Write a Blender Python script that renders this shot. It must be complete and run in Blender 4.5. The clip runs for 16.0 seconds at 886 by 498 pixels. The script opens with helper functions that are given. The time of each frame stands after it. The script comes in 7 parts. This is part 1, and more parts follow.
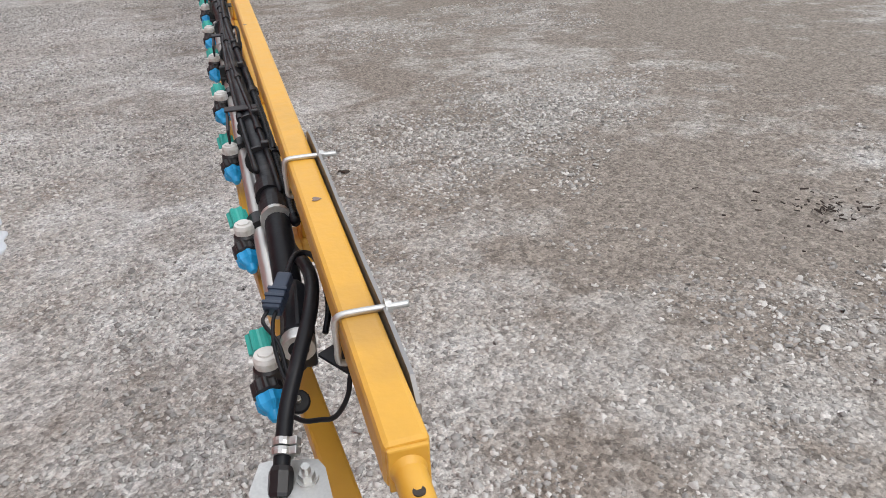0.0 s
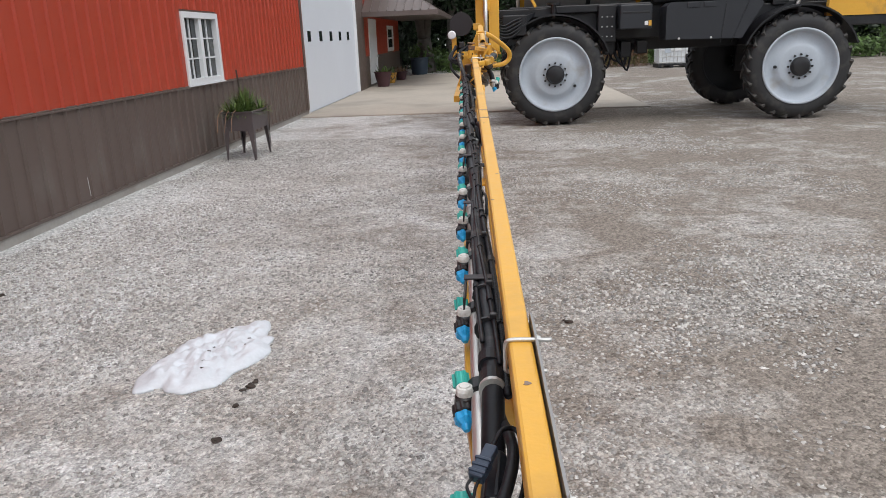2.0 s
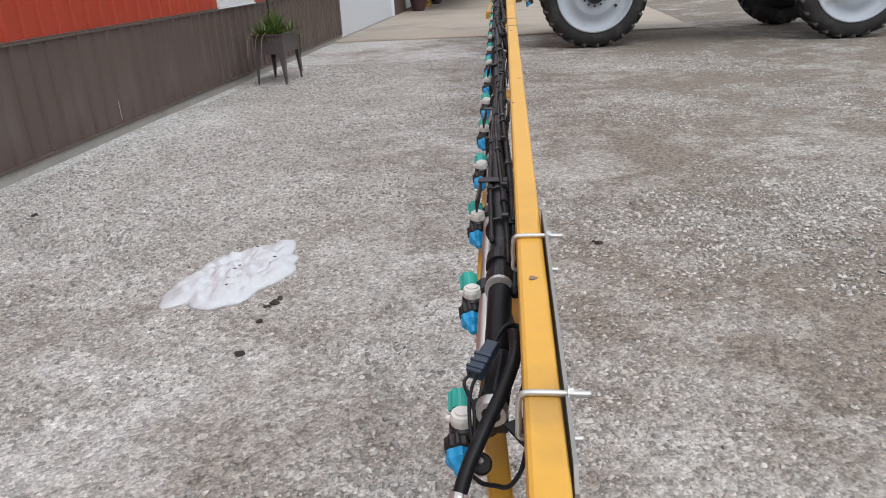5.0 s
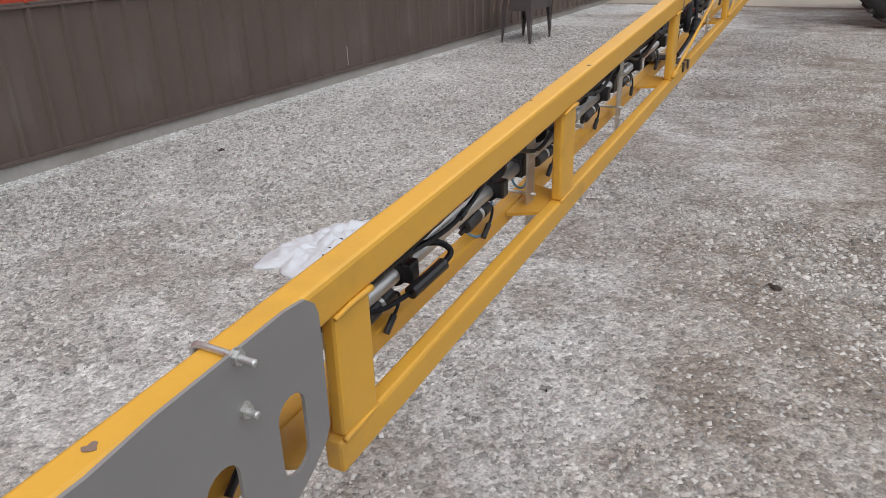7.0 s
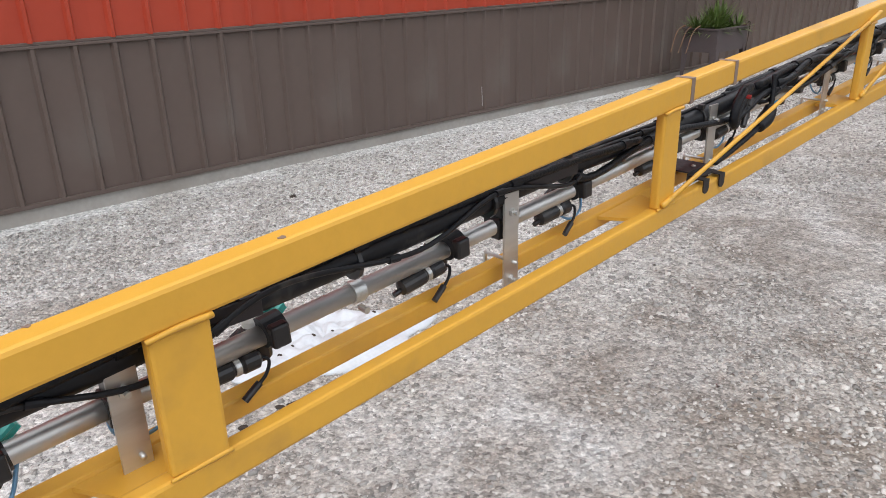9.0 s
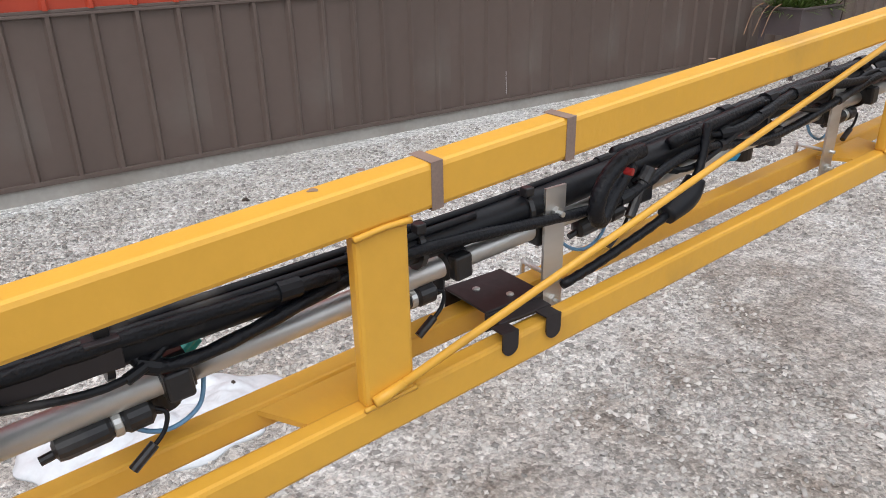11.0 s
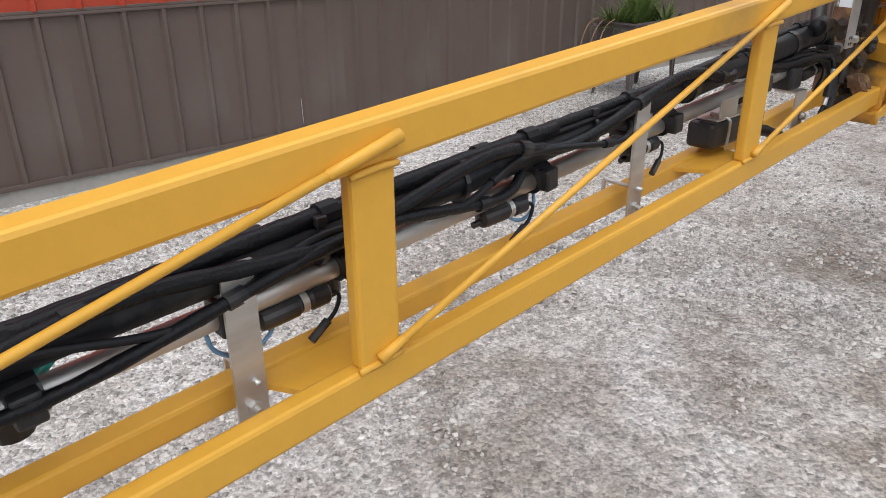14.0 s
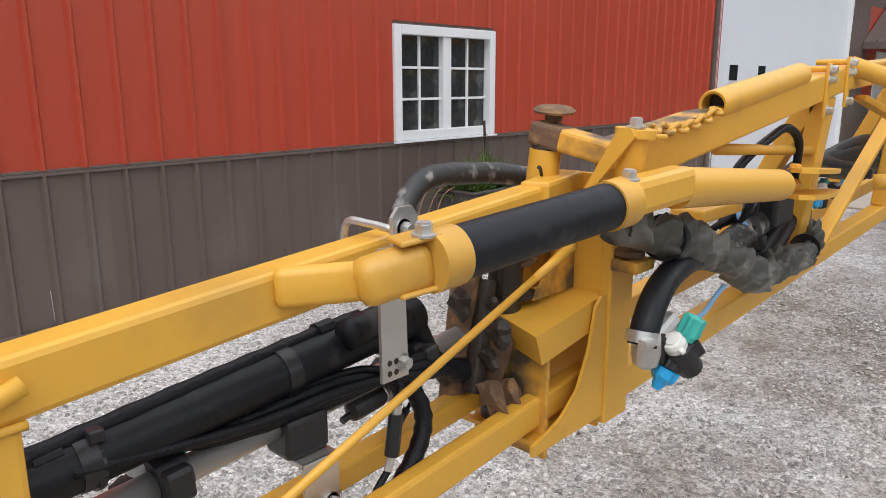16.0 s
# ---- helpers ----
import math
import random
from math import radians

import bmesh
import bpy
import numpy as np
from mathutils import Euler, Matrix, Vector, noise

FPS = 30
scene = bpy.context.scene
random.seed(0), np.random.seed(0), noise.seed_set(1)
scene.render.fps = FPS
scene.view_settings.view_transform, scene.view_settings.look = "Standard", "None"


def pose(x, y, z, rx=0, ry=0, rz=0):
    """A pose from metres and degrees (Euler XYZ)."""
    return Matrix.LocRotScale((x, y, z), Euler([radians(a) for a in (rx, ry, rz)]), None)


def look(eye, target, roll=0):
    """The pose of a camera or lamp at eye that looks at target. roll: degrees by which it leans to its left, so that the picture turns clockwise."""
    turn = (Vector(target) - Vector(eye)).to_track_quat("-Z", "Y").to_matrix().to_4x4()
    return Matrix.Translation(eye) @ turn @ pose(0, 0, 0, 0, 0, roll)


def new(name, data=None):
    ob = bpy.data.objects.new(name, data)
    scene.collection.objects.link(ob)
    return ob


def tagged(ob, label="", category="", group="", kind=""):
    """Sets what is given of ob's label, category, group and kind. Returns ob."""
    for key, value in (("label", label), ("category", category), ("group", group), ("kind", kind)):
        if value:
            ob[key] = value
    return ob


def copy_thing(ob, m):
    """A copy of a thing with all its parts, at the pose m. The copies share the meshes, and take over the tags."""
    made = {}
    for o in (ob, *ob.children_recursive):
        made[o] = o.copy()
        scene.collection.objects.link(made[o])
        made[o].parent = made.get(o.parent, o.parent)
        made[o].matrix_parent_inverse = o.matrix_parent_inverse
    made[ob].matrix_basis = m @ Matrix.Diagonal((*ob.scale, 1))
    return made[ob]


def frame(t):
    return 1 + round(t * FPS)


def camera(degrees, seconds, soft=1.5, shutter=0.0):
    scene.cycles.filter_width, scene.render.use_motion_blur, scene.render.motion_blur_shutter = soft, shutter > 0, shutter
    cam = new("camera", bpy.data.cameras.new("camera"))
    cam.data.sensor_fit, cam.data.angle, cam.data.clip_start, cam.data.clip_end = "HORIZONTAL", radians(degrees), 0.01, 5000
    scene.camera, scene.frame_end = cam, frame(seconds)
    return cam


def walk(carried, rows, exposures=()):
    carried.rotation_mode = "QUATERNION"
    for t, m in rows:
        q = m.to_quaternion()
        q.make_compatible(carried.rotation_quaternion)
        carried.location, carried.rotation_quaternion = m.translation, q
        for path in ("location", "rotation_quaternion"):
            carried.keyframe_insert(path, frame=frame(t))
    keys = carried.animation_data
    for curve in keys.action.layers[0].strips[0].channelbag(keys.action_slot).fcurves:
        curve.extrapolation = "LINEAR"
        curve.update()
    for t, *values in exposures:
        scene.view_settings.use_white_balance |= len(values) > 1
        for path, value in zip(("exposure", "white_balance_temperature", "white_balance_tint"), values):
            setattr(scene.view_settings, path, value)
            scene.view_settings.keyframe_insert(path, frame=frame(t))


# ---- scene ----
cam = camera(62.4, 16.0, soft=0.9)
PATH = [
    (0, (0.37, 0.148, 1.509), (0.81, 1.872, 0.595), -2.8),
    (0.5, (0.371, 0.087, 1.574), (0.575, 1.894, 0.741), -2.4),
    (1, (0.368, 0.049, 1.61), (0.414, 1.909, 0.875), -2.3),
    (1.5, (0.373, 0.047, 1.633), (0.308, 1.943, 1.0), -2.2),
    (2, (0.387, 0.025, 1.662), (0.249, 1.94, 1.105), -2.3),
    (2.5, (0.395, 0.002, 1.667), (0.221, 1.927, 1.155), -2.3),
    (3, (0.407, -0.007, 1.665), (0.207, 1.918, 1.159), -2.6),
    (3.5, (0.405, 0.004, 1.641), (0.195, 1.919, 1.104), -2.7),
    (4, (0.413, 0.018, 1.619), (0.196, 1.912, 1.014), -3.2),
    (4.2, (0.413, 0.01, 1.608), (0.2, 1.894, 0.971), -3.2),
    (6.3, (0.732, 0.548, 1.49), (0.162, 2.29, 0.69), -2.5),
    (6.5, (0.816, 0.647, 1.483), (0.14, 2.352, 0.684), -2.6),
    (7, (0.974, 0.883, 1.49), (0.067, 2.476, 0.692), -1.5),
    (7.5, (1.067, 1.168, 1.493), (0.006, 2.656, 0.681), -1.1),
    (8, (1.132, 1.486, 1.497), (-0.072, 2.857, 0.679), -1.4),
    (8.5, (1.215, 1.809, 1.513), (-0.109, 3.081, 0.722), -1.6),
    (9, (1.24, 2.147, 1.527), (-0.129, 3.409, 0.798), -1.4),
    (9.5, (1.201, 2.512, 1.564), (-0.182, 3.782, 0.874), -1.1),
    (9.7, (1.183, 2.658, 1.566), (-0.21, 3.922, 0.885), -0.7),
    (11.8, (0.965, 3.452, 1.483), (-0.564, 4.413, 0.623), -2.2),
    (12, (0.953, 3.482, 1.485), (-0.555, 4.466, 0.615), -2.5),
    (12.5, (0.975, 3.632, 1.505), (-0.485, 4.677, 0.624), -2.6),
    (13, (1.025, 3.911, 1.531), (-0.404, 4.995, 0.647), -2.0),
    (13.5, (1.033, 4.204, 1.544), (-0.369, 5.345, 0.69), -0.9),
    (14, (0.98, 4.543, 1.548), (-0.383, 5.768, 0.746), -0.3),
    (14.5, (0.927, 4.887, 1.57), (-0.407, 6.194, 0.855), 0.2),
    (15, (0.956, 5.213, 1.605), (-0.397, 6.553, 0.992), 0.5),
    (15.5, (0.938, 5.584, 1.608), (-0.405, 6.977, 1.099), 1.0),
    (16, (0.91, 5.903, 1.639), (-0.412, 7.337, 1.196), -0.1),
]
walk(cam, [(t, look(eye, target, roll)) for t, eye, target, roll in PATH],
     exposures=[(0, 0.2), (4, 0.18), (6.5, 0.04), (7.5, 0.04), (8.5, 0.22), (9.5, 0.42), (12, 0.42), (14, 0.36), (16, 0.38)])

# ---- world and light ----
world = bpy.data.worlds.new("overcast_sky")
scene.world = world
world.use_nodes = True
wn, wl = world.node_tree.nodes, world.node_tree.links
sky = wn.new("ShaderNodeTexSky")
sky.sky_type, sky.sun_disc = "NISHITA", False
sky.sun_elevation, sky.sun_rotation = radians(58), radians(150)
cloud = wn.new("ShaderNodeMix")
cloud.data_type = "RGBA"
cloud.inputs["Factor"].default_value = 0.72
cloud.inputs["B"].default_value = (7.6, 7.7, 7.9, 1)
wl.new(sky.outputs["Color"], cloud.inputs["A"])
wl.new(cloud.outputs["Result"], wn["Background"].inputs["Color"])
wn["Background"].inputs["Strength"].default_value = 0.165
sun = new("sun", bpy.data.lights.new("sun", "SUN"))
sun.data.energy, sun.data.angle, sun.data.color = 1.0, radians(38), (1.0, 0.97, 0.92)
sun.matrix_world = look((4, -7, 13), (0, 0, 0))


# ---- materials ----
def mat(name, colour, rough=0.6, metal=0.0, vary=0.12, scale=8.0, bump=0.0, bump_scale=60.0, dirt=None, dirt_amount=0.0, dirt_scale=2.0, island=0.0, obj=0.0, spec=0.5, stretch=(1, 1, 1), rough_vary=0.15):
    m = bpy.data.materials.new(name)
    m.use_nodes = True
    n, l = m.node_tree.nodes, m.node_tree.links
    b = n["Principled BSDF"]
    b.inputs["Roughness"].default_value, b.inputs["Metallic"].default_value = rough, metal
    b.inputs["Specular IOR Level"].default_value = spec
    co = n.new("ShaderNodeTexCoord")
    mp = n.new("ShaderNodeMapping")
    mp.inputs["Scale"].default_value = stretch
    l.new(co.outputs["Object"], mp.inputs["Vector"])

    def noise_tex(s, detail=6.0):
        t = n.new("ShaderNodeTexNoise")
        t.inputs["Scale"].default_value, t.inputs["Detail"].default_value = s, detail
        l.new(mp.outputs["Vector"], t.inputs["Vector"])
        return t

    big, fine = noise_tex(scale), noise_tex(scale * 9)
    mixn = n.new("ShaderNodeMath")
    mixn.operation = "ADD"
    l.new(big.outputs["Fac"], mixn.inputs[0])
    l.new(fine.outputs["Fac"], mixn.inputs[1])
    val = n.new("ShaderNodeMapRange")
    val.inputs["From Min"].default_value, val.inputs["From Max"].default_value = 0.6, 1.4
    val.inputs["To Min"].default_value, val.inputs["To Max"].default_value = 1 - vary, 1 + vary
    l.new(mixn.outputs[0], val.inputs["Value"])
    hsv = n.new("ShaderNodeHueSaturation")
    hsv.inputs["Color"].default_value = (*colour, 1)
    src = val.outputs["Result"]
    for amount, node, out in ((island, "ShaderNodeNewGeometry", "Random Per Island"), (obj, "ShaderNodeObjectInfo", "Random")):
        if amount:
            g = n.new(node)
            r = n.new("ShaderNodeMapRange")
            r.inputs["To Min"].default_value, r.inputs["To Max"].default_value = 1 - amount, 1 + amount
            l.new(g.outputs[out], r.inputs["Value"])
            mu = n.new("ShaderNodeMath")
            mu.operation = "MULTIPLY"
            l.new(src, mu.inputs[0])
            l.new(r.outputs["Result"], mu.inputs[1])
            src = mu.outputs[0]
    l.new(src, hsv.inputs["Value"])
    colour_out = hsv.outputs["Color"]
    if dirt:
        d = noise_tex(dirt_scale, 9.0)
        ramp = n.new("ShaderNodeMapRange")
        ramp.inputs["From Min"].default_value, ramp.inputs["From Max"].default_value = 0.62 - 0.3 * dirt_amount, 0.8 - 0.3 * dirt_amount
        l.new(d.outputs["Fac"], ramp.inputs["Value"])
        mx = n.new("ShaderNodeMix")
        mx.data_type = "RGBA"
        l.new(ramp.outputs["Result"], mx.inputs["Factor"])
        l.new(colour_out, mx.inputs["A"])
        mx.inputs["B"].default_value = (*dirt, 1)
        colour_out = mx.outputs["Result"]
    l.new(colour_out, b.inputs["Base Color"])
    if rough_vary:
        rr = n.new("ShaderNodeMapRange")
        rr.inputs["To Min"].default_value, rr.inputs["To Max"].default_value = max(0.03, rough - rough_vary), min(1, rough + rough_vary)
        l.new(fine.outputs["Fac"], rr.inputs["Value"])
        l.new(rr.outputs["Result"], b.inputs["Roughness"])
    if bump:
        bt = noise_tex(bump_scale, 4.0)
        bp = n.new("ShaderNodeBump")
        bp.inputs["Strength"].default_value, bp.inputs["Distance"].default_value = bump, 0.004
        l.new(bt.outputs["Fac"], bp.inputs["Height"])
        l.new(bp.outputs["Normal"], b.inputs["Normal"])
    return m


YELLOW = mat("yellow_paint", (0.72, 0.385, 0.048), 0.42, vary=0.05, scale=5, bump=0.12, bump_scale=90, dirt=(0.42, 0.24, 0.06), dirt_amount=0.12, dirt_scale=3.0)
YELLOW_WORN = mat("worn_yellow_paint", (0.70, 0.36, 0.05), 0.5, vary=0.1, scale=9, bump=0.25, bump_scale=70, dirt=(0.10, 0.075, 0.05), dirt_amount=0.62, dirt_scale=13.0)
# real grease on the joints, also the painted shade of holes and the pipe bore
GREASE_HOLE = mat("grease_and_hole_shade", (0.03, 0.022, 0.016), 0.45, vary=0.5, scale=20, bump=0.6, bump_scale=50)
RUST = mat("rusty_steel", (0.15, 0.085, 0.05), 0.8, vary=0.35, scale=25, bump=0.5, bump_scale=60, dirt=(0.30, 0.17, 0.07), dirt_amount=0.35, dirt_scale=30)
CHIP = mat("bare_primer", (0.24, 0.17, 0.14), 0.5, vary=0.2, scale=30)
RED = mat("red_steel_siding", (0.43, 0.056, 0.027), 0.38, vary=0.06, scale=1.2, dirt=(0.30, 0.06, 0.035), dirt_amount=0.2, dirt_scale=0.8, obj=0.03)
BROWN = mat("brown_steel_siding", (0.120, 0.089, 0.076), 0.42, vary=0.07, scale=1.3, dirt=(0.15, 0.125, 0.11), dirt_amount=0.15, dirt_scale=0.9, obj=0.04)
ROOF = mat("brown_roof_steel", (0.13, 0.10, 0.09), 0.4, vary=0.1, scale=1.5)
WHITE = mat("white_paint", (0.78, 0.79, 0.80), 0.4, vary=0.03, scale=2)
DOORWHITE = mat("white_door_steel", (0.72, 0.75, 0.80), 0.45, vary=0.03, scale=0.8, bump=0.1)
CONCRETE = mat("concrete", (0.42, 0.37, 0.31), 0.85, vary=0.12, scale=0.8, bump=0.3, bump_scale=40, dirt=(0.30, 0.27, 0.23), dirt_amount=0.3, dirt_scale=0.5)
FOOTING = mat("footing_concrete", (0.36, 0.34, 0.31), 0.9, vary=0.15, scale=3, bump=0.4, dirt=(0.26, 0.23, 0.2), dirt_amount=0.3, dirt_scale=1.5)
STEEL = mat("stainless_steel", (0.62, 0.605, 0.58), 0.42, 0.82, vary=0.12, scale=6, bump=0.05, stretch=(1, 0.2, 1), dirt=(0.33, 0.29, 0.25), dirt_amount=0.25, dirt_scale=9)
ZINC = mat("zinc_plated_steel", (0.62, 0.62, 0.60), 0.42, 0.85, vary=0.15, scale=25, bump=0.1)
GREYPLATE = mat("grey_plate_steel", (0.30, 0.295, 0.29), 0.5, 0.35, vary=0.06, scale=4, bump=0.06)
RUBBER = mat("black_hose_rubber", (0.010, 0.011, 0.014), 0.46, vary=0.3, scale=12, bump=0.2, bump_scale=50, spec=0.28, dirt=(0.09, 0.085, 0.08), dirt_amount=0.08, dirt_scale=10)
HOSEBIG = mat("dusty_hose_rubber", (0.03, 0.031, 0.032), 0.5, vary=0.3, scale=10, bump=0.35, bump_scale=80, dirt=(0.36, 0.35, 0.32), dirt_amount=0.30, dirt_scale=26)
LOOM = mat("corrugated_loom", (0.006, 0.007, 0.010), 0.42, spec=0.28, vary=0.3, scale=30, bump=0.5, bump_scale=160)
PLASTIC = mat("black_plastic", (0.018, 0.018, 0.02), 0.35, vary=0.25, scale=15, bump=0.1, dirt=(0.07, 0.065, 0.06), dirt_amount=0.12, dirt_scale=14)
BLUEGREY = mat("dark_blue_plastic", (0.03, 0.045, 0.075), 0.4, vary=0.2, scale=15)
FLATBLACK = mat("flat_black_steel", (0.020, 0.016, 0.018), 0.5, vary=0.15, scale=10)
BLUE = mat("blue_nozzle_plastic", (0.02, 0.36, 0.72), 0.35, vary=0.1, scale=30)
TEAL = mat("teal_nozzle_plastic", (0.05, 0.42, 0.36), 0.35, vary=0.1, scale=30)
CAPWHITE = mat("white_nozzle_plastic", (0.74, 0.73, 0.69), 0.35, vary=0.06, scale=30, dirt=(0.5, 0.47, 0.4), dirt_amount=0.2, dirt_scale=30)
SILVERCLOTH = mat("grey_wrap_fabric", (0.062, 0.060, 0.050), 0.5, vary=0.2, scale=9, bump=0.6, bump_scale=25, dirt=(0.20, 0.19, 0.165), dirt_amount=0.42, dirt_scale=7)
TYRE = mat("tyre_rubber", (0.022, 0.022, 0.023), 0.7, vary=0.2, scale=5, bump=0.2, dirt=(0.07, 0.065, 0.058), dirt_amount=0.3, dirt_scale=3)
RIM = mat("silver_rim", (0.43, 0.475, 0.525), 0.6, 0.0, vary=0.06, scale=3, dirt=(0.36, 0.36, 0.36), dirt_amount=0.2, dirt_scale=3)
MACHINE = mat("black_machine_steel", (0.011, 0.011, 0.013), 0.42, vary=0.2, scale=4, dirt=(0.03, 0.03, 0.029), dirt_amount=0.15, dirt_scale=2)
PANEL = mat("dark_grey_panel", (0.022, 0.024, 0.029), 0.4, vary=0.08, scale=3)
GLASS_DARK = mat("dark_glass", (0.02, 0.024, 0.026), 0.06, vary=0.1, scale=2, rough_vary=0)
FRINGE = mat("white_film", (0.63, 0.655, 0.69), 0.4, vary=0.10, scale=6, bump=0.25, bump_scale=22)
PLANTER = mat("dark_brown_planter", (0.095, 0.078, 0.08), 0.45, vary=0.1, scale=6)
SOIL = mat("potting_soil", (0.05, 0.035, 0.025), 0.95, vary=0.4, scale=30, bump=0.8)
LEAF = mat("leaf_green", (0.11, 0.17, 0.04), 0.5, vary=0.25, scale=6, island=0.45)
LEAF_DARK = mat("dark_leaf", (0.018, 0.036, 0.012), 0.55, vary=0.3, scale=3, island=0.6)
LEAF_WEED = mat("weed_green", (0.07, 0.12, 0.03), 0.55, vary=0.3, scale=3, island=0.5)
LEAF_DRY = mat("dry_red_weed", (0.22, 0.13, 0.08), 0.7, vary=0.3, scale=3, island=0.4)
BARK = mat("bark", (0.10, 0.09, 0.078), 0.9, vary=0.35, scale=6, bump=0.9, bump_scale=30)
POT = mat("plum_pot", (0.07, 0.03, 0.035), 0.4, vary=0.1)
BLUEPOT = mat("blue_barrel_plastic", (0.03, 0.05, 0.075), 0.45, vary=0.1)
TANKSTEEL = mat("satin_tank_steel", (0.42, 0.41, 0.40), 0.5, 0.35, vary=0.1, scale=2)
TANKWHITE = mat("white_tote_plastic", (0.68, 0.70, 0.71), 0.45, vary=0.06, scale=3)
SAFETY = mat("red_plug_plastic", (0.35, 0.02, 0.02), 0.4)
LIGHTBLUE = mat("light_blue_tubing", (0.16, 0.33, 0.52), 0.4)
CHAIN = mat("yellow_chain", (0.66, 0.35, 0.05), 0.45, vary=0.15, scale=20, dirt=(0.2, 0.13, 0.05), dirt_amount=0.3, dirt_scale=20)
DEBRIS = mat("dark_debris", (0.045, 0.033, 0.026), 0.9, vary=0.4, scale=20)


def gravel_material():
    m = bpy.data.materials.new("packed_gravel")
    m.use_nodes = True
    n, l = m.node_tree.nodes, m.node_tree.links
    b = n["Principled BSDF"]
    b.inputs["Roughness"].default_value = 0.95
    b.inputs["Specular IOR Level"].default_value = 0.15
    co = n.new("ShaderNodeTexCoord")

    def tex(kind, s, detail=5.0, rough=0.5):
        t = n.new(kind)
        t.inputs["Scale"].default_value = s
        if kind == "ShaderNodeTexNoise":
            t.inputs["Detail"].default_value, t.inputs["Roughness"].default_value = detail, rough
        l.new(co.outputs["Object"], t.inputs["Vector"])
        return t

    def calc(op, a, b_, c=None):
        x = n.new("ShaderNodeMath")
        x.operation = op
        for k, v in enumerate((a, b_) if c is None else (a, b_, c)):
            if isinstance(v, (int, float)):
                x.inputs[k].default_value = v
            else:
                l.new(v, x.inputs[k])
        return x.outputs[0]

    def span(v, a, b_, lo, hi):
        x = n.new("ShaderNodeMapRange")
        x.inputs["From Min"].default_value, x.inputs["From Max"].default_value = a, b_
        x.inputs["To Min"].default_value, x.inputs["To Max"].default_value = lo, hi
        l.new(v, x.inputs["Value"])
        return x.outputs["Result"]

    def grey(v):
        x = n.new("ShaderNodeRGBToBW")
        l.new(v, x.inputs["Color"])
        return x.outputs[0]

    patch, mid = tex("ShaderNodeTexNoise", 0.5, 9, 0.6), tex("ShaderNodeTexNoise", 2.4, 9, 0.68)
    clump, grit = tex("ShaderNodeTexNoise", 14, 6, 0.7), tex("ShaderNodeTexNoise", 60, 4, 0.75)
    cells, small = tex("ShaderNodeTexVoronoi", 42), tex("ShaderNodeTexVoronoi", 105)
    sep = n.new("ShaderNodeSeparateXYZ")
    l.new(co.outputs["Object"], sep.inputs[0])
    fines = span(sep.outputs["X"], -3.2, 2.3, 0.095, -0.095)
    lay = calc("ADD", calc("MULTIPLY", patch.outputs["Fac"], 0.52), calc("MULTIPLY", mid.outputs["Fac"], 0.40))
    lay = calc("ADD", lay, calc("MULTIPLY", clump.outputs["Fac"], 0.08))
    lay = calc("ADD", lay, fines)
    ramp = n.new("ShaderNodeValToRGB")
    e = ramp.color_ramp.elements
    e[0].position, e[0].color = 0.405, (0.325, 0.283, 0.243, 1)
    e[1].position, e[1].color = 0.60, (0.76, 0.755, 0.74, 1)
    k = ramp.color_ramp.elements.new(0.49)
    k.color = (0.515, 0.485, 0.450, 1)
    l.new(lay, ramp.inputs["Fac"])
    stones = calc("ADD", grey(cells.outputs["Color"]), grey(small.outputs["Color"]))
    value = calc("MULTIPLY", span(stones, 0.35, 1.65, 0.52, 1.42), span(grit.outputs["Fac"], 0.3, 0.7, 0.72, 1.26))
    value = calc("MULTIPLY", value, span(clump.outputs["Fac"], 0.3, 0.7, 0.84, 1.15))
    hsv = n.new("ShaderNodeHueSaturation")
    l.new(ramp.outputs["Color"], hsv.inputs["Color"])
    l.new(value, hsv.inputs["Value"])
    l.new(hsv.outputs["Color"], b.inputs["Base Color"])
    bp = n.new("ShaderNodeBump")
    bp.inputs["Strength"].default_value, bp.inputs["Distance"].default_value = 1.0, 0.014
    l.new(calc("MULTIPLY_ADD", cells.outputs["Distance"], -1.0, calc("ADD", grey(small.outputs["Color"]), grit.outputs["Fac"])), bp.inputs["Height"])
    l.new(bp.outputs["Normal"], b.inputs["Normal"])
    return m


GRAVEL = gravel_material()
STONE = mat("limestone_chips", (0.455, 0.435, 0.41), 0.95, vary=0.25, scale=40, island=0.5, spec=0.15)


# ---- builders ----
def part(name, bm, material, parent=None, label="", smooth=False):
    me = bpy.data.meshes.new(name)
    bm.normal_update()
    bm.to_mesh(me)
    bm.free()
    for p in me.polygons:
        p.use_smooth = True
    if not smooth:
        me.set_sharp_from_angle(angle=math.radians(19))
    me.materials.append(material)
    ob = new(name, me)
    if parent:
        ob.parent = parent
    if label:
        ob["label"] = label
    return ob


def thing(name, label, category, group="", kind="", at=None):
    """An Empty that carries its parts; at: where the assembly that it belongs to is laid."""
    ob = tagged(new(name), label, category, group, kind)
    if at is not None:
        ob.matrix_world = at
    return ob


def laid(old, to, stretch):
    """Moves an assembly from old to to, stretched along the boom."""
    return Matrix.Translation(to) @ Matrix.Diagonal((1, stretch, 1, 1)) @ Matrix.Translation(-Vector(old))


HINGE_AT = laid((0.368, 6.553, 1.543), (0.390, 6.438, 1.487), 0.925)
END_AT = laid((0.4415, 0.928, 1.0816), (0.4700, 0.874, 1.0574), 1.11)


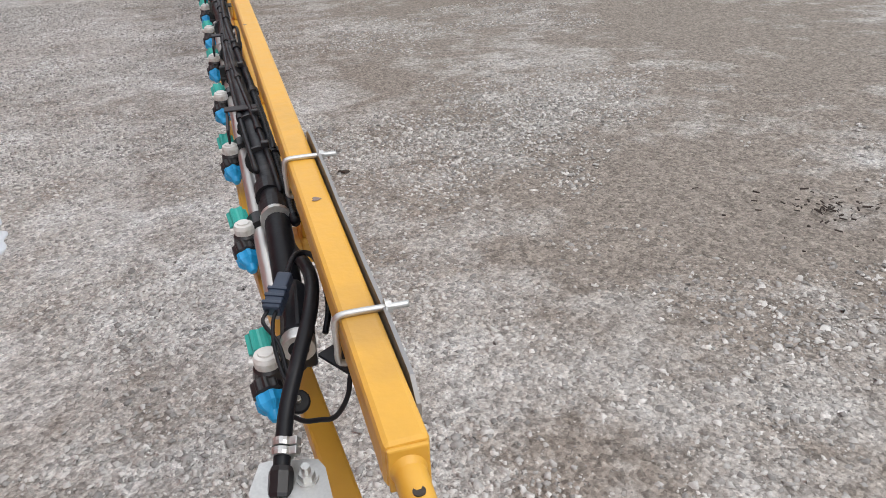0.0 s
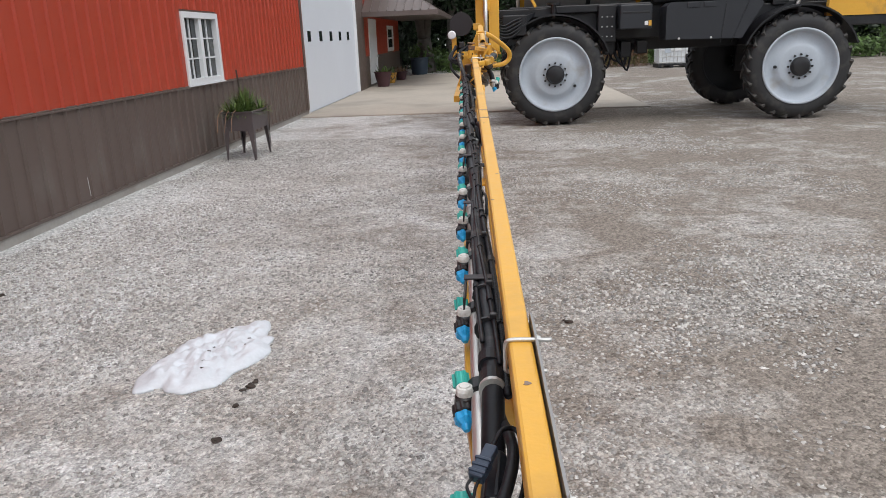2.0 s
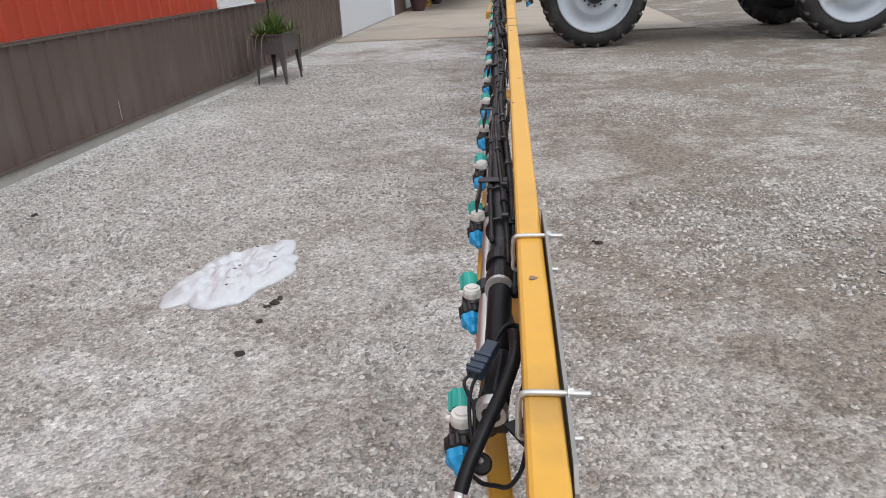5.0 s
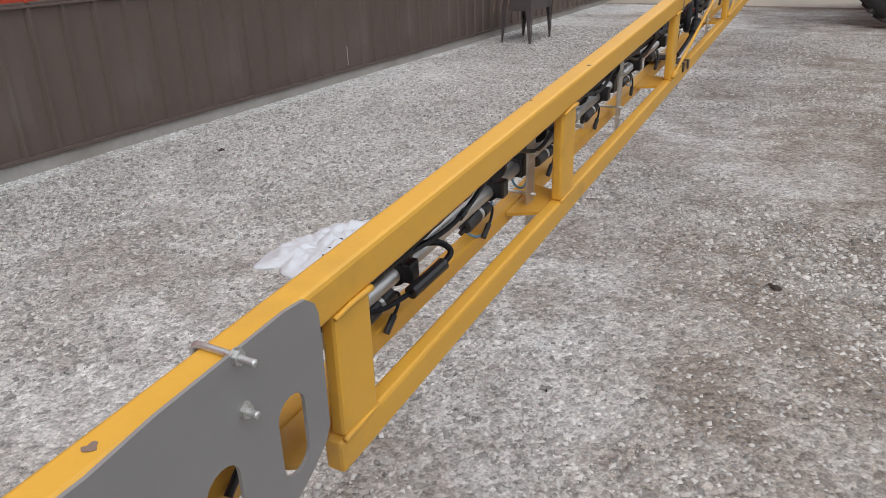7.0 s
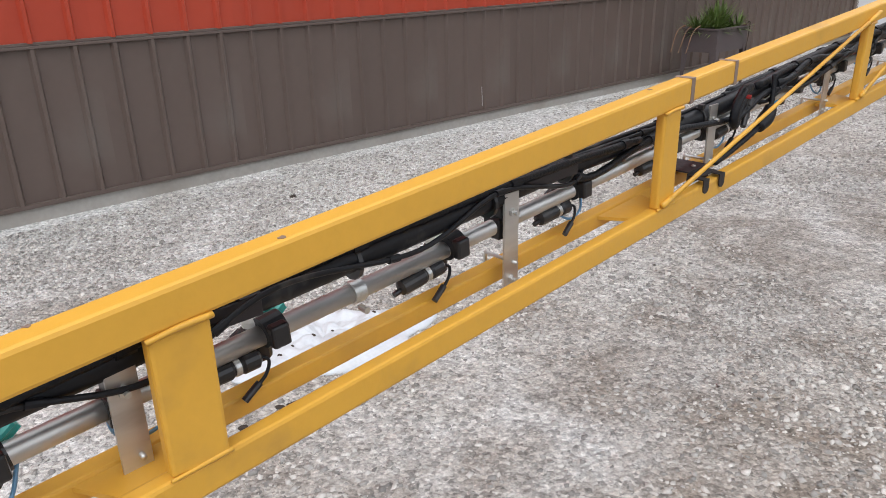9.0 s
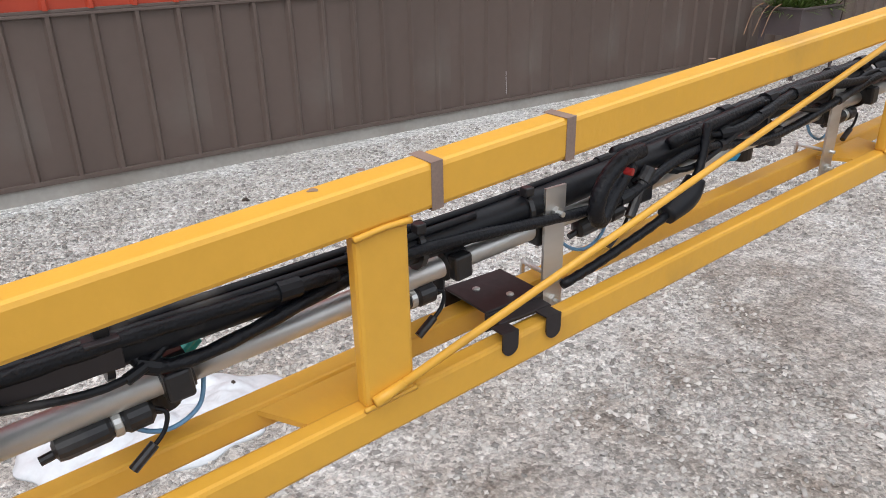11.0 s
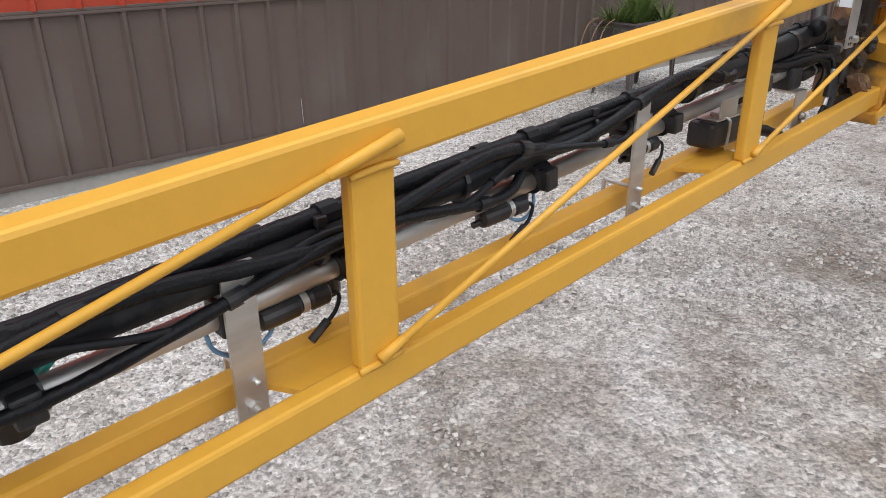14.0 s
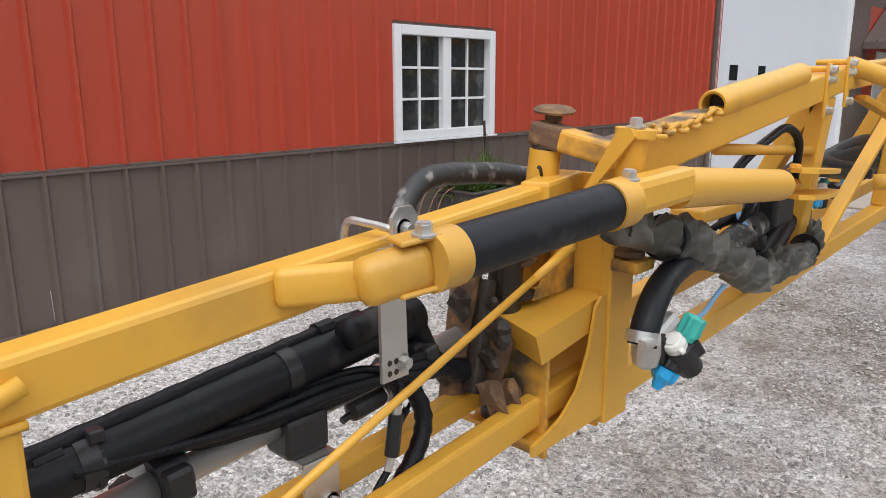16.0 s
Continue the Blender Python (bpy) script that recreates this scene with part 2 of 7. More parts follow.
def box(bm, lo, hi, m=None, bevel=0.0):
    """A box from corner to corner, moved by m."""
    lo, hi = Vector(lo), Vector(hi)
    r = bmesh.ops.create_cube(bm, size=1)
    vs = r["verts"]
    for v in vs:
        v.co = Vector(((lo[i] + hi[i]) / 2 + v.co[i] * (hi[i] - lo[i]) for i in range(3)))
    if bevel:
        es = {e for v in vs for e in v.link_edges}
        out = bmesh.ops.bevel(bm, geom=list(es), offset=bevel, segments=2, affect="EDGES", profile=0.5)
        vs = list({v for f in out["faces"] for v in f.verts} | {v for v in vs if v.is_valid})
    if m is not None:
        bmesh.ops.transform(bm, matrix=m, verts=vs)
    return vs


def boxes(*items, bevel=0.0):
    bm = bmesh.new()
    for it in items:
        box(bm, *it, bevel=bevel)
    return bm


def frame_of(a, b, up=(0, 0, 1)):
    """A matrix at a whose z axis points to b."""
    a, b = Vector(a), Vector(b)
    z = (b - a).normalized()
    u = Vector(up)
    if abs(z.dot(u)) > 0.98:
        u = Vector((1, 0, 0))
    x = u.cross(z).normalized()
    y = z.cross(x)
    m = Matrix((x, y, z)).transposed().to_4x4()
    m.translation = a
    return m


def rod(bm, a, b, r, r2=None, seg=14, cap=True):
    a, b = Vector(a), Vector(b)
    m = frame_of(a, b) @ Matrix.Translation((0, 0, (b - a).length / 2))
    return bmesh.ops.create_cone(bm, cap_ends=cap, segments=seg, radius1=r, radius2=r if r2 is None else r2, depth=(b - a).length, matrix=m)["verts"]


def rods(*items, seg=14):
    bm = bmesh.new()
    for it in items:
        rod(bm, *it, seg=seg)
    return bm


def bar(bm, a, b, w, h, bevel=0.006, up=(0, 0, 1)):
    """A rectangular tube from a to b, w wide across and h high."""
    m = frame_of(a, b, up)
    length = (Vector(b) - Vector(a)).length
    return box(bm, (-w / 2, -h / 2, 0), (w / 2, h / 2, length), m, bevel)


def smooth_path(pts, n=6):
    """Catmull-Rom through the points."""
    p = [Vector(q) for q in pts]
    p = [p[0] * 2 - p[1], *p, p[-1] * 2 - p[-2]]
    out = []
    for i in range(1, len(p) - 2):
        for k in range(n):
            t = k / n
            out.append(0.5 * ((2 * p[i]) + (p[i + 1] - p[i - 1]) * t + (2 * p[i - 1] - 5 * p[i] + 4 * p[i + 1] - p[i + 2]) * t * t + (3 * p[i] - p[i - 1] - 3 * p[i + 1] + p[i + 2]) * t ** 3))
    out.append(p[-2])
    return out


def hose(bm, pts, r, seg=10, n=6, ribs=0.0, wobble=0.0):
    """A round hose swept along smooth points; ribs: how far every other ring stands proud."""
    path = smooth_path(pts, n)
    rings = []
    side = None
    for i, p in enumerate(path):
        d = (path[min(i + 1, len(path) - 1)] - path[max(i - 1, 0)]).normalized()
        if side is None:
            side = d.cross(Vector((0, 0, 1)) if abs(d.z) < 0.9 else Vector((1, 0, 0))).normalized()
        side = (side - d * side.dot(d)).normalized()
        other = d.cross(side)
        rr = r + (ribs if i % 2 else 0) + (noise.noise(p * 14) * wobble if wobble else 0)
        rings.append([bm.verts.new(p + (side * math.cos(a) + other * math.sin(a)) * rr) for a in (2 * math.pi * k / seg for k in range(seg))])
    for a, b in zip(rings, rings[1:]):
        for k in range(seg):
            bm.faces.new((a[k], a[(k + 1) % seg], b[(k + 1) % seg], b[k]))
    bm.faces.new(rings[0][::-1])
    bm.faces.new(rings[-1])


def hoses(*items, **kw):
    bm = bmesh.new()
    for pts, r in items:
        hose(bm, pts, r, **kw)
    return bm


def extrude_poly(bm, pts, thick, m):
    """A flat plate from an outline in x, y, thick along z, placed by m."""
    a = [bm.verts.new(m @ Vector((x, y, 0))) for x, y in pts]
    b = [bm.verts.new(m @ Vector((x, y, thick))) for x, y in pts]
    k = len(pts)
    bm.faces.new(a[::-1])
    bm.faces.new(b)
    for i in range(k):
        bm.faces.new((a[i], a[(i + 1) % k], b[(i + 1) % k], b[i]))


def lathe(bm, profile, seg, m, caps=True):
    """Turns a profile of (radius, height) round z, placed by m."""
    rings = [[bm.verts.new(m @ Vector((r * math.cos(2 * math.pi * k / seg), r * math.sin(2 * math.pi * k / seg), h))) for k in range(seg)] for r, h in profile]
    for a, b in zip(rings, rings[1:]):
        for k in range(seg):
            bm.faces.new((a[k], a[(k + 1) % seg], b[(k + 1) % seg], b[k]))
    if caps:
        bm.faces.new(rings[0][::-1])
        bm.faces.new(rings[-1])


def finned(bm, profile, fins, depth, m):
    """A turned shape whose wall steps in and out into fins; profile: (radius, height, whether finned)."""
    seg = fins * 4
    rings = [[bm.verts.new(m @ Vector(((q + (depth if f and k % 4 < 2 else 0)) * math.cos(2 * math.pi * k / seg), (q + (depth if f and k % 4 < 2 else 0)) * math.sin(2 * math.pi * k / seg), h))) for k in range(seg)] for q, h, f in profile]
    for a, b in zip(rings, rings[1:]):
        for k in range(seg):
            bm.faces.new((a[k], a[(k + 1) % seg], b[(k + 1) % seg], b[k]))
    bm.faces.new(rings[0][::-1])
    bm.faces.new(rings[-1])


# the boom's own line: y along it, off its front face sideways, up from its heights
def bx(y, off=0.0):
    return 0.3685 - 0.0339 * (y - 4.0) + off


def ztop(y):
    return 1.2822 + 0.0719 * (y - 4.0)


def zrail(y):
    return 0.9957 + 0.0526 * (y - 4.0)


def bt(y, off, dz):
    """A point of the boom, dz from the top tube's upper face."""
    return Vector((bx(y, off), y, ztop(y) + dz))


def br(y, off, dz):
    """A point of the boom, dz from the lower rails' upper face."""
    return Vector((bx(y, off), y, zrail(y) + dz))


# ---- ground ----
def build_ground():
    xs = [-400, -120, -40, -15, *np.arange(-8, 12.01, 0.5), 20, 45, 130, 400]
    ys = [-400, -120, -40, -12, *np.arange(-5, 18.01, 0.5), 24, 36, 60, 140, 400]
    bm = bmesh.new()
    grid = [[bm.verts.new((x, y, 0.012 * noise.noise(Vector((x * 0.4, y * 0.4, 0))) if -8 < x < 12 and -5 < y < 18 else 0)) for x in xs] for y in ys]
    for a, b in zip(grid, grid[1:]):
        for k in range(len(xs) - 1):
            bm.faces.new((a[k], a[k + 1], b[k + 1], b[k]))
    g = part("ground", bm, GRAVEL, smooth=True)
    tagged(g, "packed pale grey limestone gravel yard with tan dirt patches", "ground", kind="structure")


build_ground()


def build_gravel():
    rng = np.random.default_rng(5)
    block = np.array([(1, 1, -0.6), (-1, 1, -0.6), (-1, -1, -0.6), (1, -1, -0.6), (0.75, 0.7, 0.8), (-0.75, 0.75, 0.7), (-0.7, -0.75, 0.8), (0.7, -0.7, 0.7)]) * 0.85
    faces = np.array([(4, 5, 6), (4, 6, 7), (0, 1, 5), (0, 5, 4), (1, 2, 6), (1, 6, 5), (2, 3, 7), (2, 7, 6), (3, 0, 4), (3, 4, 7)])
    want = 185000
    x = rng.uniform(-3.75, 4.2, want * 2)
    y = -0.2 + 13.0 * rng.uniform(0, 1, want * 2) ** 1.35
    keep = np.array([noise.noise(Vector((a * 0.55, b * 0.55, 3.1))) + 0.55 * noise.noise(Vector((a * 2.3, b * 2.3, 8))) for a, b in zip(x, y)]) + rng.uniform(-0.42, 0.42, want * 2) - 0.11 * np.maximum(x, -1.5) > -0.01
    x, y = x[keep][:want], y[keep][:want]
    k = len(x)
    size = 0.0034 + 0.0100 * rng.uniform(0, 1, k) ** 3.2
    ang = rng.uniform(0, 6.283, k)
    sc = np.stack([rng.uniform(0.75, 1.35, k), rng.uniform(0.7, 1.1, k), rng.uniform(0.45, 0.8, k)], 1) * size[:, None]
    v = (block[None] + rng.uniform(-0.55, 0.55, (k, 8, 3))) * sc[:, None, :]
    c, s = np.cos(ang)[:, None], np.sin(ang)[:, None]
    vx = v[..., 0] * c - v[..., 1] * s + x[:, None]
    vy = v[..., 0] * s + v[..., 1] * c + y[:, None]
    vz = v[..., 2] + (sc[:, 2] * 0.2)[:, None] + 0.003
    co = np.stack([vx, vy, vz], -1).reshape(-1, 3)
    idx = (faces[None] + 8 * np.arange(k)[:, None, None]).reshape(-1)
    me = bpy.data.meshes.new("gravel")
    me.vertices.add(len(co))
    me.vertices.foreach_set("co", co.ravel())
    me.loops.add(len(idx))
    me.loops.foreach_set("vertex_index", idx)
    me.polygons.add(len(idx) // 3)
    me.polygons.foreach_set("loop_start", np.arange(0, len(idx), 3))
    me.polygons.foreach_set("loop_total", np.full(len(idx) // 3, 3))
    me.update()
    me.validate()
    me.materials.append(STONE)
    tagged(new("gravel", me), "loose pale limestone chips scattered over the yard", "gravel", kind="stuff")


build_gravel()


# ---- barn ----
WX, RIB, RIB0 = -3.93, 0.2535, 7.529
TRIM, SILLZ = 1.10, 0.115


def siding_mesh(name, n, z0, z1, rib_h=0.026):
    """A ribbed steel sheet, n ribs wide along y, its back on x = 0, facing +x."""
    prof = []
    for k in range(n):
        y = k * RIB
        prof += [(0.004, y), (0.004, y + RIB / 2 - 0.026), (0.004 + rib_h, y + RIB / 2 - 0.011), (0.004 + rib_h, y + RIB / 2 + 0.011), (0.004, y + RIB / 2 + 0.026)]
    prof.append((0.004, n * RIB))
    bm = bmesh.new()
    rows = [[bm.verts.new((x, y, z)) for x, y in prof] for z in (z0, z1)]
    back = [[bm.verts.new((x, y, z)) for x, y in ((0, n * RIB), (0, 0))] for z in (z0, z1)]
    loop0, loop1 = rows[0] + back[0], rows[1] + back[1]
    for i in range(len(loop0)):
        j = (i + 1) % len(loop0)
        bm.faces.new((loop0[i], loop0[j], loop1[j], loop1[i]))
    bm.faces.new(loop0[::-1])
    bm.faces.new(loop1)
    me = bpy.data.meshes.new(name)
    bm.normal_update()
    bm.to_mesh(me)
    bm.free()
    return me


WIN = (10.50, 11.91, 1.125, 2.145)
DOOR = (17.38, 24.6)


def build_barn():
    wall = part("wall_barn", boxes(((WX - 0.2, -9, SILLZ), (WX, WIN[0], 5.2)), ((WX - 0.2, WIN[1], SILLZ), (WX, DOOR[0], 5.2)), ((WX - 0.2, WIN[0], SILLZ), (WX, WIN[1], WIN[2])), ((WX - 0.2, WIN[0], WIN[3]), (WX, WIN[1], 5.2)),
                                   ((WX - 0.2, DOOR[0], 4.3), (WX, DOOR[1], 5.2)), ((WX - 0.2, DOOR[1], 0.02), (WX, 36, 5.2))), BROWN)
    tagged(wall, "long barn wall with red ribbed steel over a brown wainscot", "wall", kind="structure")
    sheets = {}

    def sheet(y0, n, z0, z1, m):
        key = (n, z0, z1, m.name)
        if key not in sheets:
            sheets[key] = siding_mesh("siding_sheet", n, z0, z1)
            sheets[key].materials.append(m)
        ob = new("siding_sheet", sheets[key])
        ob.parent = wall
        ob.location = (WX + 0.001, y0, 0)

    y = RIB0 - RIB / 2 - 62 * RIB
    first = y
    k = 0
    while y < DOOR[0] - 0.05:
        n = 4
        if y + n * RIB > DOOR[0]:
            n = max(1, int((DOOR[0] - y) / RIB))
        sheet(y, n, SILLZ, TRIM - 0.012, BROWN)
        lo, hi = y, y + n * RIB
        if hi > WIN[0] and lo < WIN[1]:
            for q in range(n):
                ya, yb = y + q * RIB, y + (q + 1) * RIB
                if yb > WIN[0] + 0.06 and ya < WIN[1] - 0.06:
                    sheet(ya, 1, WIN[3] + 0.03, 5.2, RED)
                else:
                    sheet(ya, 1, TRIM + 0.02, 5.2, RED)
        else:
            sheet(y, n, TRIM + 0.02, 5.2, RED)
        y += n * RIB
    for a, b in ((WIN[0] - 0.26, WIN[0] - 0.004), (WIN[1] + 0.004, WIN[1] + 0.26)):
        part("siding_sheet", boxes(((WX, a, TRIM + 0.02), (WX + 0.0045, b, 2.2))), RED, wall)
    bm = bmesh.new()
    bar(bm, (WX + 0.0062, 7.497, 0.165), (WX + 0.0062, 7.490, 0.362), 0.0012, 0.006, 0)
    part("scratch", bm, WHITE, wall, "thin pale scratch in the brown paint")
    part("drip_trim", boxes(((WX, -9, TRIM - 0.014), (WX + 0.034, DOOR[0] - 0.03, TRIM + 0.004)), ((WX, -9, TRIM + 0.004), (WX + 0.022, DOOR[0] - 0.03, TRIM + 0.024)), bevel=0.003), BROWN, wall)
    part("base_trim", boxes(((WX, -9, SILLZ - 0.018), (WX + 0.032, DOOR[0] - 0.03, SILLZ + 0.012)), bevel=0.003), BROWN, wall)
    part("corner_trim", boxes(((WX, DOOR[0] - 0.13, SILLZ), (WX + 0.04, DOOR[0] - 0.005, 5.2)), ((WX, DOOR[1] + 0.005, 0.02), (WX + 0.04, DOOR[1] + 1.4, 5.2)), bevel=0.005), BROWN, wall)
    # entry wing: red above, brown below
    part("siding_sheet", boxes(((WX, DOOR[1] + 1.41, TRIM), (WX + 0.02, 27.0, 3.4)), ((WX, 28.75, TRIM), (WX + 0.02, 31.9, 3.4)), ((WX, 33.9, TRIM), (WX + 0.02, 36, 3.4)), ((WX, 31.9, 2.2), (WX + 0.02, 33.9, 3.4)), ((WX, 27.0, 2.4), (WX + 0.02, 28.75, 3.4))), RED, wall)
    foot = part("footing", boxes(((WX - 0.2, -9, -0.3), (WX + 0.012, DOOR[0], SILLZ - 0.002)), bevel=0.004), FOOTING)
    tagged(foot, "exposed pale concrete footing under the barn wall", "footing", kind="structure")
    # closed shell of the barn
    shell = part("wall_back", boxes(((WX - 12, -9, 0), (WX - 11.8, 36, 5.2)), ((WX - 12, -9.2, 0), (WX, -9.0, 5.2)), ((WX - 12, 36, 0), (WX, 36.2, 5.2)), ((WX - 12, -9, 0.0), (WX - 0.2, 36, 0.05))), BROWN)
    tagged(shell, "brown steel outer walls of the barn", "wall", kind="structure")
    roof = part("roof", boxes(((WX - 12.4, -9.6, 5.2), (WX + 0.45, 36.5, 5.42))), ROOF)
    tagged(roof, "brown steel roof of the barn", "roof", kind="structure")
    # window
    w = thing("window_1", "white vinyl slider window with twelve-pane grids", "window", kind="structure")
    y0, y1, z0, z1 = WIN
    xo = WX + 0.035
    f = 0.085
    part("window_frame", boxes(((WX - 0.1, y0, z0), (xo, y0 + f, z1)), ((WX - 0.1, y1 - f, z0), (xo, y1, z1)), ((WX - 0.1, y0 + f, z1 - f), (xo, y1 - f, z1)), ((WX - 0.1, y0 + f, z0), (xo, y1 - f, z0 + f)), bevel=0.006), WHITE, w)
    ym = (y0 + y1) / 2
    part("mullion", boxes(((WX - 0.06, ym - 0.055, z0 + f), (xo - 0.02, ym + 0.055, z1 - f)), bevel=0.004), WHITE, w)
    part("window_sill", boxes(((WX, y0 - 0.02, z0 - 0.02), (xo + 0.02, y1 + 0.02, z0 - 0.002)), bevel=0.004), WHITE, w)
    for a, b in ((y0 + f, ym - 0.055), (ym + 0.055, y1 - f)):
        part("pane", boxes(((WX - 0.056, a, z0 + f), (WX - 0.05, b, z1 - f))), window_glass(), w)
        bars = [((WX - 0.045, (a + b) / 2 - 0.011, z0 + f), (WX - 0.025, (a + b) / 2 + 0.011, z1 - f))]
        h = (z1 - z0 - 2 * f) / 3
        bars += [((WX - 0.044, a, z0 + f + q * h - 0.011), (WX - 0.026, b, z0 + f + q * h + 0.011)) for q in (1, 2)]
        part("muntin", boxes(*bars), WHITE, w)
    # overhead door
    d = thing("door_1", "tall white sectional overhead door with a row of windows", "door", kind="structure")
    sec = 0.62
    zlo = 0.02
    k = 0
    while zlo < 4.25:
        part("door_panel", boxes(((WX - 0.09, DOOR[0] + 0.07, zlo), (WX - 0.05, DOOR[1] - 0.07, min(4.3, zlo + sec - 0.001))), bevel=0.0), DOORWHITE, d)
        zlo += sec
    for q in range(5):
        yc = 18.26 + 1.27 * q
        part("window_frame", boxes(((WX - 0.052, yc - 0.21, 1.64), (WX - 0.040, yc + 0.21, 1.95)), bevel=0.004), DOORWHITE, d)
        part("pane", boxes(((WX - 0.043, yc - 0.17, 1.67), (WX - 0.036, yc + 0.17, 1.92))), GLASS_DARK, d)
    part("door_frame", boxes(((WX - 0.12, DOOR[0], 0.02), (WX + 0.03, DOOR[0] + 0.07, 4.3)), ((WX - 0.12, DOOR[1] - 0.07, 0.02), (WX + 0.03, DOOR[1], 4.3)), ((WX - 0.12, DOOR[0], 4.23), (WX + 0.03, DOOR[1], 4.3)), bevel=0.004), WHITE, d)
    # entry door and its window, porch
    e = thing("door_2", "narrow white entry door under the porch", "door", kind="structure")
    part("door_leaf", boxes(((WX, 27.0, 0.1), (WX + 0.045, 28.75, 2.38)), bevel=0.01), WHITE, e)
    part("door_handle", rods(((WX + 0.045, 28.5, 1.05), (WX + 0.11, 28.5, 1.05), 0.03)), ZINC, e)
    w2 = thing("window_2", "small white double-hung window beside the porch", "window", kind="structure")
    part("window_frame", boxes(((WX, 31.9, 1.15), (WX + 0.04, 32.1, 2.2)), ((WX, 33.7, 1.15), (WX + 0.04, 33.9, 2.2)), ((WX, 32.1, 2.05), (WX + 0.04, 33.7, 2.2)), ((WX, 32.1, 1.15), (WX + 0.04, 33.7, 1.3)), ((WX, 32.1, 1.65), (WX + 0.04, 33.7, 1.72)), bevel=0.006), WHITE, w2)
    part("pane", boxes(((WX + 0.004, 32.1, 1.3), (WX + 0.012, 33.7, 2.05))), GLASS_DARK, w2)
    p = thing("porch_roof", "brown standing-seam porch roof on the barn", "roof", kind="structure")
    bm = bmesh.new()
    ya, yb, xo, zl, zh = 25.6, 37.0, WX + 2.6, 2.55, 4.1
    v = [bm.verts.new(q) for q in ((WX + 0.05, ya, zl), (xo, ya, zl), (xo, yb, zl), (WX + 0.05, yb, zl), (WX + 0.05, ya + 3.0, zh), (WX + 0.05, yb - 3.0, zh))]
    for q in ((0, 1, 4), (1, 2, 5, 4), (2, 3, 5), (3, 0, 4, 5), (3, 2, 1, 0)):
        bm.faces.new([v[i] for i in q])
    part("roof_deck", bm, ROOF, p)
    part("fascia", boxes(((WX + 0.05, ya - 0.03, zl - 0.16), (xo + 0.03, ya, zl)), ((xo, ya, zl - 0.16), (xo + 0.03, yb, zl)), ((WX + 0.05, ya, zl - 0.1), (xo, yb, zl - 0.06))), ROOF, p)
    bm = bmesh.new()
    for q in range(1, 9):
        fr = q / 9
        x = WX + 0.05 + (xo - WX - 0.05) * fr
        bar(bm, (x, ya, zl + 0.02), (WX + 0.05 + (x - WX - 0.05), ya + 3.0 * (1 - fr), zl + (zh - zl) * (1 - fr) + 0.02), 0.03, 0.04, 0)
    part("seam", bm, ROOF, p)
    for q in (0.35, 0.7):
        lamp = part("soffit_light", rods(((WX + 2.6 * q, ya + 1.2, zl - 0.115), (WX + 2.6 * q, ya + 1.2, zl - 0.10), 0.11), seg=16), WHITE, p)


def window_glass():
    m = bpy.data.materials.get("window_glass")
    if m:
        return m
    m = mat("window_glass", (0.03, 0.035, 0.035), 0.04, vary=0.5, scale=3, rough_vary=0, dirt=(0.12, 0.12, 0.11), dirt_amount=0.25, dirt_scale=5)
    return m


build_barn()

slab = part("pavement", boxes(((WX + 0.015, 16.6, -0.1), (3.9, 34.5, 0.03)), bevel=0.01), CONCRETE)
tagged(slab, "pale concrete apron in front of the overhead door", "pavement", kind="structure")


# ---- boom, outer section ----
POSTS = ((1.560, 0.080), (2.455, 0.084), (3.668, 0.072), (5.018, 0.064), (6.039, 0.064))
TUBE, TUBEW, RAIL = 0.057, 0.047, 0.052
FAR0, FAR1 = -0.100, -0.139


